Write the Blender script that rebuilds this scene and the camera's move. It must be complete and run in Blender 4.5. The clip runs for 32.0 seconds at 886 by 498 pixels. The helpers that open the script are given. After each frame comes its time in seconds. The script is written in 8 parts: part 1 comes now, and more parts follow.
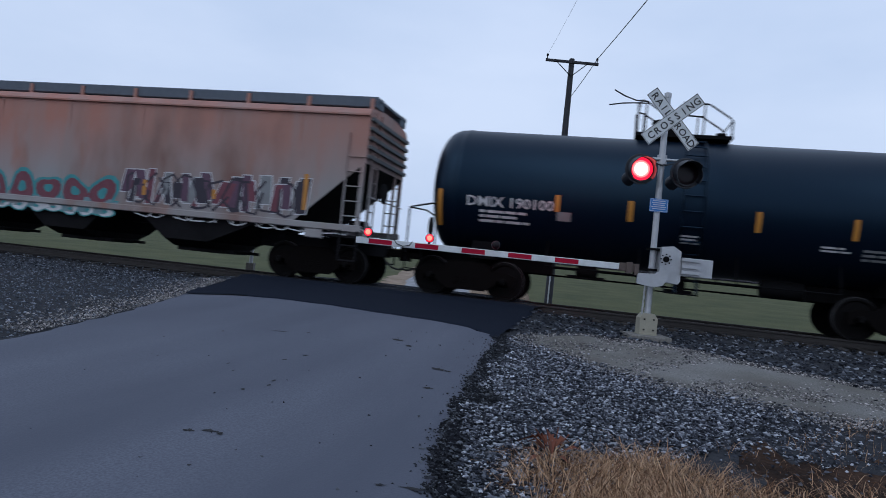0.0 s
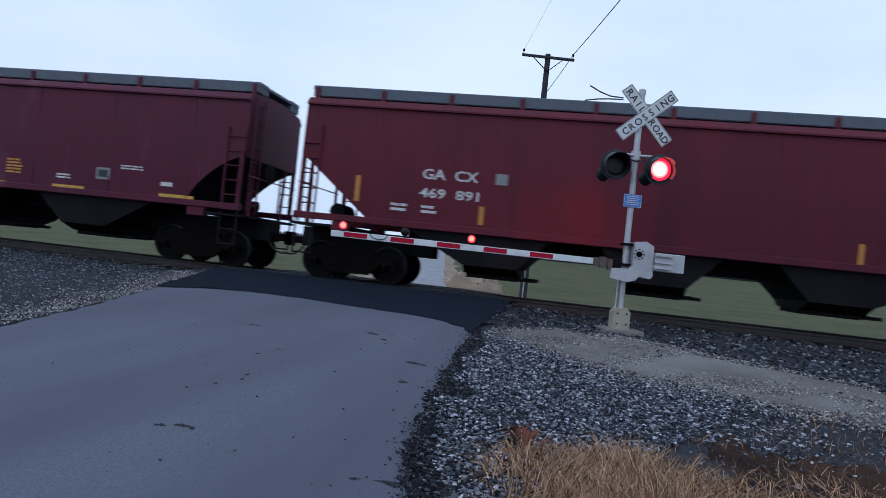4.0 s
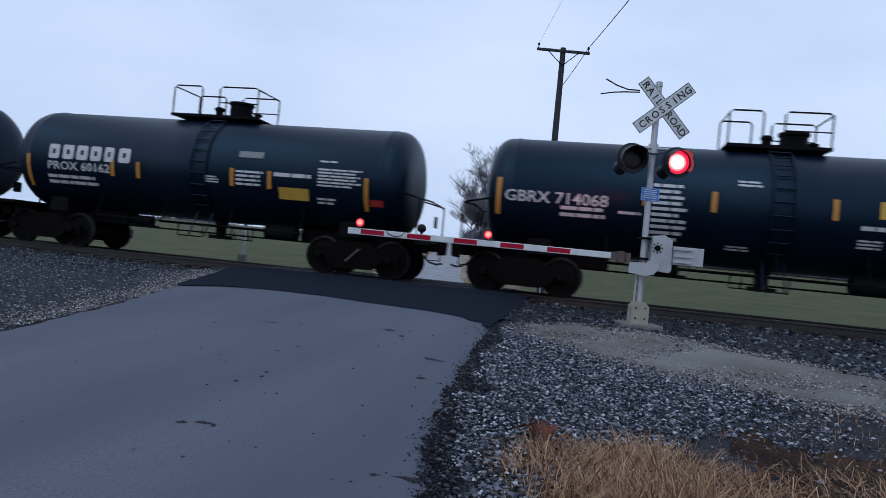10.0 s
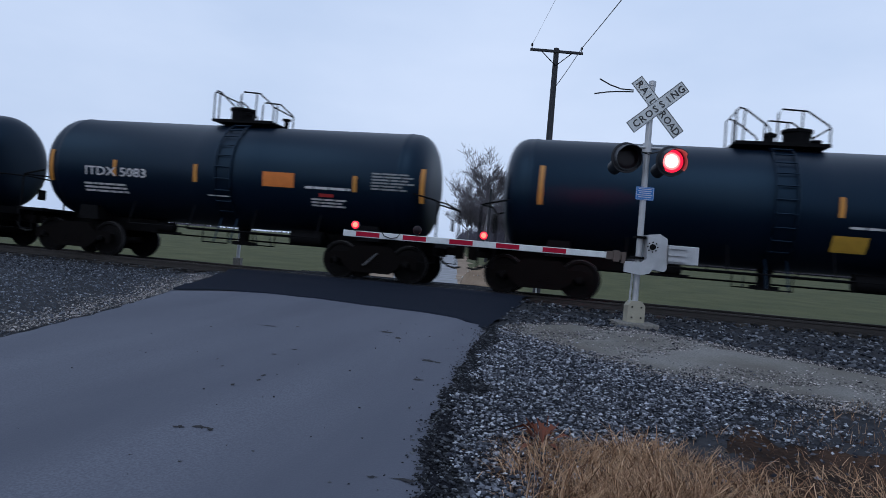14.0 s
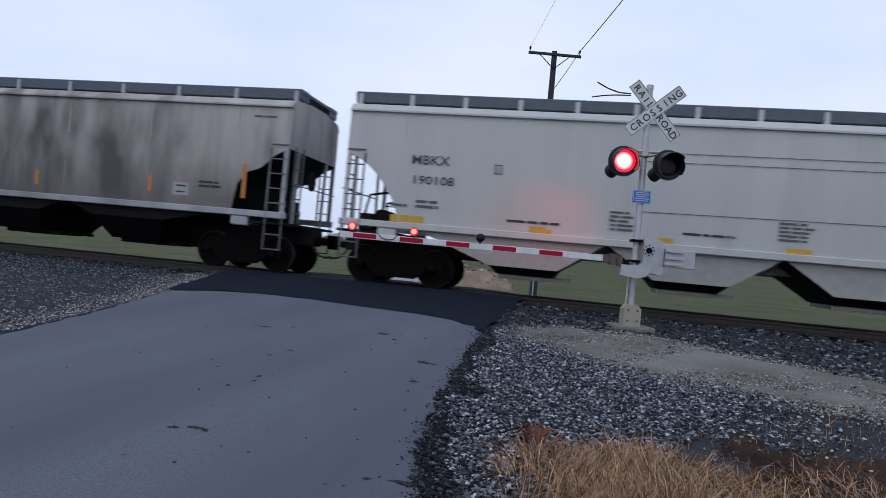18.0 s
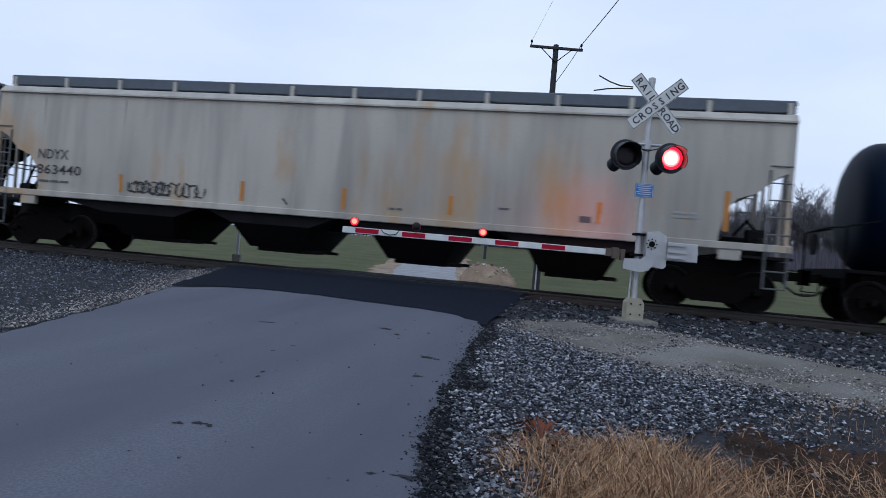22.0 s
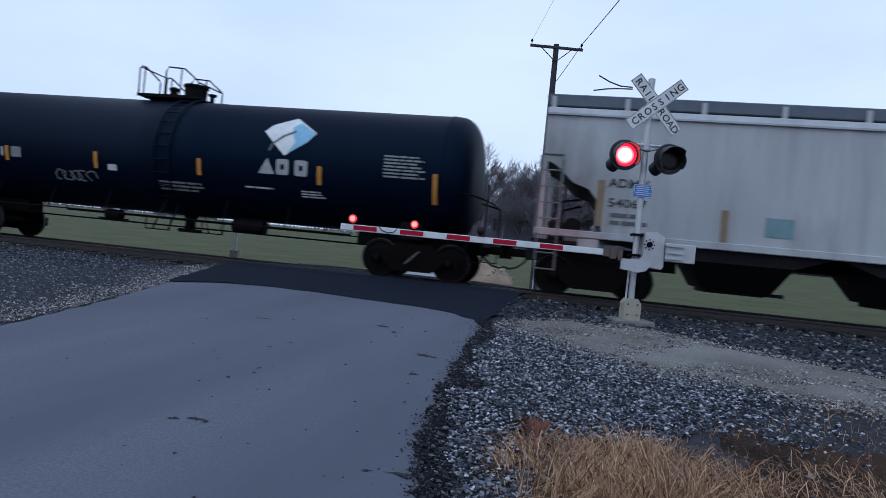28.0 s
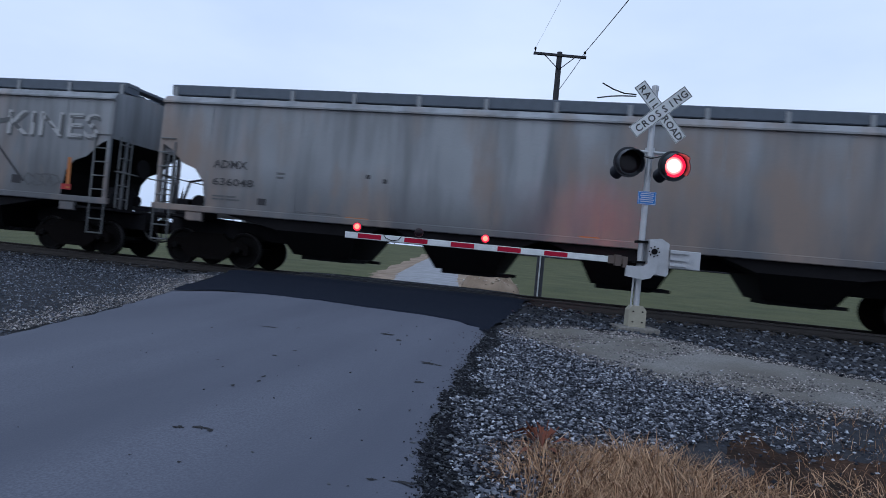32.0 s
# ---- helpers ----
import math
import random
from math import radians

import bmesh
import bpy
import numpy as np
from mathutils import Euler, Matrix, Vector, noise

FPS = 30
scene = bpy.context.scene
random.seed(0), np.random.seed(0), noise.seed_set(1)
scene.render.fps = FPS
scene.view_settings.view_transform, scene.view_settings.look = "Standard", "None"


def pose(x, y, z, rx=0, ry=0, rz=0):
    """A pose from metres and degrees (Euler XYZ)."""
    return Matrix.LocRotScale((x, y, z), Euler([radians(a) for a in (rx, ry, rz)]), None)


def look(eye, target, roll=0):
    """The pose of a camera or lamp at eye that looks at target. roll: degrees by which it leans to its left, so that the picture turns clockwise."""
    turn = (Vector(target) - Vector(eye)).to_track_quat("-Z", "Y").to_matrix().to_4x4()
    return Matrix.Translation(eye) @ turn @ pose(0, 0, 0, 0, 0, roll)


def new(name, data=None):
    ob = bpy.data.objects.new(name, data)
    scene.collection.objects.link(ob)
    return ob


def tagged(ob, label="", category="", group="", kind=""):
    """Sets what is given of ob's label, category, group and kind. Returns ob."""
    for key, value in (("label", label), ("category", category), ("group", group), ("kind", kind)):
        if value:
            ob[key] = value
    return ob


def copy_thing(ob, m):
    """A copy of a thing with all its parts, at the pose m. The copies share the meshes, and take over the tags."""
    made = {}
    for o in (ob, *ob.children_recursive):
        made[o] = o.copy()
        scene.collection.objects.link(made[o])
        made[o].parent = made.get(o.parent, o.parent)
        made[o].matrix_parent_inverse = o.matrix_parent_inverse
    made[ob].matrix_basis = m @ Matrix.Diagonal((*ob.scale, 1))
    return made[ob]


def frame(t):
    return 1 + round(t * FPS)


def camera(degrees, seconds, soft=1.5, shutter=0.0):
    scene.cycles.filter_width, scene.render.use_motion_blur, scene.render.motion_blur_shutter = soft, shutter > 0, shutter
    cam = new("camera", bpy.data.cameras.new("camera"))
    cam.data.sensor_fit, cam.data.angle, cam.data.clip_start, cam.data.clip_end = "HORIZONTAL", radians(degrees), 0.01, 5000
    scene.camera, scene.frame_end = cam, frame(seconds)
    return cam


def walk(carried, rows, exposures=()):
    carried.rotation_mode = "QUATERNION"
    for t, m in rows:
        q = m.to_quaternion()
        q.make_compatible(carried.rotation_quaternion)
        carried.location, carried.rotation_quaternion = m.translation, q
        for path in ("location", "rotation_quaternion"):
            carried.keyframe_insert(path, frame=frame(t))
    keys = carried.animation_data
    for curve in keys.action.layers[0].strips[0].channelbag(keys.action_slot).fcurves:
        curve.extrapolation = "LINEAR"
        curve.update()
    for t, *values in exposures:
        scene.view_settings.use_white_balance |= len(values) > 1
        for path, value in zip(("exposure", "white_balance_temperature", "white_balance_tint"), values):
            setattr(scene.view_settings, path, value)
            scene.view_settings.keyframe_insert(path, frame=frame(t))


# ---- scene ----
# ======================= camera =======================
cam = camera(66.54, 32.0, soft=0.78, shutter=0.2)
EYE = (0.0, -16.76, 0.705)
# seconds, yaw, pitch, roll of a hand-held camera on one spot
SWAY = [
    (0.0, 13.21, 1.35, -5.85),
    (0.5, 11.59, 1.33, -6.14),
    (1.0, 11.39, 1.09, -6.33),
    (1.5, 11.15, 0.91, -6.17),
    (2.0, 10.94, 0.90, -6.39),
    (2.5, 11.21, 1.20, -6.12),
    (3.0, 11.02, 0.95, -6.00),
    (3.5, 11.06, 0.99, -6.07),
    (5.5, 11.52, 1.17, -5.93),
    (6.0, 11.84, 1.10, -5.70),
    (6.5, 11.43, 0.87, -5.70),
    (7.0, 11.81, 1.18, -5.66),
    (7.5, 11.89, 1.27, -5.51),
    (8.0, 11.96, 1.52, -5.58),
    (8.5, 11.99, 1.47, -5.57),
    (9.0, 11.94, 1.60, -5.28),
    (9.5, 12.14, 1.27, -5.52),
    (10.0, 12.55, 0.58, -5.50),
    (10.5, 12.64, 0.36, -5.54),
    (11.0, 12.67, 0.20, -5.39),
    (11.5, 13.01, 0.61, -5.17),
    (12.0, 12.35, 0.11, -4.66),
    (12.5, 12.42, 0.40, -4.68),
    (13.0, 12.03, 0.84, -4.87),
    (13.5, 12.18, 0.71, -4.84),
    (15.5, 12.18, 1.03, -4.91),
    (16.0, 12.26, 1.17, -4.86),
    (16.5, 12.29, 1.07, -5.01),
    (17.0, 12.00, 0.85, -5.20),
    (17.5, 11.96, 0.80, -5.34),
    (18.0, 11.91, 0.91, -5.29),
    (18.5, 12.03, 0.85, -5.14),
    (19.0, 12.14, 1.02, -4.90),
    (19.5, 12.07, 1.10, -5.01),
    (20.0, 11.89, 1.28, -5.16),
    (20.5, 12.09, 1.36, -5.17),
    (21.0, 12.09, 1.29, -5.18),
    (21.5, 11.99, 1.16, -5.00),
    (22.0, 12.12, 0.45, -4.95),
    (22.5, 12.16, 0.51, -5.08),
    (23.0, 11.74, 0.24, -5.22),
    (23.5, 12.10, 0.26, -5.10),
    (24.0, 12.26, 0.49, -5.22),
    (24.5, 12.38, 1.16, -5.19),
    (25.0, 12.64, 1.45, -5.04),
    (25.5, 12.97, 1.71, -5.47),
    (27.5, 11.89, 0.52, -5.53),
    (28.0, 11.94, 0.32, -5.59),
    (28.5, 11.62, 0.22, -5.88),
    (29.0, 11.59, 0.42, -5.80),
    (29.5, 11.80, 0.96, -5.65),
    (30.0, 12.15, 1.13, -5.72),
    (30.5, 12.19, 1.17, -5.92),
    (31.0, 12.27, 1.31, -5.81),
    (31.5, 12.05, 1.11, -5.39),
    (32.0, 12.31, 0.94, -5.38),
]
# seconds, stops, kelvin and tint of the camera's own adjustment
EXPOSURES = [(0.0, -0.12, 5870, 10), (1.0, -0.05, 5870, 10), (2.0, 0.0, 6120, 10), (2.6, -0.08, 5900, 10), (3.0, 0.22, 5780, 10), (3.5, 0.2, 5740, 10), (5.5, 0.0, 5870, 10), (6.0, 0.0, 5870, 10),
             (7.0, -0.08, 5820, 10), (10.0, -0.05, 5820, 10), (13.0, -0.05, 5770, 10), (15.5, -0.22, 6270, 10), (16.0, -0.2, 6370, 10), (17.0, 0.2, 6000, 15), (18.0, 0.12, 6300, 13),
             (19.0, 0.08, 6600, 10), (20.0, 0.03, 6450, 10), (22.0, 0.1, 6070, 10), (23.0, 0.06, 5760, 10), (23.5, 0.0, 5600, 10), (24.0, 0.1, 5660, 10), (25.0, -0.08, 5720, 10), (27.5, 0.07, 5600, 10), (28.0, 0.11, 5660, 10), (29.0, 0.1, 5950, 10), (29.6, 0.08, 6350, 10), (30.0, 0.05, 6250, 10), (31.0, 0.05, 5880, 10), (31.4, 0.06, 6100, 11), (32.0, 0.05, 5760, 10)]
walk(cam, [(t, pose(*EYE, 90 + p, r, y)) for t, y, p, r in SWAY], EXPOSURES)

# ======================= light =======================
world = bpy.data.worlds.new("overcast_sky")
scene.world = world
world.use_nodes = True
wn, wl = world.node_tree.nodes, world.node_tree.links
bg = wn["Background"]
sky = wn.new("ShaderNodeTexSky")
sky.sky_type, sky.sun_disc = "NISHITA", False
sky.sun_elevation, sky.sun_rotation = radians(24), radians(200)
sky.air_density, sky.dust_density, sky.ozone_density = 1.5, 6.0, 2.0
cloud = wn.new("ShaderNodeTexNoise")
cloud.inputs["Scale"].default_value, cloud.inputs["Detail"].default_value = 1.7, 5.0
cramp = wn.new("ShaderNodeValToRGB")
cramp.color_ramp.elements[0].position, cramp.color_ramp.elements[0].color = 0.3, (5.65, 6.75, 8.65, 1)
cramp.color_ramp.elements[1].position, cramp.color_ramp.elements[1].color = 0.72, (7.85, 8.62, 10.15, 1)
wmix = wn.new("ShaderNodeMix")
wmix.data_type = "RGBA"
wmix.inputs["Factor"].default_value = 0.9
wtc = wn.new("ShaderNodeTexCoord")
wmap = wn.new("ShaderNodeMapping")
wmap.inputs["Scale"].default_value = (1.0, 1.0, 2.6)
wl.new(wtc.outputs["Generated"], wmap.inputs["Vector"])
wl.new(wmap.outputs["Vector"], cloud.inputs["Vector"])
wl.new(cloud.outputs["Fac"], cramp.inputs["Fac"])
wl.new(sky.outputs["Color"], wmix.inputs["A"])
wl.new(cramp.outputs["Color"], wmix.inputs["B"])
wl.new(wmix.outputs["Result"], bg.inputs["Color"])
bg.inputs["Strength"].default_value = 0.10

sun = new("sun", bpy.data.lights.new("sun", "SUN"))
sun.data.energy, sun.data.angle, sun.data.color = 0.5, radians(40), (0.86, 0.94, 1.0)
sun.matrix_world = look((-10, -30, 40), (0, 0, 0))

# ======================= materials =======================
def material(name, rough=0.8, metal=0.0):
    m = bpy.data.materials.new(name)
    m.use_nodes = True
    b = m.node_tree.nodes["Principled BSDF"]
    b.inputs["Roughness"].default_value, b.inputs["Metallic"].default_value = rough, metal
    return m, m.node_tree.nodes, m.node_tree.links, b


def noise_fac(n, l, scale, lo, hi, stretch=(1, 1, 1), detail=4.0, space="Object"):
    tc, mp, nz, rp = (n.new("ShaderNode" + k) for k in ("TexCoord", "Mapping", "TexNoise", "MapRange"))
    mp.inputs["Scale"].default_value = stretch
    nz.inputs["Scale"].default_value, nz.inputs["Detail"].default_value = scale, detail
    rp.inputs["From Min"].default_value, rp.inputs["From Max"].default_value = lo, hi
    l.new(tc.outputs[space], mp.inputs["Vector"])
    l.new(mp.outputs["Vector"], nz.inputs["Vector"])
    l.new(nz.outputs["Fac"], rp.inputs["Value"])
    return rp.outputs["Result"], nz.outputs["Fac"]


def mix(n, l, fac, a, b):
    m = n.new("ShaderNodeMix")
    m.data_type = "RGBA"
    for key, v in (("Factor", fac), ("A", a), ("B", b)):
        if isinstance(v, (int, float)):
            m.inputs[key].default_value = v
        elif isinstance(v, tuple):
            m.inputs[key].default_value = (*v, 1)
        else:
            l.new(v, m.inputs[key])
    return m.outputs["Result"]


def bump(n, l, b, height, strength, distance):
    bp = n.new("ShaderNodeBump")
    bp.inputs["Strength"].default_value, bp.inputs["Distance"].default_value = strength, distance
    l.new(height, bp.inputs["Height"])
    l.new(bp.outputs["Normal"], b.inputs["Normal"])


def plain(name, col, rough=0.7, metal=0.0, vary=0.25, scale=6.0, gloss=0.5):
    """A paint or metal with fine soiling at two scales."""
    m, n, l, b = material(name, rough, metal)
    b.inputs["Specular IOR Level"].default_value = gloss
    big, raw = noise_fac(n, l, scale, 0.35, 0.7)
    fine, _ = noise_fac(n, l, scale * 14, 0.4, 0.65)
    c = mix(n, l, big, col, tuple(x * (1 - vary) for x in col))
    l.new(mix(n, l, fine, c, tuple(x * (1 - vary * 0.6) for x in col)), b.inputs["Base Color"])
    bump(n, l, b, raw, 0.15, 0.01)
    return m


def weathered(name, col, grime, rust=None, amount=0.7, rough=0.6, streak=2.2, band=0.55, gloss=0.5, low=None, zlo=1.5, zhi=3.5, sheen=None, soot=None, patch=(0.54, 0.68)):
    """Car paint with rain streaks running down, broad stains and flecks."""
    m, n, l, b = material(name, rough)
    b.inputs["Specular IOR Level"].default_value = gloss
    if sheen:
        b.inputs["Specular Tint"].default_value = (*sheen, 1)
    s1, raw = noise_fac(n, l, streak, 0.42, 0.75, (1, 1, 0.10), 5)
    s2, _ = noise_fac(n, l, 0.35, 0.42, 0.68, (1, 1, 0.6), 3)
    fine, fr = noise_fac(n, l, 40, 0.45, 0.7)
    mm = n.new("ShaderNodeMath")
    mm.operation = "MULTIPLY"
    l.new(s1, mm.inputs[0])
    mm.inputs[1].default_value = amount
    base = col
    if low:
        # another colour towards the bottom, with a ragged border
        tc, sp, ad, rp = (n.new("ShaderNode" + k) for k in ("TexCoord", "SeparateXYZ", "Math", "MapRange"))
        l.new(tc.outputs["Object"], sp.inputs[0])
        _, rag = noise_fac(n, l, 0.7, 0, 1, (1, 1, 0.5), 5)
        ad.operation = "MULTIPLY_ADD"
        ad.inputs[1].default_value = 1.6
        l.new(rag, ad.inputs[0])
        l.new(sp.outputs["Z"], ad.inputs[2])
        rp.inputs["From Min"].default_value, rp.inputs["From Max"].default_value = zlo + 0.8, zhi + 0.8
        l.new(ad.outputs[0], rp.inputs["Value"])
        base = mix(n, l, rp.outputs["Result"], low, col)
    c = mix(n, l, mm.outputs[0], base, grime)
    m3 = n.new("ShaderNodeMath")
    m3.operation = "MULTIPLY"
    l.new(s2, m3.inputs[0])
    m3.inputs[1].default_value = band * amount
    c = mix(n, l, m3.outputs[0], c, grime)
    if rust:
        rs, _ = noise_fac(n, l, 0.9, 0.60, 0.74, (1, 1, 0.35), 6)
        c = mix(n, l, rs, c, rust)
    if soot:
        # broad uneven patches of dirt, broken up by run-off
        q1, _ = noise_fac(n, l, 0.5, patch[0], patch[1], (1, 1, 0.4), 5)
        q2, _ = noise_fac(n, l, 2.2, 0.05, 0.6, (1, 1, 0.25), 4)
        m5 = n.new("ShaderNodeMath")
        m5.operation = "MULTIPLY"
        l.new(q1, m5.inputs[0])
        l.new(q2, m5.inputs[1])
        c = mix(n, l, m5.outputs[0], c, soot)
    m4 = n.new("ShaderNodeMath")
    m4.operation = "MULTIPLY"
    l.new(fine, m4.inputs[0])
    m4.inputs[1].default_value = 0.18
    l.new(mix(n, l, m4.outputs[0], c, grime), b.inputs["Base Color"])
    bump(n, l, b, fr, 0.08, 0.004)
    return m


def glow(name, col, strength):
    m, n, l, b = material(name, 0.3)
    b.inputs["Base Color"].default_value = (0.2, 0.01, 0.01, 1)
    b.inputs["Emission Color"].default_value = (*col, 1)
    b.inputs["Emission Strength"].default_value = strength
    return m


def grained(name, a, b_col, scale, rough=0.95, dist=0.02, strength=0.6, c_col=None, big=0.5, stretch=(1, 1, 1), gloss=0.35):
    m, n, l, b = material(name, rough)
    b.inputs["Specular IOR Level"].default_value = gloss
    f1, raw = noise_fac(n, l, scale, 0.35, 0.65, detail=6)
    f2, _ = noise_fac(n, l, big, 0.35, 0.68, stretch, detail=3)
    c = mix(n, l, f1, a, b_col)
    if c_col:
        c = mix(n, l, f2, c, c_col)
    l.new(c, b.inputs["Base Color"])
    bump(n, l, b, raw, strength, dist)
    return m


def island(name, cols, rough=0.85, gloss=0.25):
    """Loose pieces, each with a shade of its own."""
    m, n, l, b = material(name, rough)
    b.inputs["Specular IOR Level"].default_value = gloss
    g = n.new("ShaderNodeNewGeometry")
    r = n.new("ShaderNodeValToRGB")
    while len(r.color_ramp.elements) < len(cols):
        r.color_ramp.elements.new(0.5)
    for i, (e, c) in enumerate(zip(r.color_ramp.elements, cols)):
        e.position, e.color = i / (len(cols) - 1), (*c, 1)
    l.new(g.outputs["Random Per Island"], r.inputs["Fac"])
    l.new(r.outputs["Color"], b.inputs["Base Color"])
    return m


M_BLACK = weathered("black_tank_paint", (0.0014, 0.004, 0.011), (0.0025, 0.0055, 0.013), None, 0.6, 0.40, gloss=0.34, sheen=(0.38, 0.68, 1.0))
M_JET = weathered("jet_black_tank_paint", (0.0012, 0.0034, 0.011), (0.0018, 0.0042, 0.012), None, 0.6, 0.52, gloss=0.10, sheen=(0.30, 0.62, 1.0))
M_BLUEBLACK = weathered("faded_blue_black_paint", (0.012, 0.036, 0.076), (0.008, 0.021, 0.044), None, 0.5, 0.36, gloss=0.5, sheen=(0.45, 0.76, 1.0))
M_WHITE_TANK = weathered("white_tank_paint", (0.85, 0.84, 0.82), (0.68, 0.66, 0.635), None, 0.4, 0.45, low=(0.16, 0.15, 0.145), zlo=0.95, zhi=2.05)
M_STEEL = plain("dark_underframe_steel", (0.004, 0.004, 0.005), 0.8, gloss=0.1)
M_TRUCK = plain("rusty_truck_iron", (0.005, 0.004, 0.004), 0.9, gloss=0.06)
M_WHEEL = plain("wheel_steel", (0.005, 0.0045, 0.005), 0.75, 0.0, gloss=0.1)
M_YELLOW = plain("yellow_reflector", (0.50, 0.215, 0.028), 0.5)
M_LETTER_W = plain("white_lettering", (0.58, 0.58, 0.60), 0.7)
M_LETTER_P = plain("orange_lettering", (0.55, 0.26, 0.05), 0.7)
M_LETTER_K = plain("dark_lettering", (0.03, 0.03, 0.035), 0.7)
M_LETTER_G = plain("grey_lettering", (0.22, 0.23, 0.24), 0.7)
M_ORANGE = plain("orange_placard", (0.60, 0.17, 0.02), 0.6)
M_AMBER = plain("amber_placard", (0.55, 0.33, 0.04), 0.6)
M_RED_P = plain("red_placard", (0.35, 0.02, 0.02), 0.6)
M_GALV = plain("galvanised_steel", (0.46, 0.47, 0.49), 0.45, 0.35)
M_SIGNWHITE = plain("white_sign_sheet", (0.62, 0.65, 0.66), 0.5)
M_SIGNBLACK = plain("black_sign_paint", (0.01, 0.01, 0.011), 0.5)
M_SIGNBLUE = plain("blue_sign_sheet", (0.02, 0.17, 0.50), 0.5)
M_SIGNRED = plain("red_stripe_sheet", (0.34, 0.006, 0.030), 0.6, vary=0.12, gloss=0.12)
M_BLACKMETAL = plain("black_signal_paint", (0.009, 0.012, 0.019), 0.55)
M_LIT = glow("lit_red_lens", (1.0, 0.20, 0.17), 8.0)
# outer lens rings glow in place of the bloom round the lit core
M_LITHALO = glow("red_lens_rim", (1.0, 0.008, 0.035), 2.0)
M_LITBLOOM = glow("red_lens_middle", (1.0, 0.10, 0.09), 4.0)
M_BACKLIT = glow("lit_rear_lens", (1.0, 0.010, 0.03), 520.0)
M_GATELIT = glow("lit_gate_lens", (1.0, 0.15, 0.085), 3.2)
M_UNLIT = plain("unlit_red_lens", (0.009, 0.004, 0.007), 0.3, gloss=0.22)
M_CASTCREAM = plain("cream_painted_casting", (0.34, 0.32, 0.25), 0.7)
M_TREAD = plain("polished_wheel_tread", (0.035, 0.034, 0.036), 0.5, 0.3)
M_LEVER = plain("worn_lever_steel", (0.12, 0.12, 0.125), 0.6)
M_CONCRETE = grained("concrete", (0.19, 0.18, 0.165), (0.12, 0.115, 0.105), 30, 0.9, 0.004, 0.3)
M_WOOD = grained("grey_pole_wood", (0.046, 0.047, 0.054), (0.022, 0.023, 0.028), 18, 0.9, 0.01, 0.5)
M_ROAD = grained("worn_asphalt", (0.112, 0.119, 0.150), (0.076, 0.082, 0.108), 60, 0.86, 0.005, 0.6, (0.068, 0.074, 0.099), 0.8, (1.0, 0.22, 1.0))
M_NEWROAD = grained("fresh_asphalt", (0.007, 0.0095, 0.017), (0.014, 0.018, 0.029), 60, 0.95, 0.006, 0.5, gloss=0.06)
M_CRACK = grained("crack_filler", (0.008, 0.008, 0.010), (0.02, 0.02, 0.023), 30, 0.9, 0.004, 0.4)
M_RAIL = plain("rail_steel", (0.03, 0.026, 0.025), 0.6, 0.3)
M_TIE = grained("old_tie_wood", (0.045, 0.04, 0.037), (0.025, 0.022, 0.02), 20)
M_STONE = island("crushed_stone", [(0.0079, 0.0095, 0.0149), (0.0158, 0.018, 0.0266), (0.0296, 0.033, 0.0447), (0.0572, 0.062, 0.0777), (0.1134, 0.12, 0.1436), (0.2169, 0.228, 0.2607), (0.4929, 0.51, 0.5639)])
M_DAMP = island("damp_dark_stone", [(0.00372, 0.0045, 0.00672), (0.00837, 0.0095, 0.01344), (0.01488, 0.0165, 0.0224), (0.0279, 0.03, 0.03696), (0.1302, 0.14, 0.1568)])
M_SOIL = grained("bare_brown_soil", (0.032, 0.017, 0.011), (0.066, 0.038, 0.025), 22, 0.97, 0.03, 0.9, (0.016, 0.011, 0.009), 2.2, gloss=0.1)
M_CRUMBLE = grained("crumbled_asphalt_edge", (0.004, 0.0045, 0.0065), (0.014, 0.015, 0.020), 45, 0.95, 0.02, 0.9, gloss=0.06)
M_DOCK = island("dead_dock_leaf", [(0.10, 0.028, 0.016), (0.15, 0.05, 0.028), (0.07, 0.03, 0.02)])
M_BALLAST = island("track_ballast", [(0.0077, 0.0095, 0.0151), (0.0145, 0.017, 0.0247), (0.0251, 0.029, 0.0387), (0.0435, 0.049, 0.0613), (0.0774, 0.084, 0.1), (0.2321, 0.245, 0.2742)])
M_DRYGRASS = island("dry_grass", [(0.05, 0.024, 0.014), (0.19, 0.100, 0.054), (0.40, 0.245, 0.145), (0.56, 0.375, 0.23), (0.11, 0.055, 0.030)])
M_BARK = grained("bark", (0.10, 0.095, 0.10), (0.16, 0.15, 0.155), 6, 0.95, 0.02, 0.5)
# haze is put into the twigs' and the brush's pale bluish colours
M_TWIG = grained("twigs", (0.10, 0.094, 0.11), (0.15, 0.14, 0.158), 6)
M_NEEDLE = grained("conifer_needles", (0.015, 0.025, 0.018), (0.03, 0.04, 0.03), 8)
M_BRUSH = island("winter_brush", [(0.069, 0.065, 0.08736), (0.1012, 0.095, 0.1232), (0.138, 0.132, 0.1658)])
M_WIRE = plain("wire", (0.03, 0.03, 0.03), 0.6)
M_RUSTY = plain("rusted_bracket_steel", (0.10, 0.075, 0.065), 0.8)
M_RUBBER = plain("rubber_hose", (0.012, 0.012, 0.012), 0.8)


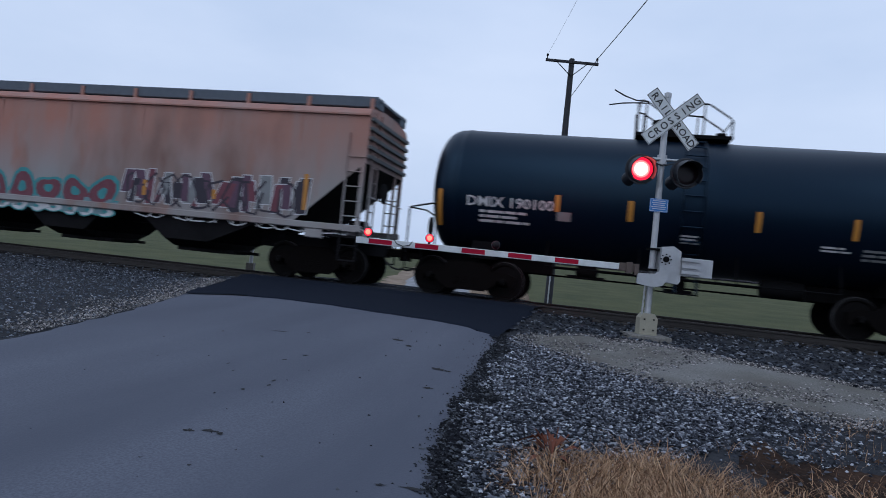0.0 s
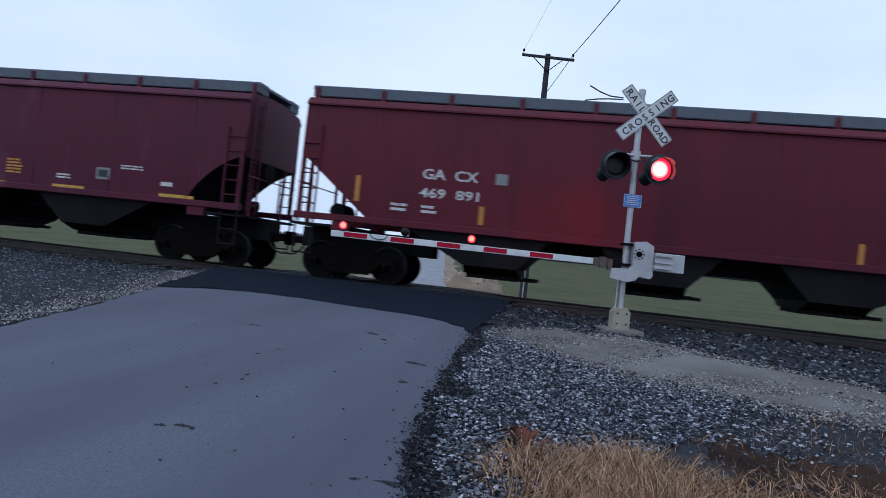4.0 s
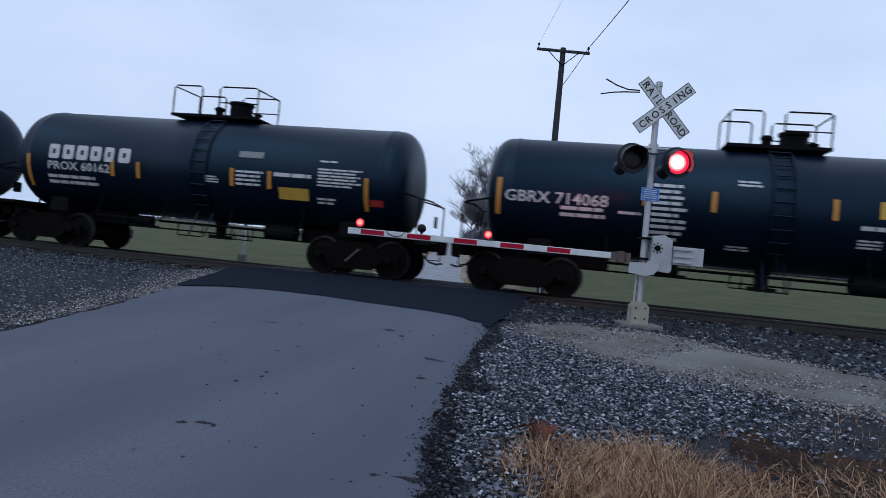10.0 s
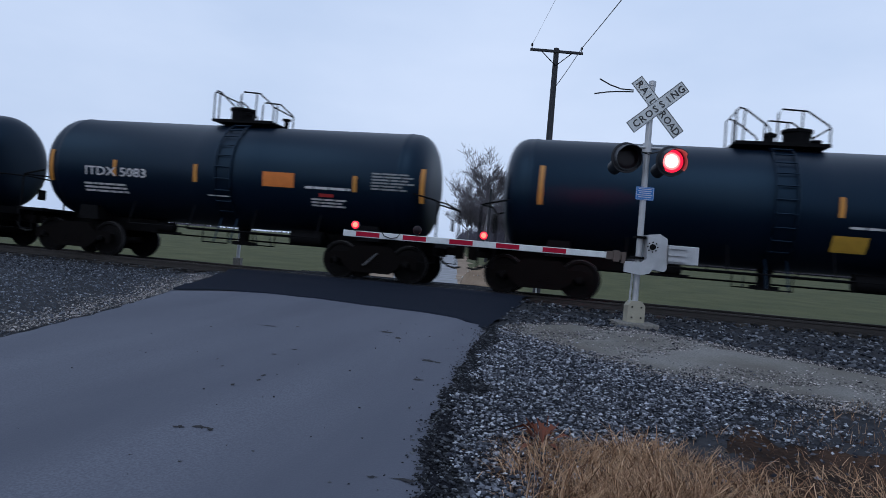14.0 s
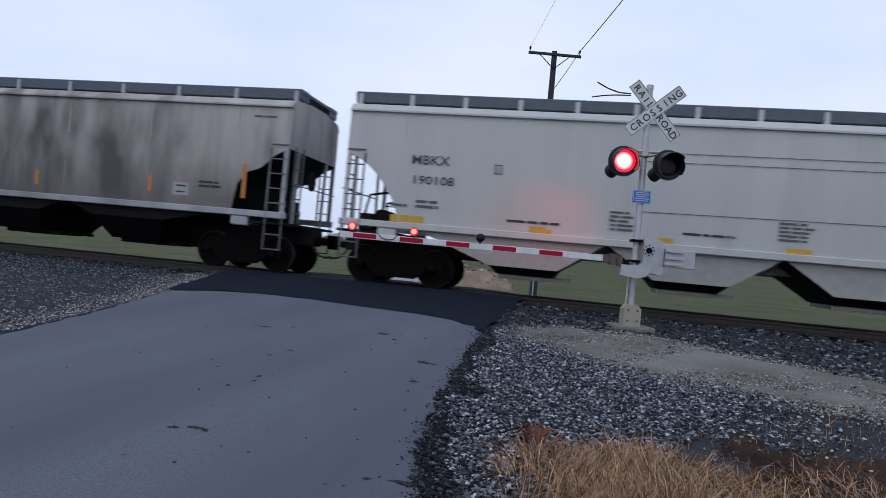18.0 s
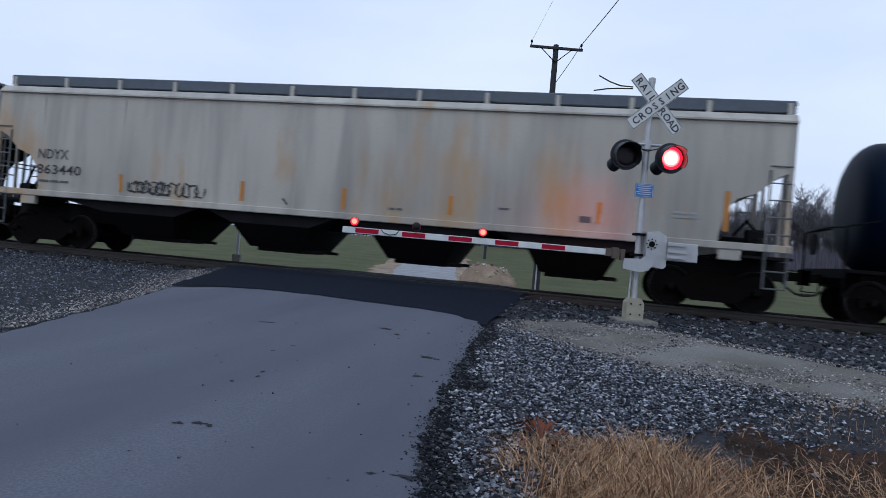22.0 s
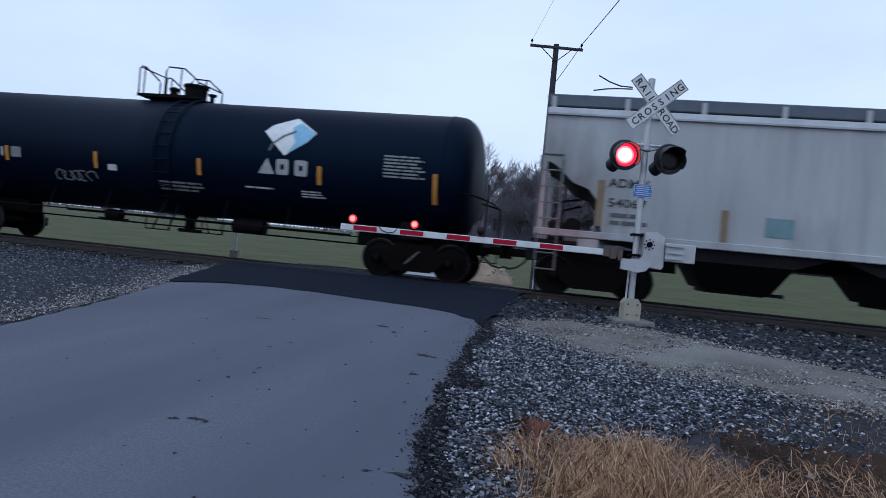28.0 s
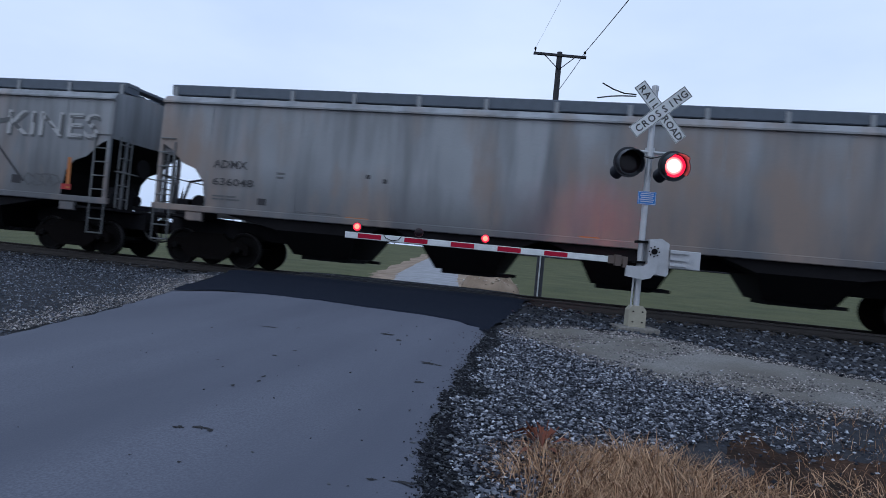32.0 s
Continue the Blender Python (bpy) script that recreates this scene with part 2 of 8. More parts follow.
# ======================= mesh tools =======================
class Shape:
    def __init__(self):
        self.v, self.f = [], []

    def add(self, v, f):
        o = len(self.v)
        self.v += [tuple(p) for p in v]
        self.f += [tuple(i + o for i in q) for q in f]
        return self

    def box(self, x0, x1, y0, y1, z0, z1, c=0.0, m=None):
        """A box; c: chamfer of its long edges along x."""
        if c:
            pr = [(y0 + c, z0), (y1 - c, z0), (y1, z0 + c), (y1, z1 - c), (y1 - c, z1), (y0 + c, z1), (y0, z1 - c), (y0, z0 + c)]
        else:
            pr = [(y0, z0), (y1, z0), (y1, z1), (y0, z1)]
        k = len(pr)
        v = [(x0, y, z) for y, z in pr] + [(x1, y, z) for y, z in pr]
        if m is not None:
            v = [tuple(m @ Vector(p)) for p in v]
        return self.add(v, [(i, (i + 1) % k, k + (i + 1) % k, k + i) for i in range(k)] + [tuple(range(k))[::-1], tuple(range(k, 2 * k))])

    def prism(self, poly, y0, y1, m=None):
        """A polygon in x and z, drawn out from y0 to y1."""
        k = len(poly)
        v = [(x, y0, z) for x, z in poly] + [(x, y1, z) for x, z in poly]
        if m is not None:
            v = [tuple(m @ Vector(p)) for p in v]
        return self.add(v, [(i, (i + 1) % k, k + (i + 1) % k, k + i) for i in range(k)] + [tuple(range(k))[::-1], tuple(range(k, 2 * k))])

    def path(self, pts, r, n=6, r2=None):
        """A round bar along points, tapering from r to r2."""
        pts = [Vector(p) for p in pts]
        r2 = r if r2 is None else r2
        v, f, k = [], [], len(pts)
        for i, p in enumerate(pts):
            d = (pts[min(i + 1, k - 1)] - pts[max(i - 1, 0)]).normalized()
            a = d.orthogonal().normalized() if abs(d.z) > 0.95 or i == 0 else d.cross(Vector((0, 0, 1))).normalized()
            if i == 0 and abs(d.z) <= 0.95:
                a = d.cross(Vector((0, 0, 1))).normalized()
            b = d.cross(a)
            rr = r + (r2 - r) * i / max(1, k - 1)
            v += [p + rr * (math.cos(2 * math.pi * j / n) * a + math.sin(2 * math.pi * j / n) * b) for j in range(n)]
        for i in range(k - 1):
            f += [(i * n + j, i * n + (j + 1) % n, (i + 1) * n + (j + 1) % n, (i + 1) * n + j) for j in range(n)]
        return self.add(v, f + [tuple(range(n))[::-1], tuple(range((k - 1) * n, k * n))])

    def lathe(self, prof, m=None, n=24, caps=True):
        """A profile of (place on the x axis, radius) turned about that axis."""
        v, f = [], []
        for s, r in prof:
            v += [(s, r * math.cos(2 * math.pi * j / n), r * math.sin(2 * math.pi * j / n)) for j in range(n)]
        for i in range(len(prof) - 1):
            f += [(i * n + j, i * n + (j + 1) % n, (i + 1) * n + (j + 1) % n, (i + 1) * n + j) for j in range(n)]
        if caps:
            f += [tuple(range(n))[::-1], tuple(range((len(prof) - 1) * n, len(prof) * n))]
        if m is not None:
            v = [tuple(m @ Vector(p)) for p in v]
        return self.add(v, f)

    def mesh(self, name, mats, sharp=32):
        me = bpy.data.meshes.new(name)
        me.from_pydata(self.v, [], self.f)
        for mt in mats if isinstance(mats, (list, tuple)) else [mats]:
            me.materials.append(mt)
        me.shade_smooth()
        me.set_sharp_from_angle(angle=radians(sharp))
        return me


def part(name, shape, mat, parent=None, label="", at=None, sharp=32):
    me = shape if isinstance(shape, bpy.types.Mesh) else shape.mesh(name, mat, sharp)
    ob = new(name, me)
    ob.parent = parent
    if at is not None:
        ob.matrix_basis = at
    if label:
        tagged(ob, label)
    return ob


def thing(name, label, category, group="", at=None, kind=""):
    ob = new(name)
    ob.empty_display_size = 0.3
    if at is not None:
        ob.matrix_basis = at
    return tagged(ob, label, category, group, kind)


YZ = Matrix(((0, 1, 0, 0), (1, 0, 0, 0), (0, 0, 1, 0), (0, 0, 0, 1)))  # x axis to y
UP = Matrix(((0, 0, 1, 0), (0, 1, 0, 0), (1, 0, 0, 0), (0, 0, 0, 1)))  # x axis to z

font_cache = {}


def letters(text, height, bold=0.0):
    """Flat lettering as points in x and z, with faces, lower left corner at the origin."""
    key = (text, height, bold)
    if key not in font_cache:
        cu = bpy.data.curves.new("lettering", "FONT")
        cu.body, cu.size, cu.resolution_u, cu.offset = text, height / 0.72, 2, bold
        ob = bpy.data.objects.new("lettering", cu)
        me = bpy.data.meshes.new_from_object(ob)
        v = [(p.co.x, p.co.y) for p in me.vertices]
        f = [tuple(p.vertices) for p in me.polygons]
        bpy.data.objects.remove(ob)
        bpy.data.curves.remove(cu)
        bpy.data.meshes.remove(me)
        font_cache[key] = (v, f)
    return font_cache[key]

# ======================= ground =======================
def rise(y):
    """The fields climb a little in the distance."""
    return min(5.5, max(0.0, (y - 20) * 0.035))


def ground_z(x, y):
    """Height of the ground: it falls from the track bed to both sides."""
    if y < -2.2:
        z = max(-0.04 + 0.0555 * (y + 2.2), -1.02)
        if x > -1.2:
            z -= 0.05 * min(1, (x + 1.2) / 1.5)
            z += 0.10 * math.exp(-((y + 6.1 + 0.45 * (x - 1)) / 1.1) ** 2) * min(1, (x + 1.2) / 1.0)
        elif x < -8.5:
            z -= 0.05
        z -= 0.10 * max(0, 1 - abs(y + 3.2) / 1.2) * (0 if -8.6 < x < -1.2 else 1)
        return z
    if y < 2.2:
        return -0.10 if -8.8 < x < -1.3 else -0.24
    return -0.20 - 0.75 * min(1, (y - 2.2) / 11) + rise(y)


def axis_steps(lo, hi, fine_lo, fine_hi, step):
    out = list(np.arange(fine_lo, fine_hi + step / 2, step))
    d, a = step, fine_hi
    while a < hi:
        d *= 1.35
        a += d
        out.append(min(a, hi))
    d, a = step, fine_lo
    while a > lo:
        d *= 1.35
        a -= d
        out.insert(0, max(a, lo))
    return out


def build_ground():
    xs, ys = axis_steps(-2500, 2500, -22, 12, 0.3), axis_steps(-400, 3500, -18, 14, 0.3)
    s = Shape()
    v = []
    for y in ys:
        for x in xs:
            z = ground_z(x, y)
            if abs(x) < 60 and abs(y) < 60:
                z += 0.03 * noise.noise((x * 1.3, y * 1.3, 0)) + 0.015 * noise.noise((x * 5, y * 5, 3))
            v.append((x, y, z - 0.03))
    k = len(xs)
    s.add(v, [(j * k + i, j * k + i + 1, (j + 1) * k + i + 1, (j + 1) * k + i) for j in range(len(ys) - 1) for i in range(k - 1)])
    m, n, l, b = material("field_and_gravel_ground", 0.97)
    b.inputs["Specular IOR Level"].default_value = 0.1
    tc, sp = n.new("ShaderNodeTexCoord"), n.new("ShaderNodeSeparateXYZ")
    l.new(tc.outputs["Object"], sp.inputs[0])
    grass_f, graw = noise_fac(n, l, 0.35, 0.3, 0.7, detail=6)
    grass = mix(n, l, grass_f, (0.056, 0.064, 0.032), (0.092, 0.094, 0.046))
    gf2, _ = noise_fac(n, l, 14, 0.35, 0.65, detail=5)
    dirt = mix(n, l, gf2, (0.014, 0.0155, 0.019), (0.046, 0.047, 0.052))
    fine, fraw = noise_fac(n, l, 70, 0.35, 0.68, detail=6)
    dirt = mix(n, l, fine, dirt, (0.040, 0.042, 0.048))
    st = n.new("ShaderNodeMapRange")
    st.inputs["From Min"].default_value, st.inputs["From Max"].default_value = 3.0, 9.0
    l.new(sp.outputs["Y"], st.inputs["Value"])
    l.new(mix(n, l, st.outputs["Result"], dirt, grass), b.inputs["Base Color"])
    bump(n, l, b, fraw, 0.6, 0.02)
    part("ground", s, m)
    tagged(bpy.data.objects["ground"], "green winter field and grey gravel verge round the crossing", "ground", kind="structure")


build_ground()


def strip(name, edge_l, edge_r, mat, lift, nx=10, sub=0.4, rough=0.008, edge_noise=0.05):
    """A paved sheet between two edges, each a list of (x, y) with the same number of points."""
    def along(e, t):
        t *= len(e) - 1
        i = min(int(t), len(e) - 2)
        return Vector(e[i]).lerp(Vector(e[i + 1]), t - i)
    length = sum((Vector(edge_l[i + 1]) - Vector(edge_l[i])).length for i in range(len(edge_l) - 1))
    ny = max(4, int(length / sub))
    v, k = [], nx + 1
    for j in range(ny + 1):
        a, b = along(edge_l, j / ny), along(edge_r, j / ny)
        for i in range(k):
            p = a.lerp(b, i / nx)
            if i in (0, nx):
                p.x += edge_noise * 2 * noise.noise((p.y * 3.1, i, 1.7))
            base = -0.04 + 0.0555 * (p.y + 2.2) if p.y < -2.2 else (-0.015 if p.y < 1.9 else max(-0.015 - 0.11 * (p.y - 1.9), -0.93))
            base = max(base, -0.95) + rise(p.y)
            v.append((p.x, p.y, base + lift + rough * noise.noise((p.x * 0.9, p.y * 0.9, 5)) - (0.03 if i in (0, nx) else 0)))
    s = Shape().add(v, [(j * k + i, j * k + i + 1, (j + 1) * k + i + 1, (j + 1) * k + i) for j in range(ny) for i in range(nx)])
    return part(name, s, mat)


road = tagged(strip("road", [(-5.2, -40), (-5.2, -17.0), (-5.75, -12.5), (-6.05, -10.5), (-6.25, -9.3), (-6.6, -7.9), (-7.45, -5.0), (-8.3, -1.95)],
              [(2.2, -40), (0.1, -17.0), (-0.80, -13.2), (-1.08, -11.6), (-1.22, -9.6), (-1.38, -7.5), (-1.5, -5.0), (-1.5, -1.95)], M_ROAD, 0.012, 40, 0.25),
              "worn grey asphalt road rising to the railway crossing", "road", kind="structure")
M_FARROAD = grained("worn_pale_asphalt", (0.22, 0.225, 0.24), (0.29, 0.295, 0.31), 18, 0.85, 0.006, 0.5, (0.18, 0.183, 0.195), 1.1)
M_TANDIRT = grained("tan_dirt", (0.22, 0.158, 0.112), (0.135, 0.10, 0.073), 9, 0.95, 0.02, 0.7, (0.28, 0.215, 0.158), 0.8, gloss=0.15)
tagged(strip("dirt_verge", [(-11.0, 14), (-12.9, 22), (-15.0, 30), (-28.0, 100)], [(-9.3, 14), (-11.2, 22), (-13.2, 30), (-26.3, 100)], M_TANDIRT, 0.0, 6, 1.5, 0.05, 0.5),
       "tan dirt verge beside the far road", "dirt", kind="structure")
tagged(strip("dirt_verge_far", [(-6.4, 14), (-7.6, 22), (-9.2, 30), (-22.8, 100)], [(-2.6, 14), (-4.6, 22), (-7.6, 30), (-21.5, 100)], M_TANDIRT, 0.0, 6, 1.5, 0.05, 0.5),
       "tan dirt verge with rubble beside the far road", "dirt", kind="structure")
far_road = tagged(strip("far_road", [(-8.3, 1.9), (-8.6, 8), (-9.6, 16), (-13.6, 30), (-26.5, 100), (-104, 480)],
                  [(-2.0, 1.9), (-3.6, 8), (-6.0, 16), (-9.0, 30), (-22.6, 100), (-99, 480)], M_FARROAD, 0.02, 6, 3.0),
                  "grey asphalt road leading away between fields", "road", kind="structure")
new_asphalt = tagged(strip("asphalt_apron", [(-6.98, -6.5), (-7.28, -5.6), (-7.8, -3.9), (-8.4, -1.90)],
                     [(-1.42, -6.9), (-1.35, -5.6), (-1.3, -3.9), (-1.35, -1.90)], M_NEWROAD, 0.030, 30, 0.2),
                     "fresh black asphalt apron in front of the rails", "road", kind="structure")
# near edge of the apron: wavy tongue of new asphalt over the old road
def apron_edge():
    pts = [(-6.95, -6.5), (-6.5, -5.85), (-5.75, -5.5), (-4.6, -5.52), (-3.6, -5.75), (-2.65, -5.85), (-2.0, -6.15), (-1.46, -6.85)]
    me = new_asphalt.data
    ys = np.array([p[1] for p in pts])
    xs = np.array([p[0] for p in pts])
    for vtx in me.vertices:
        if vtx.co.y < -5.3:
            edge = float(np.interp(vtx.co.x, xs, ys)) + 0.05 * noise.noise((vtx.co.x * 2.5, 0, 0))
            t = (vtx.co.y + 6.7) / 1.4
            y = edge + max(0, t) * (-5.3 - edge)
            vtx.co.y = y
            vtx.co.z = -0.04 + 0.0555 * (y + 2.2) + 0.030 - (0.02 if t < 0.1 else 0)


apron_edge()
tagged(strip("crossing_panel", [(-8.45, -0.64), (-8.4, 0), (-8.3, 0.64)], [(-1.35, -0.64), (-1.45, 0), (-1.6, 0.64)], M_NEWROAD, 0.008, 12, 0.2),
       "black asphalt panel between the rails", "crossing panel", kind="structure")
tagged(strip("crossing_panel_far", [(-8.3, 0.84), (-8.3, 1.95)], [(-1.6, 0.84), (-1.9, 1.95)], M_NEWROAD, 0.008, 12, 0.2),
       "black asphalt beyond the far rail", "crossing panel", kind="structure")
tagged(strip("crossing_panel_near", [(-8.45, -1.92), (-8.45, -0.80)], [(-1.35, -1.92), (-1.35, -0.80)], M_NEWROAD, 0.008, 12, 0.2),
       "black asphalt in front of the near rail", "crossing panel", kind="structure")


def road_height(x, y):
    return -0.04 + 0.0555 * (y + 2.2) + 0.012 + 0.008 * noise.noise((x * 0.9, y * 0.9, 5))


def build_cracks():
    rng = random.Random(4)
    for x, y, w, h in ROAD_MARKS:
        s, n = Shape(), 12
        v = [(x, y, road_height(x, y) + 0.005)]
        for i in range(n):
            a = 2 * math.pi * i / n
            r = rng.uniform(0.25, 1.0)
            px, py = x + w * r * math.cos(a), y + h * r * math.sin(a)
            v.append((px, py, road_height(px, py) + 0.004))
        s.add(v, [(0, i + 1, (i + 1) % n + 1) for i in range(n)])
        part("pothole", s, M_CRACK, road)


ROAD_MARKS = [(-3.16, -10.12, 0.040, 0.044), (-2.90, -11.43, 0.033, 0.038), (-2.83, -11.01, 0.030, 0.044), (-2.79, -11.19, 0.024, 0.041), (-3.33, -10.87, 0.022, 0.035), (-3.53, -10.63, 0.017, 0.038),
              (-4.55, -9.07, 0.026, 0.040), (-3.69, -8.42, 0.034, 0.046), (-4.00, -8.57, 0.198, 0.045), (-1.63, -9.53, 0.121, 0.083), (-1.50, -9.58, 0.057, 0.065), (-2.55, -8.06, 0.123, 0.073),
              (-2.30, -8.39, 0.064, 0.067), (-2.64, -12.59, 0.050, 0.035), (-2.51, -12.53, 0.072, 0.054), (-2.43, -12.55, 0.029, 0.036), (-2.17, -12.78, 0.010, 0.021), (-2.59, -13.16, 0.018, 0.013),
              (-2.27, -13.14, 0.018, 0.022), (-1.15, -12.91, 0.055, 0.024), (-0.96, -12.88, 0.120, 0.024), (-1.50, -10.45, 0.069, 0.050), (-3.10, -9.77, 0.052, 0.032), (-1.33, -11.41, 0.016, 0.054)]
build_cracks()


def build_litter():
    rng = random.Random(77)
    spots, sizes = [], []
    for _ in range(70):
        y = rng.uniform(-14.5, -7)
        x = road_edge_x(y) - abs(rng.gauss(0, 0.8)) - 0.08 if rng.random() < 0.7 else rng.uniform(-5, -1.5)
        spots.append((x, y, road_height(x, y) + 0.004))
        sizes.append(rng.uniform(0.004, 0.013))
    # chips spilled over the broken edge
    for _ in range(1500):
        y = rng.uniform(-14.2, -6.5)
        x = road_edge_x(y) + rng.gauss(0.07, 0.07)
        spots.append((x, y, road_height(x, y) + 0.004))
        sizes.append(rng.choice((0.004, 0.006, 0.008, 0.012)))
    return spots, sizes


def road_edge_x(y):
    return float(np.interp(y, [-14.0, -13.1, -12.8, -12.15, -11.65, -10.6, -9.8, -8.6, -6.6, -5], [-0.66, -0.83, -0.92, -1.06, -1.11, -1.20, -1.24, -1.33, -1.45, -1.42]))


LITTER = build_litter()

# ======================= track =======================
track = tagged(new("railway_track"), "single railway track with rusty rails on dark ballast", "railway track", kind="structure")
RAIL_PROFILE = [(-0.07, -0.17), (0.07, -0.17), (0.07, -0.155), (0.012, -0.14), (0.012, -0.05), (0.036, -0.04), (0.036, -0.008), (0.028, 0.0), (-0.028, 0.0), (-0.036, -0.008), (-0.036, -0.04), (-0.012, -0.05), (-0.012, -0.14), (-0.07, -0.155)]
for yr in (-0.755, 0.755):
    k = len(RAIL_PROFILE)
    s = Shape().add([(x, yr + a, b) for x in (-900, -30, 30, 900) for a, b in RAIL_PROFILE],
                    [(j * k + i, j * k + (i + 1) % k, (j + 1) * k + (i + 1) % k, (j + 1) * k + i) for j in range(3) for i in range(k)])
    part("rail", s, M_RAIL, track)
tie = Shape().box(-0.11, 0.11, -1.3, 1.3, -0.33, -0.175, 0.015).mesh("tie", M_TIE)
for i in range(-42, 24):
    x = i * 0.55
    if not -8.8 < x < -1.2:
        part("tie", tie, M_TIE, track, at=pose(x, 0.02 * math.sin(i * 2.7), 0, 0, 0, math.sin(i * 1.7)))


def pebbles(name, spots, sizes, mat, label, category):
    """Loose stones as one joined mesh, each a jittered eight-cornered lump."""
    rng = np.random.default_rng(7)
    n = len(spots)
    base = np.array([(1.35, 0, 0), (-1.35, 0, 0), (0, 1, 0), (0, -1, 0), (0, 0, 0.8), (0, 0, -0.8)], float)
    faces = np.array([(0, 2, 4), (2, 1, 4), (1, 3, 4), (3, 0, 4), (2, 0, 5), (1, 2, 5), (3, 1, 5), (0, 3, 5)])
    v = base[None] * rng.uniform(0.6, 1.25, (n, 6, 3)) + rng.normal(0, 0.16, (n, 6, 3))
    ang = rng.uniform(0, 6.28, n)
    tilt = rng.uniform(-0.9, 0.9, n)
    c, s, ct, stl = np.cos(ang), np.sin(ang), np.cos(tilt), np.sin(tilt)
    x, y, z = v[..., 0], v[..., 1] * ct[:, None] - v[..., 2] * stl[:, None], v[..., 1] * stl[:, None] + v[..., 2] * ct[:, None]
    v = np.stack([x * c[:, None] - y * s[:, None], x * s[:, None] + y * c[:, None], z * 0.8], -1) * np.asarray(sizes)[:, None, None]
    v += np.asarray(spots)[:, None, :]
    f = (faces[None] + (np.arange(n) * 6)[:, None, None]).reshape(-1, 3)
    me = bpy.data.meshes.new(name)
    me.from_pydata(v.reshape(-1, 3).tolist(), [], f.tolist())
    me.materials.append(mat)
    return tagged(new(name, me), label, category, kind="stuff")


BANK_TOP = ([-1.2, -0.95, 1.0, 1.7, 2.33, 3.7, 6.0, 9.0], [-6.0, -5.9, -5.35, -5.95, -6.5, -7.45, -8.6, -9.8])
BANK_LOW = ([-1.2, -0.95, -0.1, 0.75, 1.4, 2.0, 3.2, 6.0, 9.0], [-6.7, -6.9, -7.65, -8.4, -8.6, -9.0, -9.1, -10.0, -11.0])
SOIL_TOP = ([0.4, 0.8, 1.1, 1.5, 2.0, 2.9, 5.0, 9.5], [-11.7, -11.0, -10.5, -9.8, -9.2, -9.0, -9.3, -10.5])


def bank_top(x):
    return float(np.interp(x, *BANK_TOP)) + 0.18 * noise.noise((x * 1.7, 1, 8))


def bank_low(x):
    return float(np.interp(x, *BANK_LOW)) + 0.30 * noise.noise((x * 1.3, 4, 0))


def soil_top(x):
    return float(np.interp(x, *SOIL_TOP)) + 0.25 * noise.noise((x * 1.5, 6, 2)) if x > 0.4 else -99


def road_edge(y):
    return float(np.interp(y, [-14.0, -13.1, -12.8, -12.15, -11.65, -10.6, -9.8, -8.6, -6.6, -5], [-0.66, -0.83, -0.92, -1.06, -1.11, -1.20, -1.24, -1.33, -1.45, -1.42])) + 0.12 * noise.noise((y * 1.9, 0, 9))


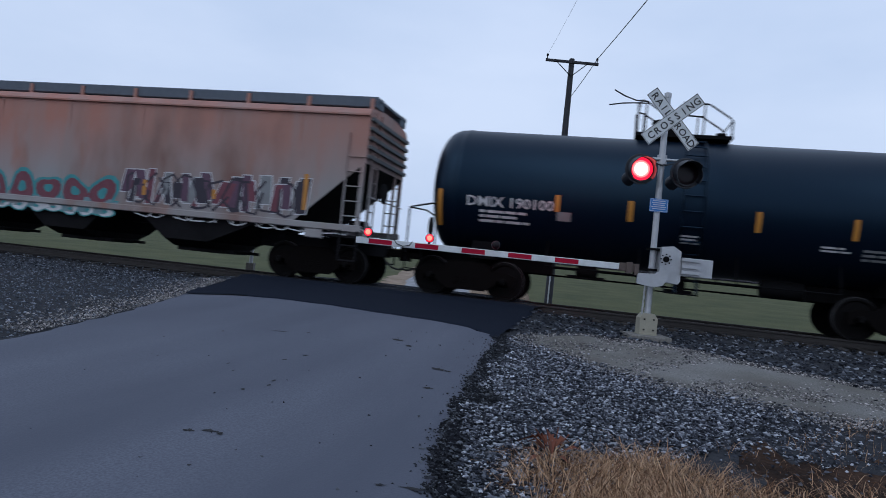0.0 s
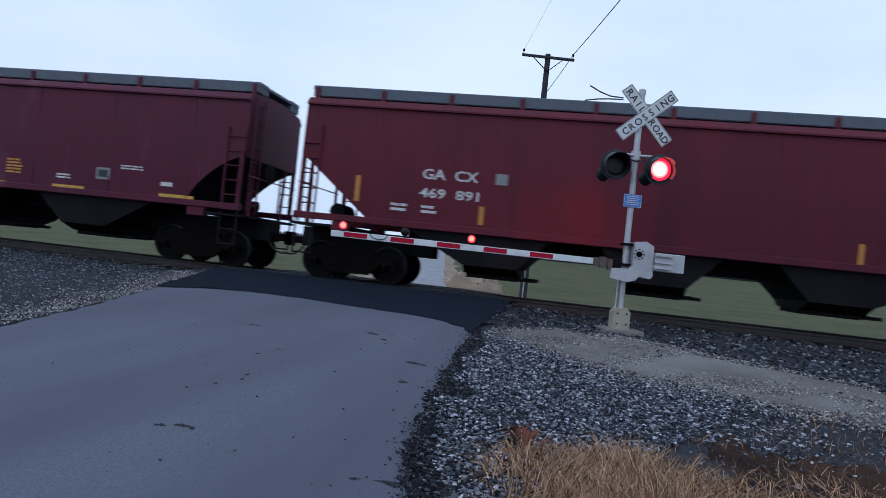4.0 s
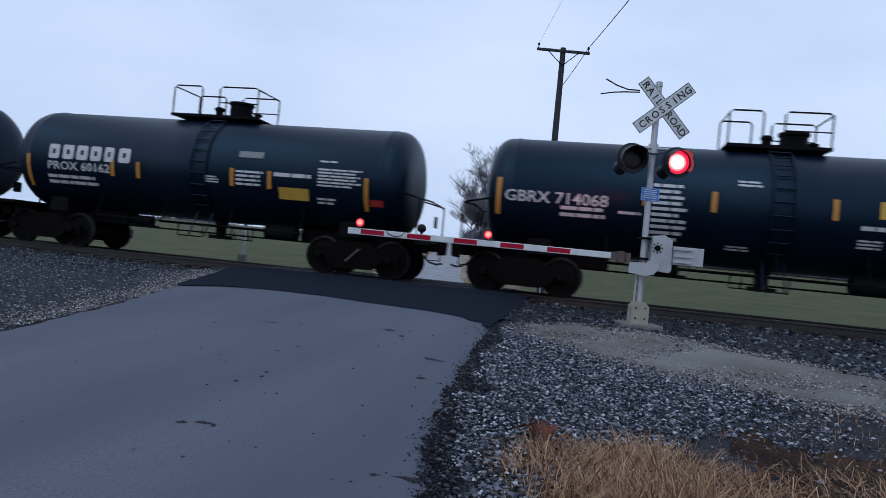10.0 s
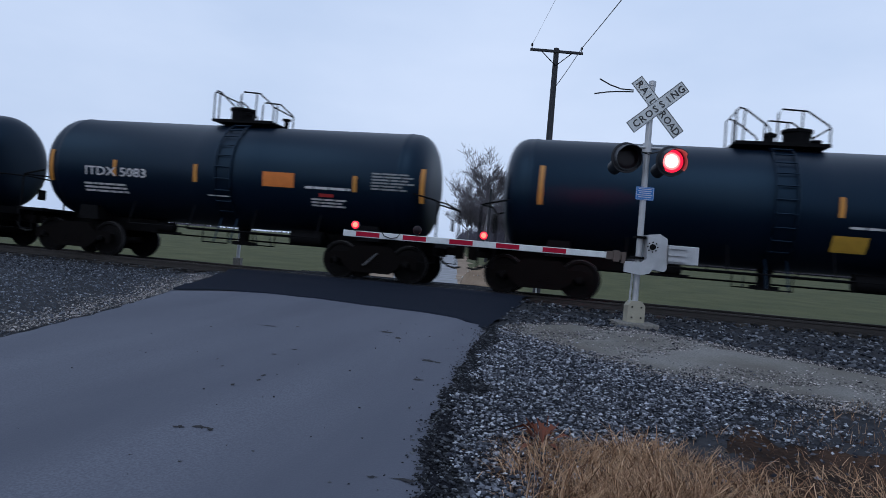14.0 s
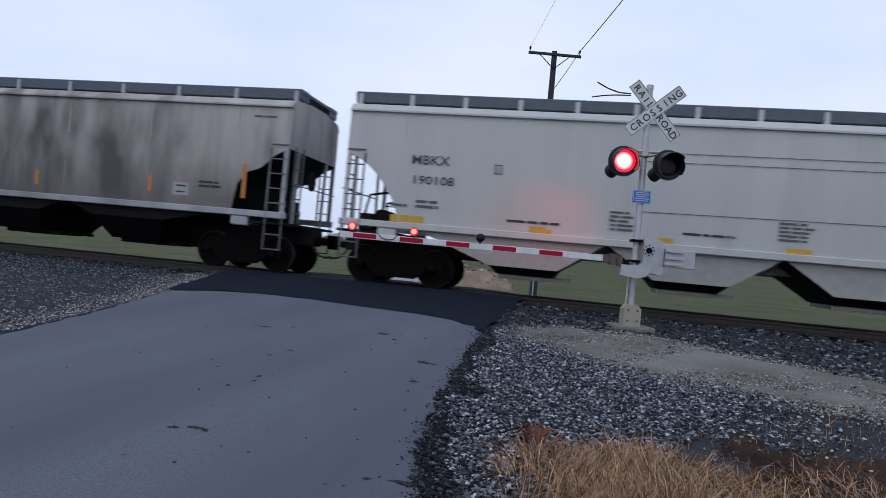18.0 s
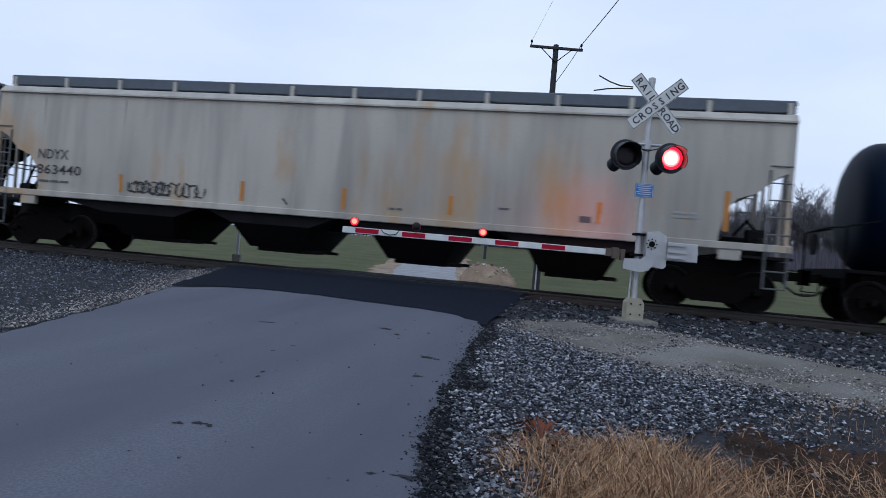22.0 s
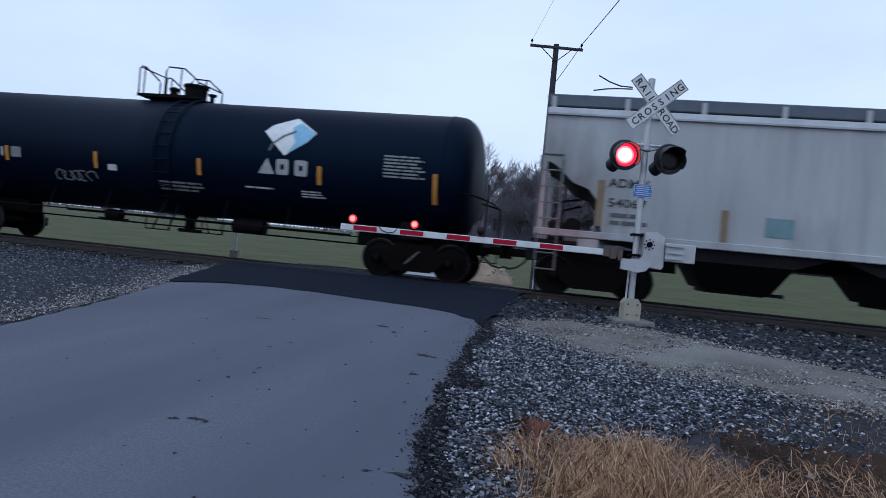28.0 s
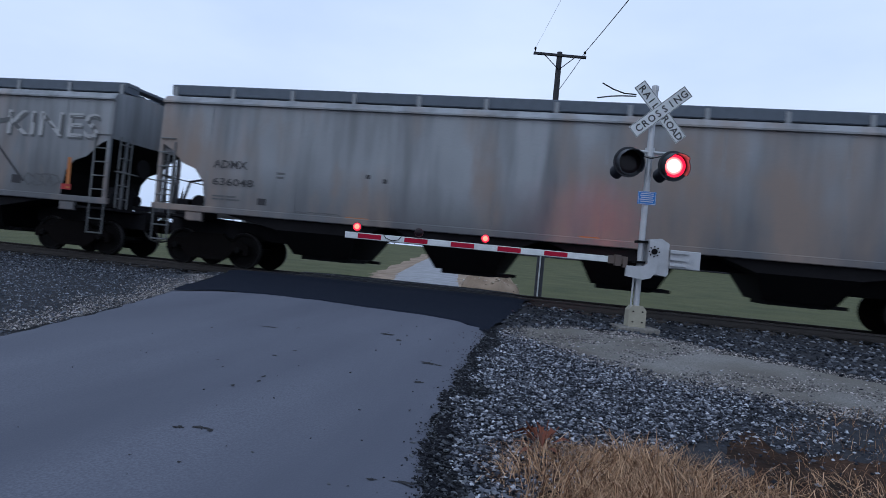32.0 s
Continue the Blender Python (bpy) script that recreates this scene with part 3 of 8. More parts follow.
def build_stones():
    rng = random.Random(11)
    spots, sizes, damp, dsizes = [], [], [], []
    # coarse stone by the road, up to the lighter gravel; darker and finer at the asphalt's edge
    while len(spots) < 40000:
        x, y = rng.uniform(-1.35, 5.5), rng.uniform(-14.0, -5.6)
        e = x - road_edge(y)
        low = bank_low(x)
        keep = 1.0 if y < low else max(0.03, 0.42 - (y - low) * 0.9)
        if x > 1.7:
            keep *= max(0.12, 1 - (x - 1.7) / 0.9)
        if y < soil_top(x):
            keep *= 0.45 if y > -10.7 - 0.3 * noise.noise((x * 2, 3, 1)) else 0.05
        if e < 0 or rng.random() > keep:
            continue
        p = (x, y, ground_z(x, y) + rng.uniform(-0.03, 0.014))
        if e < 0.20 + 0.25 * noise.noise((x * 2, y * 1.2, 4)) and y < low + 0.6:
            if rng.random() < 0.9:
                damp.append(p)
                dsizes.append(rng.choice((0.006, 0.008, 0.011, 0.014, 0.02)))
            continue
        spots.append(p)
        sizes.append(rng.choice((0.006, 0.008, 0.010, 0.012, 0.014, 0.017, 0.022)))
    pebbles("coarse_stone", spots, sizes, M_STONE, "loose grey crushed stone along the road edge", "gravel")
    pebbles("road_litter", *LITTER, M_DAMP, "stray stone chips and dead leaves on the asphalt", "litter")
    pebbles("damp_stone", damp, dsizes, M_DAMP, "dark damp stone chips beside the asphalt", "gravel")
    spots, sizes = [], []
    while len(spots) < 16500:
        x = rng.uniform(-24, 11)
        if -8.4 - 0.1 < x < -1.35:
            continue
        lo = bank_top(x) - 0.15 if x > -1.35 else -5.2
        y = rng.uniform(lo, -0.85) if rng.random() < 0.88 else rng.uniform(-0.6, 0.6)
        spots.append((x, y, ground_z(x, y) + rng.uniform(-0.02, 0.02)))
        sizes.append(rng.choice((0.02, 0.026, 0.032, 0.04)) * (0.7 if x < -8 else 1))
    pebbles("ballast", spots, sizes, M_BALLAST, "dark crushed stone ballast along the rails", "ballast")
    spots, sizes = [], []
    while len(spots) < 19000:
        x, y = rng.uniform(-16, -5.6), rng.uniform(-11.5, -2.6)
        if x > float(np.interp(y, [-11.5, -10.5, -9.3, -7.9, -6.6, -4.8, -2.6], [-5.9, -6.06, -6.26, -6.6, -6.94, -7.55, -8.2])) + 0.14 * noise.noise((y * 2, 7, 0)):
            continue
        spots.append((x, y, ground_z(x, y) + rng.uniform(-0.025, 0.01)))
        sizes.append(rng.choice((0.009, 0.011, 0.014, 0.017, 0.022)))
    # a paler run of fine chips close to the asphalt
    chips, csizes = [], []
    for _ in range(4200):
        y = rng.uniform(-10.5, -3.4)
        x = float(np.interp(y, [-10.5, -9.3, -7.9, -6.6, -4.8, -2.6], [-6.06, -6.26, -6.6, -6.94, -7.55, -8.2])) - abs(rng.gauss(0.1, 0.32 + 0.25 * noise.noise((y * 0.8, 3, 3))))
        chips.append((x, y, ground_z(x, y) + rng.uniform(-0.01, 0.012)))
        csizes.append(rng.choice((0.007, 0.009, 0.012, 0.016)))
    pebbles("pale_chips", chips, csizes, M_FINE, "pale stone chips along the asphalt's edge", "gravel")
    pebbles("shoulder_gravel", spots, sizes, M_SHOULDER, "grey gravel on the road shoulder", "gravel")
    spots, sizes = [], []
    while len(spots) < 26000:
        x, y = rng.uniform(-1.2, 8), rng.uniform(-10.5, -4.8)
        if not bank_low(x) - 0.3 < y < bank_top(x) + 0.1:
            continue
        spots.append((x, y, ground_z(x, y) + rng.uniform(-0.012, 0.008)))
        sizes.append(rng.choice((0.006, 0.008, 0.010, 0.012, 0.016)))
    pebbles("fine_gravel", spots, sizes, M_FINE, "pale fine gravel heaped round the signal base", "gravel")


M_SHOULDER = island("shoulder_gravel", [(0.040, 0.046, 0.060), (0.056, 0.064, 0.082), (0.078, 0.088, 0.110), (0.115, 0.127, 0.152), (0.28, 0.30, 0.345)])
M_FINE = island("pale_fine_gravel", [(0.0494, 0.0468, 0.0494), (0.0988, 0.0936, 0.0946), (0.1646, 0.1539, 0.1511), (0.2854, 0.2662, 0.2571), (0.5268, 0.4888, 0.473)])
build_stones()
# pale gravel bank, and the bare soil beyond the stone
def sheet(name, x0, x1, nx, ny, lo, hi, lift, mat):
    s, v = Shape(), []
    for i in range(nx + 1):
        x = x0 + (x1 - x0) * i / nx
        a, b = lo(x), hi(x)
        for j in range(ny + 1):
            y = a + (b - a) * j / ny
            e = min(j, ny - j, i, nx - i) / ny * 2
            v.append((x, y, ground_z(x, y) - 0.03 + lift * min(1, e * 2.5) - 0.05 * (1 - min(1, e * 3)) + 0.03 * noise.noise((x * 1.3, y * 1.3, 0)) + 0.022 * noise.noise((x * 4, y * 4, 0))))
    k = ny + 1
    s.add(v, [(i * k + j, i * k + j + 1, (i + 1) * k + j + 1, (i + 1) * k + j) for i in range(nx) for j in range(ny)])
    return part(name, s, mat)


def gravel_bank():
    m = grained("pale_gravel", (0.11, 0.108, 0.105), (0.23, 0.222, 0.208), 55, 0.95, 0.012, 0.8, (0.10, 0.092, 0.08), 0.9)
    tagged(sheet("gravel_bank", -1.15, 9.0, 90, 16, lambda x: bank_low(x) - 0.1, lambda x: bank_top(x) + 0.1, 0.035, m), "bank of pale fine gravel beside the signal", "gravel", kind="structure")
    v, ys = [], [-14.5 + 0.035 * i for i in range(230)]
    for y in ys:
        for k, (a, z) in enumerate(((0.06, 0.012), (0.09, 0.017), (0.13, 0.008), (0.19, -0.006), (0.30, -0.07))):
            x = road_edge(y) + a + (0.08 - 0.01 * k) * noise.noise((y * 1.7, k * 0.2, 5)) + 0.045 * noise.noise((y * 6, k * 0.3, 2)) + 0.03 * noise.noise((y * 19, k * 0.2, 7))
            v.append((x, y, ground_z(x, y) - 0.005 + z))
    s = Shape().add(v, [(j * 5 + i, j * 5 + i + 1, j * 5 + i + 6, j * 5 + i + 5) for j in range(len(ys) - 1) for i in range(4)])
    tagged(part("road_shoulder", s, M_CRUMBLE), "black crumbled asphalt along the road's edge", "road edge", kind="structure")
    straw = grained("flattened_straw", (0.040, 0.022, 0.012), (0.105, 0.06, 0.03), 60, 0.95, 0.02, 0.9, (0.05, 0.03, 0.018), 3.0, gloss=0.1)
    tagged(sheet("thatch", -0.5, 1.35, 26, 34, lambda x: -14.6, lambda x: float(np.interp(x, [-0.5, -0.2, 0.2, 0.85, 1.35], [-12.35, -11.85, -11.6, -11.6, -12.1])), 0.035, straw), "flattened dead straw below the grass", "grass", kind="structure")
    tagged(sheet("soil_patch", 0.5, 9.5, 80, 60, lambda x: -24.0 if x > 1.6 else -15.0, lambda x: soil_top(x) if x > 0.4 else -12, 0.04, M_SOIL), "bare brown soil among the dry grass", "soil", kind="structure")


gravel_bank()


# ======================= grass =======================
def build_grass():
    rng = random.Random(5)
    s = Shape()
    def blade(x, y, h, ang, lean, w):
        """One curved blade that bows over in the direction ang."""
        dx, dy = math.cos(ang), math.sin(ang)
        b = rng.uniform(0, 6.28)
        wx, wy = w * math.cos(b), w * math.sin(b)
        z = ground_z(x, y) - 0.03
        o = len(s.v)
        droop = rng.uniform(0.0, 0.5) * lean
        for q, ww in ((0.0, 1.0), (0.45, 0.9), (0.8, 0.6)):
            r = lean * q * q
            s.v += [(x + dx * r - wx * ww, y + dy * r - wy * ww, z + h * q), (x + dx * r + wx * ww, y + dy * r + wy * ww, z + h * q)]
        s.v.append((x + dx * lean * 1.15, y + dy * lean * 1.15, z + h - droop))
        s.f += [(o, o + 1, o + 3, o + 2), (o + 2, o + 3, o + 5, o + 4), (o + 4, o + 5, o + 6)]
    tops = ([-0.6, -0.45, -0.2, 0.2, 0.85, 1.4, 2.1, 4.5], [-12.7, -12.1, -11.75, -11.5, -11.5, -11.6, -11.2, -11.0])
    for _ in range(900):
        cx, cy = rng.uniform(-0.75, 4.2), rng.uniform(-14.2, -11.0)
        top = float(np.interp(cx, *tops)) + 0.2 * noise.noise((cx * 2.6, 2, 0))
        bare = noise.noise((cx * 0.9, cy * 0.9, 12))
        if cy > top or cx < -0.45 - 0.25 * (cy + 12):
            continue
        if cx > 0.95 and rng.random() < (0.62 if cx < 1.3 else 0.84) + 0.4 * bare:
            continue
        face, tall = rng.uniform(0, 6.28), rng.uniform(0.35, 1.45) * (0.75 if cx > 1 else 1) * min(1, 0.5 + (top - cy) * 0.9)
        for _ in range(rng.randint(40, 85)):
            x, y = rng.gauss(cx, 0.10), rng.gauss(cy, 0.10)
            if y > top + 0.15:
                continue
            h = rng.uniform(0.04, 0.26) * tall
            blade(x, y, h, rng.gauss(face, 1.0), rng.uniform(0.05, 0.32), rng.uniform(0.0018, 0.0044))
    # thin straws over the stone and the soil
    for _ in range(5200):
        x, y = rng.uniform(0.8, 6.5), rng.uniform(-13.5, -8.4)
        if y < float(np.interp(x, [0.8, 2, 3, 6], [-11.5, -10.4, -9.0, -8.6])) + 0.5 and rng.random() < 0.45 + noise.noise((x, y, 3)):
            blade(x, y, rng.uniform(0.03, 0.15), rng.uniform(0, 6.28), rng.uniform(0.02, 0.14), 0.0022)
    me = s.mesh("dry_grass", M_DRYGRASS)
    tagged(new("dry_grass", me), "matted dry straw-coloured grass on the verge", "grass", kind="stuff")
    # a dead dock plant at the grass's edge
    weed = thing("dead_weed", "dead reddish-brown dock plant in the dry grass", "weed", at=pose(-0.24, -11.75, ground_z(-0.24, -11.75)))
    for i in range(16):
        a, r, h = rng.uniform(0, 6.28), rng.uniform(0.05, 0.2), rng.uniform(0.04, 0.17)
        c, d, w, ln = math.cos(a), math.sin(a), rng.uniform(0.02, 0.035), rng.uniform(0.08, 0.14)
        lf = Shape().add([(r * c * 0.4, r * d * 0.4, h * 0.5), (r * c - w * d, r * d + w * c, h), (r * c + w * d, r * d - w * c, h * 0.9), ((r + ln) * c, (r + ln) * d, h * 0.5), (r * c, r * d, h * 0.85)],
                         [(0, 4, 1), (0, 2, 4), (1, 4, 3), (4, 2, 3)])
        part("leaf", lf, M_DOCK, weed)
    for i in range(4):
        part("stalk", Shape().path([(0.02 * i - 0.03, 0.01 * i, -0.05), (0.04 * i - 0.05, 0.02, 0.1), (0.08 * i - 0.12, 0.03 * i, rng.uniform(0.16, 0.26))], 0.004, 5), M_DOCK, weed)


build_grass()


# ======================= crossing signal =======================
LENS_TURNERS = []


def lamp_unit(parent, x, z, y, facing, lit_at_left, rear=False):
    """A flashing lamp: black backing disc and hood, and an added disc with a lit and a dark face that turns instead of
    switching.
    """
    m = pose(x, y, z, 17 if rear else 0, 0, 0 if facing < 0 else 196)
    g = 0.56 if rear else 1.0
    prof = [(0.012, 0.05), (0.012, 0.265 * g), (0.02, 0.27 * g), (0.03, 0.255 * g), (0.035, 0.05)]
    s = Shape().lathe(prof, YZ, 28)
    s.lathe([(0.02, 0.02), (0.02, 0.15), (0.12, 0.13), (0.16, 0.07), (0.18, 0.02)] if not rear else [(0.02, 0.02), (0.02, 0.14), (0.06, 0.13), (0.08, 0.02)], YZ, 20)
    unit = part("lamp", s, M_BLACKMETAL, parent, "black round signal lamp with hood", m)
    hood, n = Shape(), 22
    v = []
    for i in range(n + 1):
        a = radians(-90 + 360 * i / n if rear else -40 + 260 * i / n)
        d = 0.34 if rear or 40 < -40 + 260 * i / n < 140 else 0.22
        for rr in (0.225 * g, 0.213 * g):
            for yy in (-0.005, -d):
                v.append((rr * math.cos(a), yy, rr * math.sin(a) - (0.05 * g if yy < -0.01 else 0)))
    hood.add(v, [(4 * i + a, 4 * i + b, 4 * i + 4 + b, 4 * i + 4 + a) for i in range(n) for a, b in ((0, 1), (1, 3), (3, 2), (2, 0))])
    part("hood", hood, M_BLACKMETAL, unit)
    # inner lip added to keep the turned-away lit face from leaking
    ring = [(-0.02, 0.210), (-0.02, 0.226), (0.006, 0.226), (0.006, 0.210), (-0.018, 0.210), (-0.018, 0.200), (-0.02, 0.200), (-0.02, 0.210)]
    part("lens_rim", Shape().lathe([(q, r * g) for q, r in ring], YZ, 24, False), M_BLACKMETAL, unit)
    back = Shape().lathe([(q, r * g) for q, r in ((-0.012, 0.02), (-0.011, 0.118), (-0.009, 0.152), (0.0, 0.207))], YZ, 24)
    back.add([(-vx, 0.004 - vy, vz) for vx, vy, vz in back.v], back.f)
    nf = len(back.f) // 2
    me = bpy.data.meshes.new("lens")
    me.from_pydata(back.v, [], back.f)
    for mt in (M_BACKLIT if rear else M_LIT, M_UNLIT, M_LITHALO, M_LITBLOOM):
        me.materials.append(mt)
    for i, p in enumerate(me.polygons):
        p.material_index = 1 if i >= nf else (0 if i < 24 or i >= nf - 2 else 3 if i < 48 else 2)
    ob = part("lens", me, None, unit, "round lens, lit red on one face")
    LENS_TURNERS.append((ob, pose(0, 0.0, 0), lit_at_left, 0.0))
    return unit


def crossbuck(parent, x, y, z, back=False):
    for i, ang in enumerate((-48.5, 41.5)):
        m = pose(x, y - 0.012 * i - 0.07, z, 0, -ang, 0)
        s = Shape()
        s.prism([(-0.61, -0.115), (0.61, -0.115), (0.61, 0.115), (-0.61, 0.115)], -0.004, 0.004)
        blade = part("blade", s, M_GALV if back else M_SIGNWHITE, parent, "white crossbuck board with black letters" if not back else "bare metal back of a crossbuck board", m)
        if back:
            continue
        edge = Shape()
        for a, b, cc, d in ((-0.60, 0.60, -0.108, -0.100), (-0.60, 0.60, 0.100, 0.108), (-0.602, -0.594, -0.108, 0.108), (0.594, 0.602, -0.108, 0.108)):
            edge.box(a, b, -0.006, -0.0045, cc, d)
        part("border", edge, M_SIGNBLACK, blade)
        words = (("RAIL", -0.56, 0.125), ("ROAD", 0.10, 0.125)) if i == 0 else (("CROSSING", -0.545, 0.1405),)
        for word, x0, adv in words:
            t = Shape()
            for q, ch in enumerate(word):
                v, f = letters(ch, 0.126, 0.003)
                w = max(p[0] for p in v) + min(p[0] for p in v)
                t.add([(x0 + adv * (q + 0.5) - w / 2 + a, -0.0065, b - 0.063) for a, b in v], f)
            part("word", t, M_SIGNBLACK, blade)


def stripes(arm, x0, x1, n):
    """Red and white sheeting along the arm."""
    step = (x1 - x0) / (n - 0.45)
    me_r = Shape().box(0, step, -0.025, 0.025, -0.039, 0.041).mesh("stripe", M_SIGNRED)
    for i in range(1, n, 2):
        part("stripe", me_r, None, arm, at=pose(x0 + (i - 0.45) * step, 0, 0))


def build_signal():
    sig = thing("crossing_signal", "grey steel crossing signal with crossbuck, red lamps and lowered gate", "railway signal", at=pose(0.84, -4.42, -0.17, 0, 0, 12))
    part("footing", Shape().box(-0.36, 0.36, -0.32, 0.32, -0.25, 0.03, 0.02), M_CONCRETE, sig, "concrete footing")
    s = Shape().box(-0.15, 0.15, -0.15, 0.15, 0.03, 0.06).prism([(-0.15, 0.06), (0.15, 0.06), (0.15, 0.32), (0.09, 0.40), (-0.09, 0.40), (-0.15, 0.32)], -0.14, 0.14)
    base = part("mast_base", s, M_CASTCREAM, sig, "cream-painted cast junction base")
    for a in (-0.08, 0.08):
        for b in (0.12, 0.30):
            part("bolt", Shape().lathe([(-0.165, 0.005), (-0.165, 0.014), (-0.14, 0.014)], YZ @ pose(0, a, b), 8), M_STEEL, base)
    part("mast", Shape().lathe([(0.38, 0.055), (4.22, 0.055), (4.25, 0.02)], UP, 20), M_GALV, sig, "galvanised round mast")
    part("cap", Shape().lathe([(4.20, 0.062), (4.28, 0.062), (4.30, 0.03)], UP, 20), M_GALV, sig)
    part("conduit", Shape().path([(-0.10, -0.02, 0.35), (-0.09, -0.02, 0.9), (-0.06, -0.05, 1.1)], 0.018, 8), M_GALV, sig)
    crossbuck(sig, 0.10, -0.005, 3.82)
    part("sign_bracket", Shape().box(-0.04, 0.16, -0.075, -0.02, 3.70, 3.94), M_GALV, sig)
    # cross arm with lamps
    part("lamp_arm", Shape().path([(-0.40, -0.03, 3.06), (-0.30, -0.05, 3.10), (0.30, -0.05, 3.10), (0.42, -0.03, 3.06)], 0.026, 8), M_GALV, sig)
    part("junction_clamp", Shape().lathe([(3.02, 0.085), (3.18, 0.085)], UP, 16), M_GALV, sig)
    part("lamp_wire", Shape().path([(-0.34, -0.1, 2.95), (-0.2, -0.14, 3.02), (0, -0.1, 2.98), (0.2, -0.14, 3.04), (0.36, -0.1, 2.95)], 0.011, 6), M_RUBBER, sig)
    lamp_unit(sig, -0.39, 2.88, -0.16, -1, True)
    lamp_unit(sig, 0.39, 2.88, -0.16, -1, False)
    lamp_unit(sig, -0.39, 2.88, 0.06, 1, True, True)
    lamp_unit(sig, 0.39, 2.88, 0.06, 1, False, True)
    # blue notice
    plate = part("notice_plate", Shape().prism([(-0.16, -0.105), (-0.15, -0.115), (0.15, -0.115), (0.16, -0.105), (0.16, 0.105), (0.15, 0.115), (-0.15, 0.115), (-0.16, 0.105)], -0.004, 0.004), M_SIGNBLUE, sig, "small blue notice plate with white print", pose(0.0, -0.075, 2.29))
    t = Shape()
    for a in (-0.15, 0.146):
        t.box(a, a + 0.006, -0.006, -0.0045, -0.105, 0.105)
    for b in (-0.106, 0.100):
        t.box(-0.15, 0.15, -0.006, -0.0045, b, b + 0.006)
    for i, w in enumerate((0.22, 0.24, 0.20, 0.26, 0.23)):
        t.box(-w / 2, w / 2, -0.006, -0.0045, 0.07 - i * 0.035, 0.083 - i * 0.035)
    part("print", t, M_LETTER_W, plate)
    # gate machine
    box = part("gate_machine", Shape().prism([(0.09, 0.98), (0.42, 0.95), (0.46, 1.0), (0.44, 1.52), (0.30, 1.60), (0.09, 1.57)], -0.16, 0.22), M_GALV, sig, "grey gate machine housing")
    arm_bracket = part("arm_bracket", Shape().prism([(-0.30, 0.90), (0.0, 0.86), (0.14, 0.90), (0.23, 1.02), (0.25, 1.50), (0.08, 1.54), (0.07, 1.15), (0.0, 1.09), (-0.30, 1.08)], -0.24, -0.18), M_GALV, sig, "pale curved gate arm bracket")
    part("pivot", Shape().lathe([(-0.275, 0.01), (-0.275, 0.05), (-0.24, 0.05)], YZ @ pose(0, 0.16, 1.36), 14), M_STEEL, sig)
    for i in range(8):
        a = 2 * math.pi * i / 8
        part("bolt", Shape().lathe([(-0.26, 0.004), (-0.26, 0.012), (-0.24, 0.012)], YZ @ pose(0, 0.16 + 0.085 * math.cos(a), 1.36 + 0.085 * math.sin(a)), 8), M_STEEL, arm_bracket)
    w = part("counterweight", Shape().box(0.46, 0.98, -0.2, -0.12, 1.10, 1.42, 0.01), M_GALV, sig, "flat grey counterweight plate")
    for z in (1.14, 1.24, 1.36):
        part("counterweight_bar", Shape().box(0.44, 0.76, -0.26, -0.2, z, z + 0.05), M_GALV, w)
    part("clamp", Shape().box(-0.10, 0.08, -0.12, 0.10, 1.50, 1.54), M_STEEL, sig)
    part("clamp", Shape().box(-0.12, 0.06, -0.13, 0.09, 1.14, 1.18), M_STEEL, sig)
    # arm
    arm = part("gate_arm", Shape().box(-5.18, -0.60, -0.022, 0.022, -0.054, 0.054, 0.006), M_SIGNWHITE, sig, "lowered red and white striped gate arm", pose(0.0, -0.21, 1.16, 0, 0.0, 0))
    stripes(arm, -5.18, -1.32, 10)
    part("adapter", Shape().box(-0.62, -0.28, -0.03, 0.03, -0.07, 0.07).box(-0.50, -0.40, -0.06, 0.05, -0.10, 0.09).box(-0.36, -0.30, -0.05, 0.04, -0.12, 0.04), M_RUSTY, arm, "rusty breakaway bracket")
    part("cable", Shape().path([(-4.52, -0.01, 0.06), (-4.47, -0.035, 0.0), (-4.36, -0.045, -0.035), (-4.25, -0.035, -0.01), (-4.20, -0.01, 0.06)], 0.009, 6), M_RUBBER, arm)
    for i, x in enumerate((-4.98, -3.91, -2.76)):
        unit = part("gate_lamp", Shape().lathe([(-0.055, 0.02), (-0.055, 0.076), (0.045, 0.076), (0.055, 0.02)], YZ, 16).box(-0.02, 0.02, -0.02, 0.02, -0.11, -0.05), M_BLACKMETAL, arm, "small gate arm lamp", pose(x, 0, 0.15))
        if i == 0:
            part("lens", Shape().lathe([(-0.078, 0.01), (-0.074, 0.032), (-0.070, 0.046), (-0.062, 0.058), (-0.056, 0.068)], YZ, 16).mesh('lens', [M_GATELIT, M_LITHALO]), None, unit, "steady red lens")
            for j, p in enumerate(unit.children[0].data.polygons):
                p.material_index = 1 if 32 <= j < 64 else 0
        else:
            # added two-faced disc, turned in place of switching the lamp
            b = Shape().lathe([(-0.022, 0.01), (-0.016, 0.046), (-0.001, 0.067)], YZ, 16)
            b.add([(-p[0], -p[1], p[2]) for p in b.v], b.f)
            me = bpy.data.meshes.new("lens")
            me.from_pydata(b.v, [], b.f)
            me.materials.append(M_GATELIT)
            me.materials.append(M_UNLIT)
            me.materials.append(M_LITHALO)
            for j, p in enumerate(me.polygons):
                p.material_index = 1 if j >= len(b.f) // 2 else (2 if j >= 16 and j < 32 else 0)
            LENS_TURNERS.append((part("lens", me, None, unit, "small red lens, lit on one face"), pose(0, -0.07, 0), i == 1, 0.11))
    # twin bare wires that reach out from the mast head
    part("loose_wire", Shape().path([(-0.33, -0.02, 4.10), (-0.55, -0.03, 4.10), (-0.75, -0.05, 4.15), (-0.95, -0.06, 4.24)], 0.012, 6), M_RUBBER, sig)
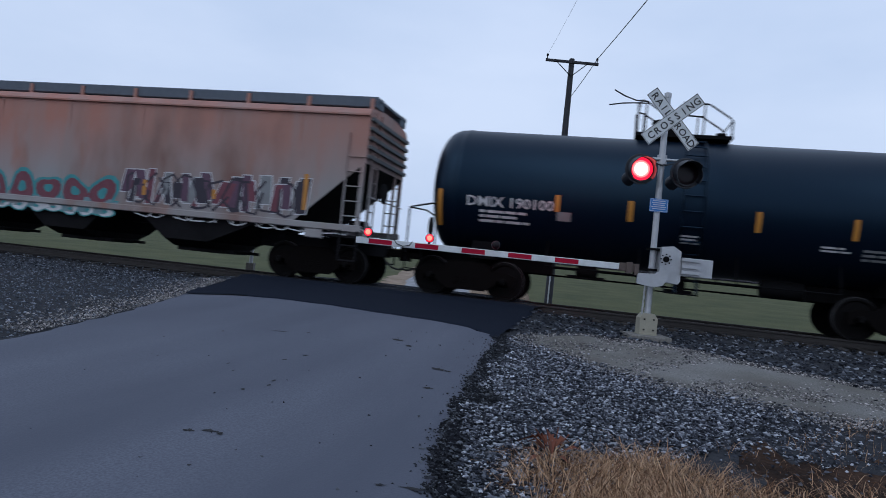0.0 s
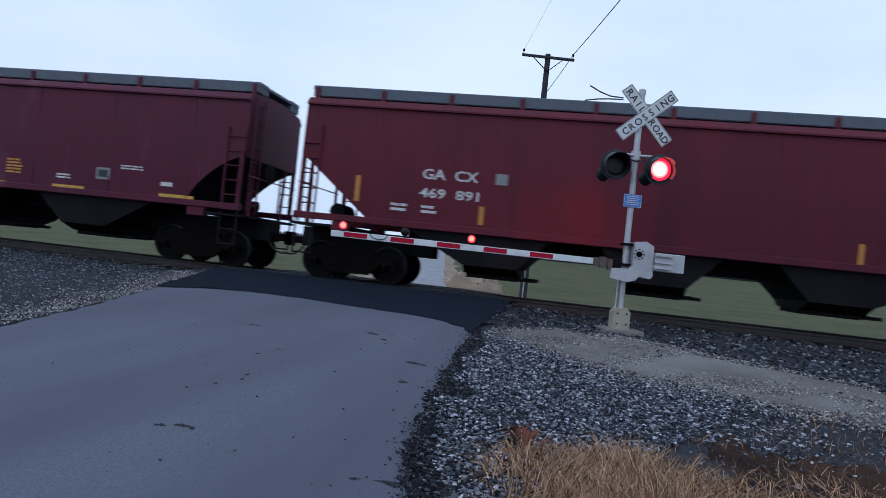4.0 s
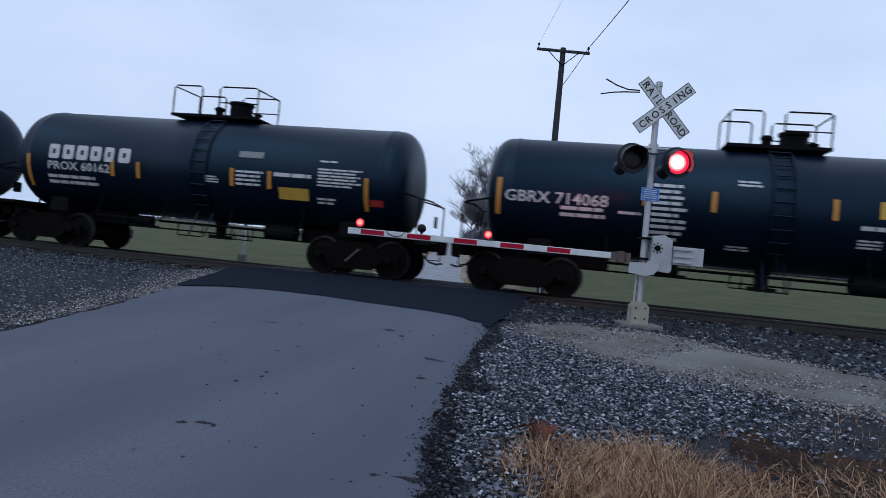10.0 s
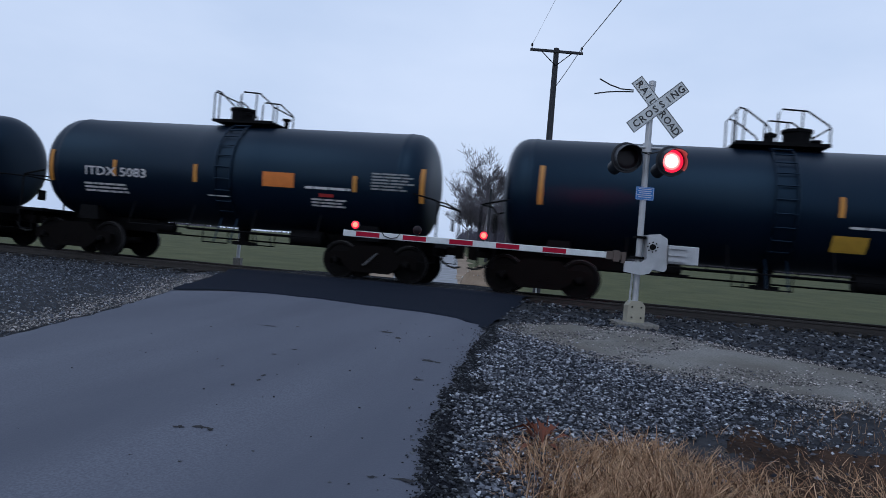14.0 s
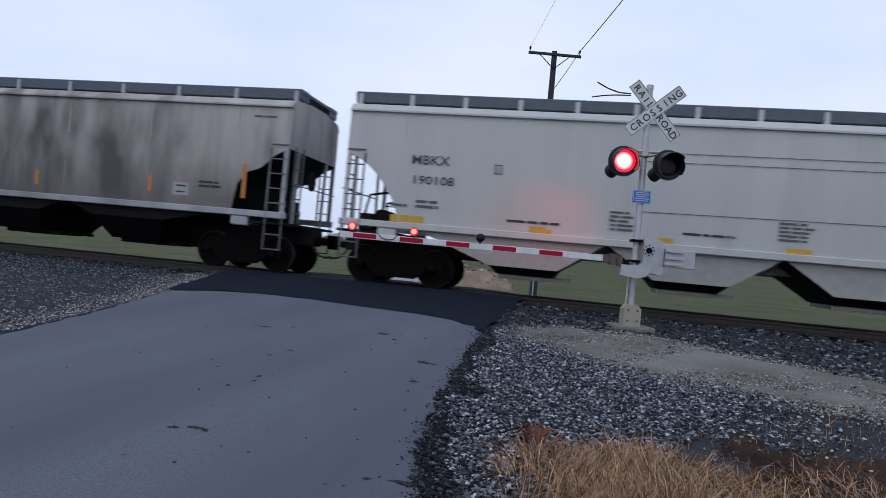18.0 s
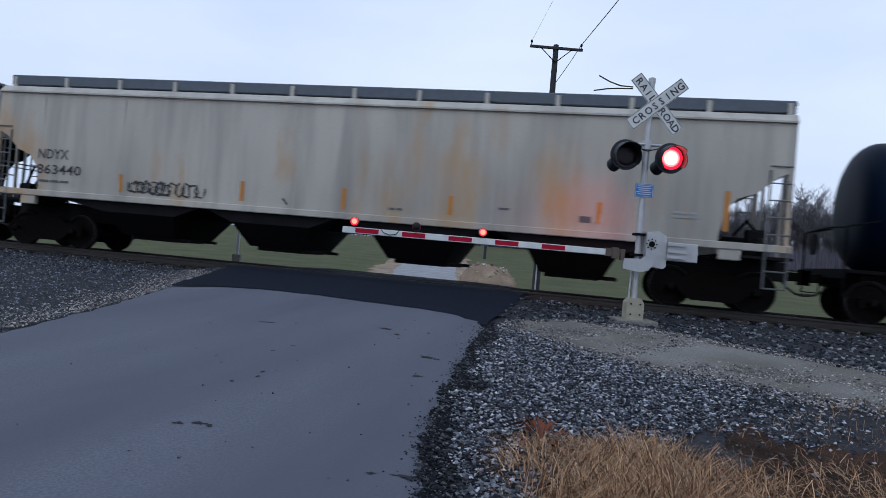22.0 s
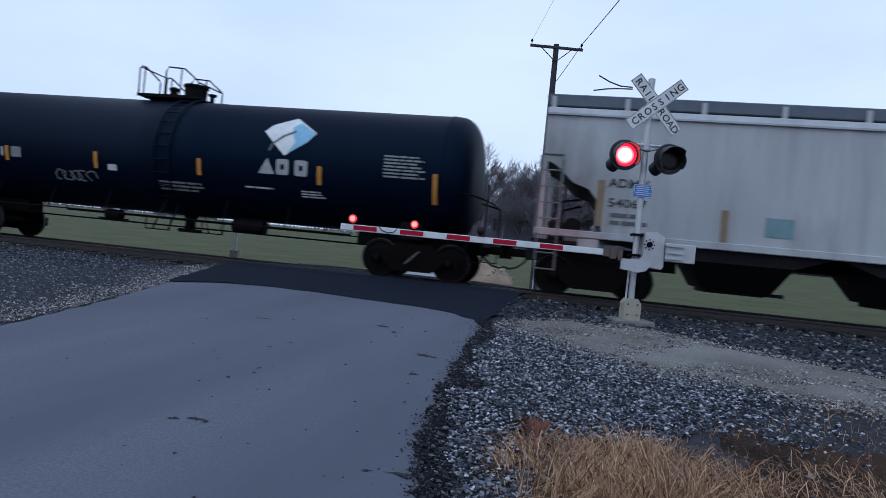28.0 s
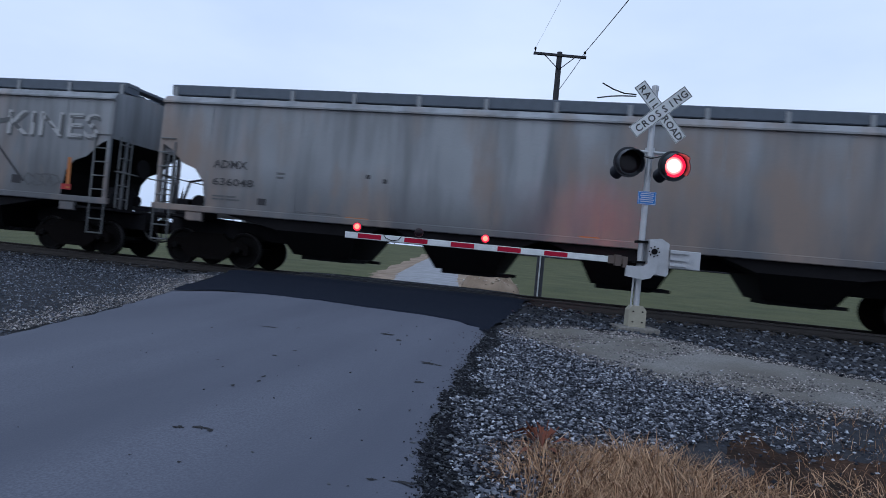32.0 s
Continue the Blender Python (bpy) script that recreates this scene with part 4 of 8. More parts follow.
    part("loose_wire", Shape().path([(-0.33, -0.02, 4.07), (-0.6, -0.03, 4.05), (-0.8, -0.05, 4.02), (-1.02, -0.06, 3.97)], 0.012, 6), M_RUBBER, sig)


def build_far_signal():
    sig = thing("crossing_signal", "crossing signal beyond the track, seen from behind", "railway signal", at=pose(-11.85, 4.6, -0.30, 0, 0, 12))
    part("footing", Shape().box(-0.36, 0.36, -0.32, 0.32, -0.35, 0.05, 0.02), M_CONCRETE, sig, "concrete footing")
    part("mast_base", Shape().box(-0.13, 0.13, -0.12, 0.12, 0.05, 0.40, 0.02), M_CONCRETE, sig, "grey cast junction base")
    part("mast", Shape().lathe([(0.4, 0.06), (4.85, 0.06), (4.88, 0.02)], UP, 18), M_GALV, sig, "galvanised round mast")
    crossbuck(sig, 0.22, 0.15, 3.95, True)
    part("lamp_arm", Shape().path([(-0.40, 0.0, 3.16), (-0.30, 0.0, 3.2), (0.30, 0.0, 3.2), (0.62, 0.0, 3.16)], 0.026, 8), M_BLACKMETAL, sig)
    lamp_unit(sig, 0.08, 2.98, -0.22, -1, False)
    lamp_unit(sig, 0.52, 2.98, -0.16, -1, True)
    part("gate_machine", Shape().box(0.07, 0.42, -0.2, 0.2, 1.5, 2.1, 0.03), M_GALV, sig, "grey gate machine housing")
    part("counterweight", Shape().box(0.3, 1.0, -0.3, -0.22, 1.55, 1.7, 0.01), M_GALV, sig)


build_signal()
build_far_signal()


# ======================= poles and wires =======================
def utility_pole(x, y, z0, h, arm=True, label="weathered grey wooden utility pole with cross arm"):
    p = thing("utility_pole", label, "utility pole", "poles along the road", pose(x, y, z0, 0, 0, 12))
    part("pole", Shape().lathe([(-0.5, 0.19), (h * 0.5, 0.16), (h, 0.125), (h + 0.02, 0.03)], UP, 14), M_WOOD, p)
    if arm:
        part("cross_arm", Shape().box(-1.24, 1.24, -0.17, -0.06, h - 0.24, h - 0.12, 0.012), M_WOOD, p)
        for a in (-1, 1):
            part("brace", Shape().path([(a * 0.75, -0.16, h - 0.2), (0.02 * a, -0.14, h - 0.85)], 0.022, 6), M_STEEL, p)
            part("insulator", Shape().lathe([(h - 0.12, 0.02), (h - 0.02, 0.02), (h, 0.05), (h + 0.06, 0.055), (h + 0.12, 0.03)], Matrix.Translation((a * 1.17, -0.115, 0)) @ UP, 10), M_STEEL, p)
        part("cable_guard", Shape().path([(-0.05, -0.20, 0.0), (-0.04, -0.19, 3.6)], 0.035, 8), M_GALV, p, "pale cable guard strapped to the pole")
    return p


P1 = (-2.3, 15.25, -0.95)
utility_pole(*P1, 11.95)
utility_pole(-12.2, 64.0, -0.95, 10.4, False, "plain weathered wooden pole by the far road")


def wire(a, b, sag, r=0.011):
    a, b = Vector(a), Vector(b)
    pts = [a.lerp(b, i / 24) - Vector((0, 0, sag * 4 * (i / 24) * (1 - i / 24))) for i in range(25)]
    return tagged(part("wire", Shape().path(pts, r, 5), M_WIRE), "overhead wire strung between the poles", "wire", "overhead wires")


for a in (-1, 1):
    ca, sa = math.cos(radians(12)), math.sin(radians(12))
    ix, iy = P1[0] + a * 1.17 * ca + 0.115 * sa, P1[1] + a * 1.17 * sa - 0.115 * ca
    wire((ix, iy, 11.08), (ix + 10.8, iy - 48, 11.0), 0.75, 0.019 if a > 0 else 0.005)
    if a > 0:
        wire((ix, iy, 11.08), (P1[0] + 0.1, P1[1] - 0.12, 9.15), 0.04, 0.016)


# ======================= trees and far things =======================
FWD, RIGHT = Vector((-0.208, 0.978)), Vector((0.978, 0.208))


def bearing(u, d):
    """A place on the ground d metres ahead, u times d to the right of the view's axis."""
    p = Vector(EYE[:2]) + d * (FWD + u * RIGHT)
    return p.x, p.y, ground_z(p.x, p.y) - 0.05


def bare_tree(seed, h):
    """Trunk, and a crown of limbs that fork down to fine twigs."""
    rng = random.Random(seed)
    trunk, crown = Shape(), Shape()
    def grow(p, d, length, r, level, out):
        pts, q = [p], p
        n = 4 if level < 2 else 3
        for _ in range(n):
            d = (d + Vector((rng.gauss(0, 0.14), rng.gauss(0, 0.14), rng.gauss(0.03, 0.08)))).normalized()
            q = q + d * length / n
            pts.append(q)
        out.path(pts, r, 5 if level < 2 else 3, r * 0.55)
        if level >= 5:
            return
        kids = (4, 4, 4, 4, 3)[level]
        for i in range(kids):
            at = pts[min(n, 1 + int(rng.random() * n))] if level else pts[rng.choice((2, 3, 4, 4))]
            side = Vector((rng.gauss(0, 1), rng.gauss(0, 1), rng.uniform(-0.1, 0.6))).normalized()
            nd = (d * rng.uniform(0.5, 0.9) + side * rng.uniform(0.5, 0.85)).normalized()
            grow(at, nd, length * rng.uniform(0.5, 0.78), max(r * 0.5, 0.042), level + 1, crown)
        grow(q, d, length * 0.72, r * 0.55, level + 1, crown)
    grow(Vector((0, 0, -0.2)), Vector((rng.gauss(0, 0.05), rng.gauss(0, 0.05), 1)), h * 0.34, h * 0.018, 0, trunk)
    return trunk, crown


def conifer(seed, h):
    rng = random.Random(seed)
    trunk = Shape().path([(0, 0, -0.2), (0, 0, h)], 0.35, 6, 0.04)
    crown = Shape()
    for i in range(420):
        z = h * (0.06 + 0.92 * rng.random() ** 1.1)
        r = (h - z) * 0.26 * rng.uniform(0.55, 1.1) + 0.1
        a = rng.uniform(0, 6.28)
        c, s = math.cos(a), math.sin(a)
        w = 0.12 + 0.16 * r
        o = len(crown.v)
        crown.v += [(0.1 * c, 0.1 * s, z), (r * c * 0.6 - w * s, r * s * 0.6 + w * c, z - 0.12 * r), (r * c * 0.6 + w * s, r * s * 0.6 - w * c, z - 0.16 * r), (r * c, r * s, z - 0.32 * r)]
        crown.f += [(o, o + 1, o + 3), (o, o + 3, o + 2)]
    return trunk, crown


def tree_thing(name, label, group, made, bark, leaf, at):
    t = thing(name, label, "tree", group, at)
    part("trunk", made[0], bark, t)
    part("crown", made[1], leaf, t)
    return t


def build_trees():
    rng = random.Random(21)
    kinds = []
    for i, h in enumerate((25, 19, 23.5, 17.5)):
        u, d = ((0.055, 158), (0.115, 182), (0.16, 196), (0.44, 180))[i]
        kinds.append(tree_thing("bare_tree", "leafless grey deciduous tree with fine twigs", "bare trees behind the track", bare_tree(40 + i, h), M_BARK, M_TWIG, Matrix.Translation(bearing(u, d)) @ pose(0, 0, 0, 0, 0, 70 * i)))
    for i in range(95):
        u = 0.075 + 0.85 * i / 94 + rng.uniform(-0.012, 0.012)
        d = rng.uniform(182, 245)
        sc = rng.uniform(0.9, 1.2)
        t = copy_thing(kinds[rng.randrange(4)], Matrix.Translation(bearing(u, d)) @ pose(0, 0, 0, 0, 0, rng.uniform(0, 360)))
        t.scale = (sc, sc, sc)
    for i in range(16):
        u = 0.028 + 0.14 * i / 15 + rng.uniform(-0.004, 0.004)
        t = copy_thing(kinds[rng.randrange(4)], Matrix.Translation(bearing(u, rng.uniform(170, 225))) @ pose(0, 0, 0, 0, 0, rng.uniform(0, 360)))
        sc = rng.uniform(0.8, 1.05)
        t.scale = (sc, sc, sc)
    for i, (u, d, h) in enumerate(((-0.50, 320, 16), (-0.475, 330, 13), (-0.425, 325, 15), (-0.40, 315, 19), (-0.375, 333, 16), (-0.36, 322, 12), (-0.345, 328, 10))):
        tree_thing("conifer", "dark green conifer at the field's edge", "conifers at the field's edge", conifer(60 + i, h), M_BARK, M_NEEDLE, Matrix.Translation(bearing(u, d)))
    # undergrowth below the wood
    s = Shape()
    for _ in range(62000):
        u, d = rng.uniform(0.02, 0.95), rng.uniform(178, 240)
        x, y, z = bearing(u, d)
        h = rng.uniform(1.5, 8.0) * min(1, 0.7 + (u - 0.02) * 4)
        lx, w = rng.gauss(0, 1.1), rng.uniform(0.04, 0.13)
        o = len(s.v)
        s.v += [(x - w, y, z), (x + w, y, z), (x + lx + w * 0.3, y + rng.gauss(0, 0.8), z + h)]
        s.f += [(o, o + 1, o + 2)]
    tagged(new("undergrowth", s.mesh("undergrowth", M_BRUSH)), "dense brown leafless undergrowth below the trees", "undergrowth", kind="stuff")
    # low far hedge along the field
    s = Shape()
    for _ in range(9000):
        u, d = rng.uniform(-1.1, 0.08), rng.uniform(300, 360)
        x, y, z = bearing(u, d)
        h = rng.uniform(1.0, 3.0) * (0.8 + 0.5 * noise.noise((u * 9, 0, 0)))
        w = rng.uniform(0.2, 0.8)
        o = len(s.v)
        s.v += [(x - w, y, z), (x + w, y, z), (x + rng.gauss(0, 0.5), y, z + h)]
        s.f += [(o, o + 1, o + 2)]
    tagged(new("far_hedge", s.mesh("far_hedge", M_BRUSH)), "low grey hedge on the far side of the field", "hedge", kind="stuff")


build_trees()


def farm_building(name, label, u, d, w, l, h, ridge, wall, roof, turn):
    x, y, z = bearing(u, d)
    b = thing(name, label, "building", at=pose(x, y, z, 0, 0, turn))
    part("wall", Shape().box(-w / 2, w / 2, -l / 2, l / 2, 0, h), wall, b)
    part("gable", Shape().prism([(-w / 2, h), (w / 2, h), (0, h + ridge)], -l / 2 + 0.05, l / 2 - 0.05), wall, b)
    for a in (-1, 1):
        part("roof", Shape().prism([(0, h + ridge + 0.12), (a * (w / 2 + 0.5), h - 0.1), (a * (w / 2 + 0.5), h - 0.25), (0, h + ridge - 0.05)], -l / 2 - 0.4, l / 2 + 0.4), roof, b)
    part("door", Shape().box(-1.0, 1.0, -l / 2 - 0.06, -l / 2 - 0.01, 0, 2.2), M_SIGNWHITE, b)
    for a in (-w * 0.3, w * 0.3):
        part("window", Shape().box(a - 0.45, a + 0.45, -l / 2 - 0.06, -l / 2 - 0.01, 1.2, 2.3), M_BLACKMETAL, b)


M_SIDING = plain("pale_siding", (0.55, 0.56, 0.57), 0.8)
M_SHINGLE = plain("grey_shingle", (0.16, 0.16, 0.17), 0.9)
farm_building("shed", "pale metal shed far across the field", -0.135, 380, 24, 13, 4.6, 2.0, M_SIDING, M_SIDING, 10)


def build_riprap():
    rng = random.Random(8)
    spots, sizes = [], []
    def heap(x, y):
        """Height of the dirt heap over the ground, steep towards the road."""
        u, w = (x + 5.3) / (1.25 if x < -5.3 else 1.9), (y - 18.3) / 2.2
        return 1.42 * max(0.0, 1 - u * u - w * w) ** 0.45 + 0.30 * noise.noise((x * 1.3, y * 1.3, 2)) + 0.05 * noise.noise((x * 5, y * 5, 4))
    n, v = 40, []
    for j in range(n + 1):
        for i in range(n + 1):
            x, y = -7.0 + 4.2 * i / n, 15.6 + 5.4 * j / n
            v.append((x, y, ground_z(x, y) + heap(x, y) - 0.12))
    k = n + 1
    mound = Shape().add(v, [(j * k + i, j * k + i + 1, (j + 1) * k + i + 1, (j + 1) * k + i) for j in range(n) for i in range(n)])
    tagged(part("dirt_heap", mound, M_TANDIRT), "heap of tan dirt and rubble beside the far road", "dirt", kind="structure")
    for _ in range(230):
        x, y = -5.2 + rng.gauss(0.3, 0.9), 18.0 + rng.gauss(0, 1.5)
        if x < -6.5:
            continue
        spots.append((x, y, ground_z(x, y) + max(0.0, heap(x, y) - 0.12) + rng.uniform(-0.03, 0.05)))
        sizes.append(rng.choice((0.03, 0.045, 0.06, 0.11)))
    pebbles("riprap", spots, sizes, island("tan_rubble", [(0.16, 0.12, 0.09), (0.28, 0.22, 0.16), (0.36, 0.30, 0.23), (0.5, 0.5, 0.48)]), "tan rubble heaped beside the far road", "rubble")


build_riprap()


# ======================= train =======================
GROUP = "cars of the freight train"
WHEELSETS = []


def make_wheelset():
    s = Shape()
    for a in (-1, 1):
        prof = [(0.66, 0.09), (0.665, 0.30), (0.69, 0.44), (0.685, 0.485), (0.705, 0.485), (0.72, 0.462), (0.81, 0.455), (0.814, 0.447), (0.815, 0.39), (0.775, 0.36), (0.765, 0.16), (0.83, 0.12), (0.84, 0.08)]
        s.lathe([(a * p, r) for p, r in prof], YZ, 28)
        s.lathe([(a * 0.84, 0.07), (a * 1.16, 0.075), (a * 1.17, 0.02)], YZ, 12)
        for j in range(3):
            ang = 2 * math.pi * j / 3
            s.lathe([(a * 1.16, 0.02), (a * 1.185, 0.02)], YZ @ pose(0, 0.045 * math.cos(ang), 0.045 * math.sin(ang)), 6)
    s.lathe([(-0.67, 0.085), (0.67, 0.085)], YZ, 12)
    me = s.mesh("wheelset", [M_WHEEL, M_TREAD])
    for p in me.polygons:
        r = math.hypot(p.center.x, p.center.z)
        if abs(p.center.y) > 0.72 and 0.440 < r < 0.47:
            p.material_index = 1
    return me


def make_side_frame():
    out = [(-1.16, 0.34), (-1.16, 0.58), (-0.95, 0.66), (-0.62, 0.66), (-0.42, 0.84), (0.42, 0.84), (0.62, 0.66), (0.95, 0.66), (1.16, 0.58), (1.16, 0.34),
           (1.02, 0.34), (1.02, 0.47), (0.76, 0.47), (0.72, 0.36), (0.46, 0.18), (-0.46, 0.18), (-0.72, 0.36), (-0.76, 0.47), (-1.02, 0.47), (-1.02, 0.34)]
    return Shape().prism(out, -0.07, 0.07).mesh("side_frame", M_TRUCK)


def make_spring():
    pts = [(0.075 * math.cos(i * 0.9), 0.075 * math.sin(i * 0.9), 0.27 + 0.24 * i / 32) for i in range(33)]
    return Shape().path(pts, 0.016, 5).mesh("spring", M_TRUCK)


def make_brake_beam():
    return Shape().box(-0.06, 0.06, -0.75, 0.75, 0.34, 0.44).prism([(0.06, 0.30), (0.14, 0.34), (0.16, 0.46), (0.08, 0.52)], -0.80, -0.70).prism([(0.06, 0.30), (0.14, 0.34), (0.16, 0.46), (0.08, 0.52)], 0.70, 0.80).mesh("brake_beam", M_TRUCK)


ME_WHEEL, ME_FRAME, ME_SPRING, ME_BRAKE = make_wheelset(), make_side_frame(), make_spring(), make_brake_beam()
ME_LEVER = Shape().path([(-0.32, 0, 0.30), (0.02, 0, 0.62)], 0.022, 6).mesh("brake_lever", M_LEVER)
ME_HOSE = Shape().path([(0, 0, 0.75), (0.14, -0.06, 0.58), (0.30, -0.1, 0.46), (0.48, -0.1, 0.42), (0.62, -0.06, 0.46)], 0.026, 7).mesh("air_hose", M_RUBBER)


def running_gear(car, half, inset=1.35, base=0.889, length=0.75, trim=0.0, inset_r=None):
    """Trucks, wheels, couplers and hoses; half: half the length of the body."""
    for a in (-1, 1):
        back = trim if a > 0 else 0.0
        cx = a * (half - (inset_r if a > 0 and inset_r else inset)) - back
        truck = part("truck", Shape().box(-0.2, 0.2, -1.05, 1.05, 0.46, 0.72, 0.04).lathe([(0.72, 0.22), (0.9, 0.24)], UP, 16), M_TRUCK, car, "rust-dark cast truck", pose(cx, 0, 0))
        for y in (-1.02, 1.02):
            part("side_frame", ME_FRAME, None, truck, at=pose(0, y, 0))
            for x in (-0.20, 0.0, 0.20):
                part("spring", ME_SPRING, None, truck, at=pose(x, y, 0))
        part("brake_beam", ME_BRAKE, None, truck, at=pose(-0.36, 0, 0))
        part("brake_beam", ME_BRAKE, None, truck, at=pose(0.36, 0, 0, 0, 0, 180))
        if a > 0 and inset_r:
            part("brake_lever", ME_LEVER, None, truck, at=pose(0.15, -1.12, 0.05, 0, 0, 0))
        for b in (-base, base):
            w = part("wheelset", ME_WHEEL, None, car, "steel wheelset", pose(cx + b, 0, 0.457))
            WHEELSETS.append((w, car, cx + b))
        e = a * half - back
        cp = Shape().box(min(e - a * 0.5, e + a * length), max(e - a * 0.5, e + a * length), -0.1, 0.1, 0.78, 0.98, 0.02)
        cp.prism([(e + a * (length - 0.12), 0.70), (e + a * (length + 0.06), 0.72), (e + a * (length + 0.08), 1.04), (e + a * (length - 0.12), 1.06)], -0.17, 0.14)
        part("coupler", cp, M_TRUCK, car, "cast steel coupler")
        part("air_hose", ME_HOSE, None, car, at=pose(e + a * 0.12, -0.2, 0.05, 0, 0, 0 if a > 0 else 180))


def surface_mark(name, pts, faces, surf, mat, car, label=""):
    """Flat lettering or sheeting laid on the near side of a car; pts: x and z."""
    v = [(x, surf(z) - 0.012, z) for x, z in pts]
    return part(name, Shape().add(v, faces), mat, car, label)


def ribbon(car, surf, pts, w, mat, name):
    """A painted stroke of even width through points."""
    v, f = [], []
    for i, p in enumerate(pts):
        a, b = pts[max(0, i - 1)], pts[min(len(pts) - 1, i + 1)]
        dx, dz = b[0] - a[0], b[1] - a[1]
        d = math.hypot(dx, dz) or 1
        v += [(p[0] - dz / d * w / 2, p[1] + dx / d * w / 2), (p[0] + dz / d * w / 2, p[1] - dx / d * w / 2)]
        if i:
            f.append((2 * i - 2, 2 * i - 1, 2 * i + 1, 2 * i))
    surface_mark(name, v, f, surf, mat, car)


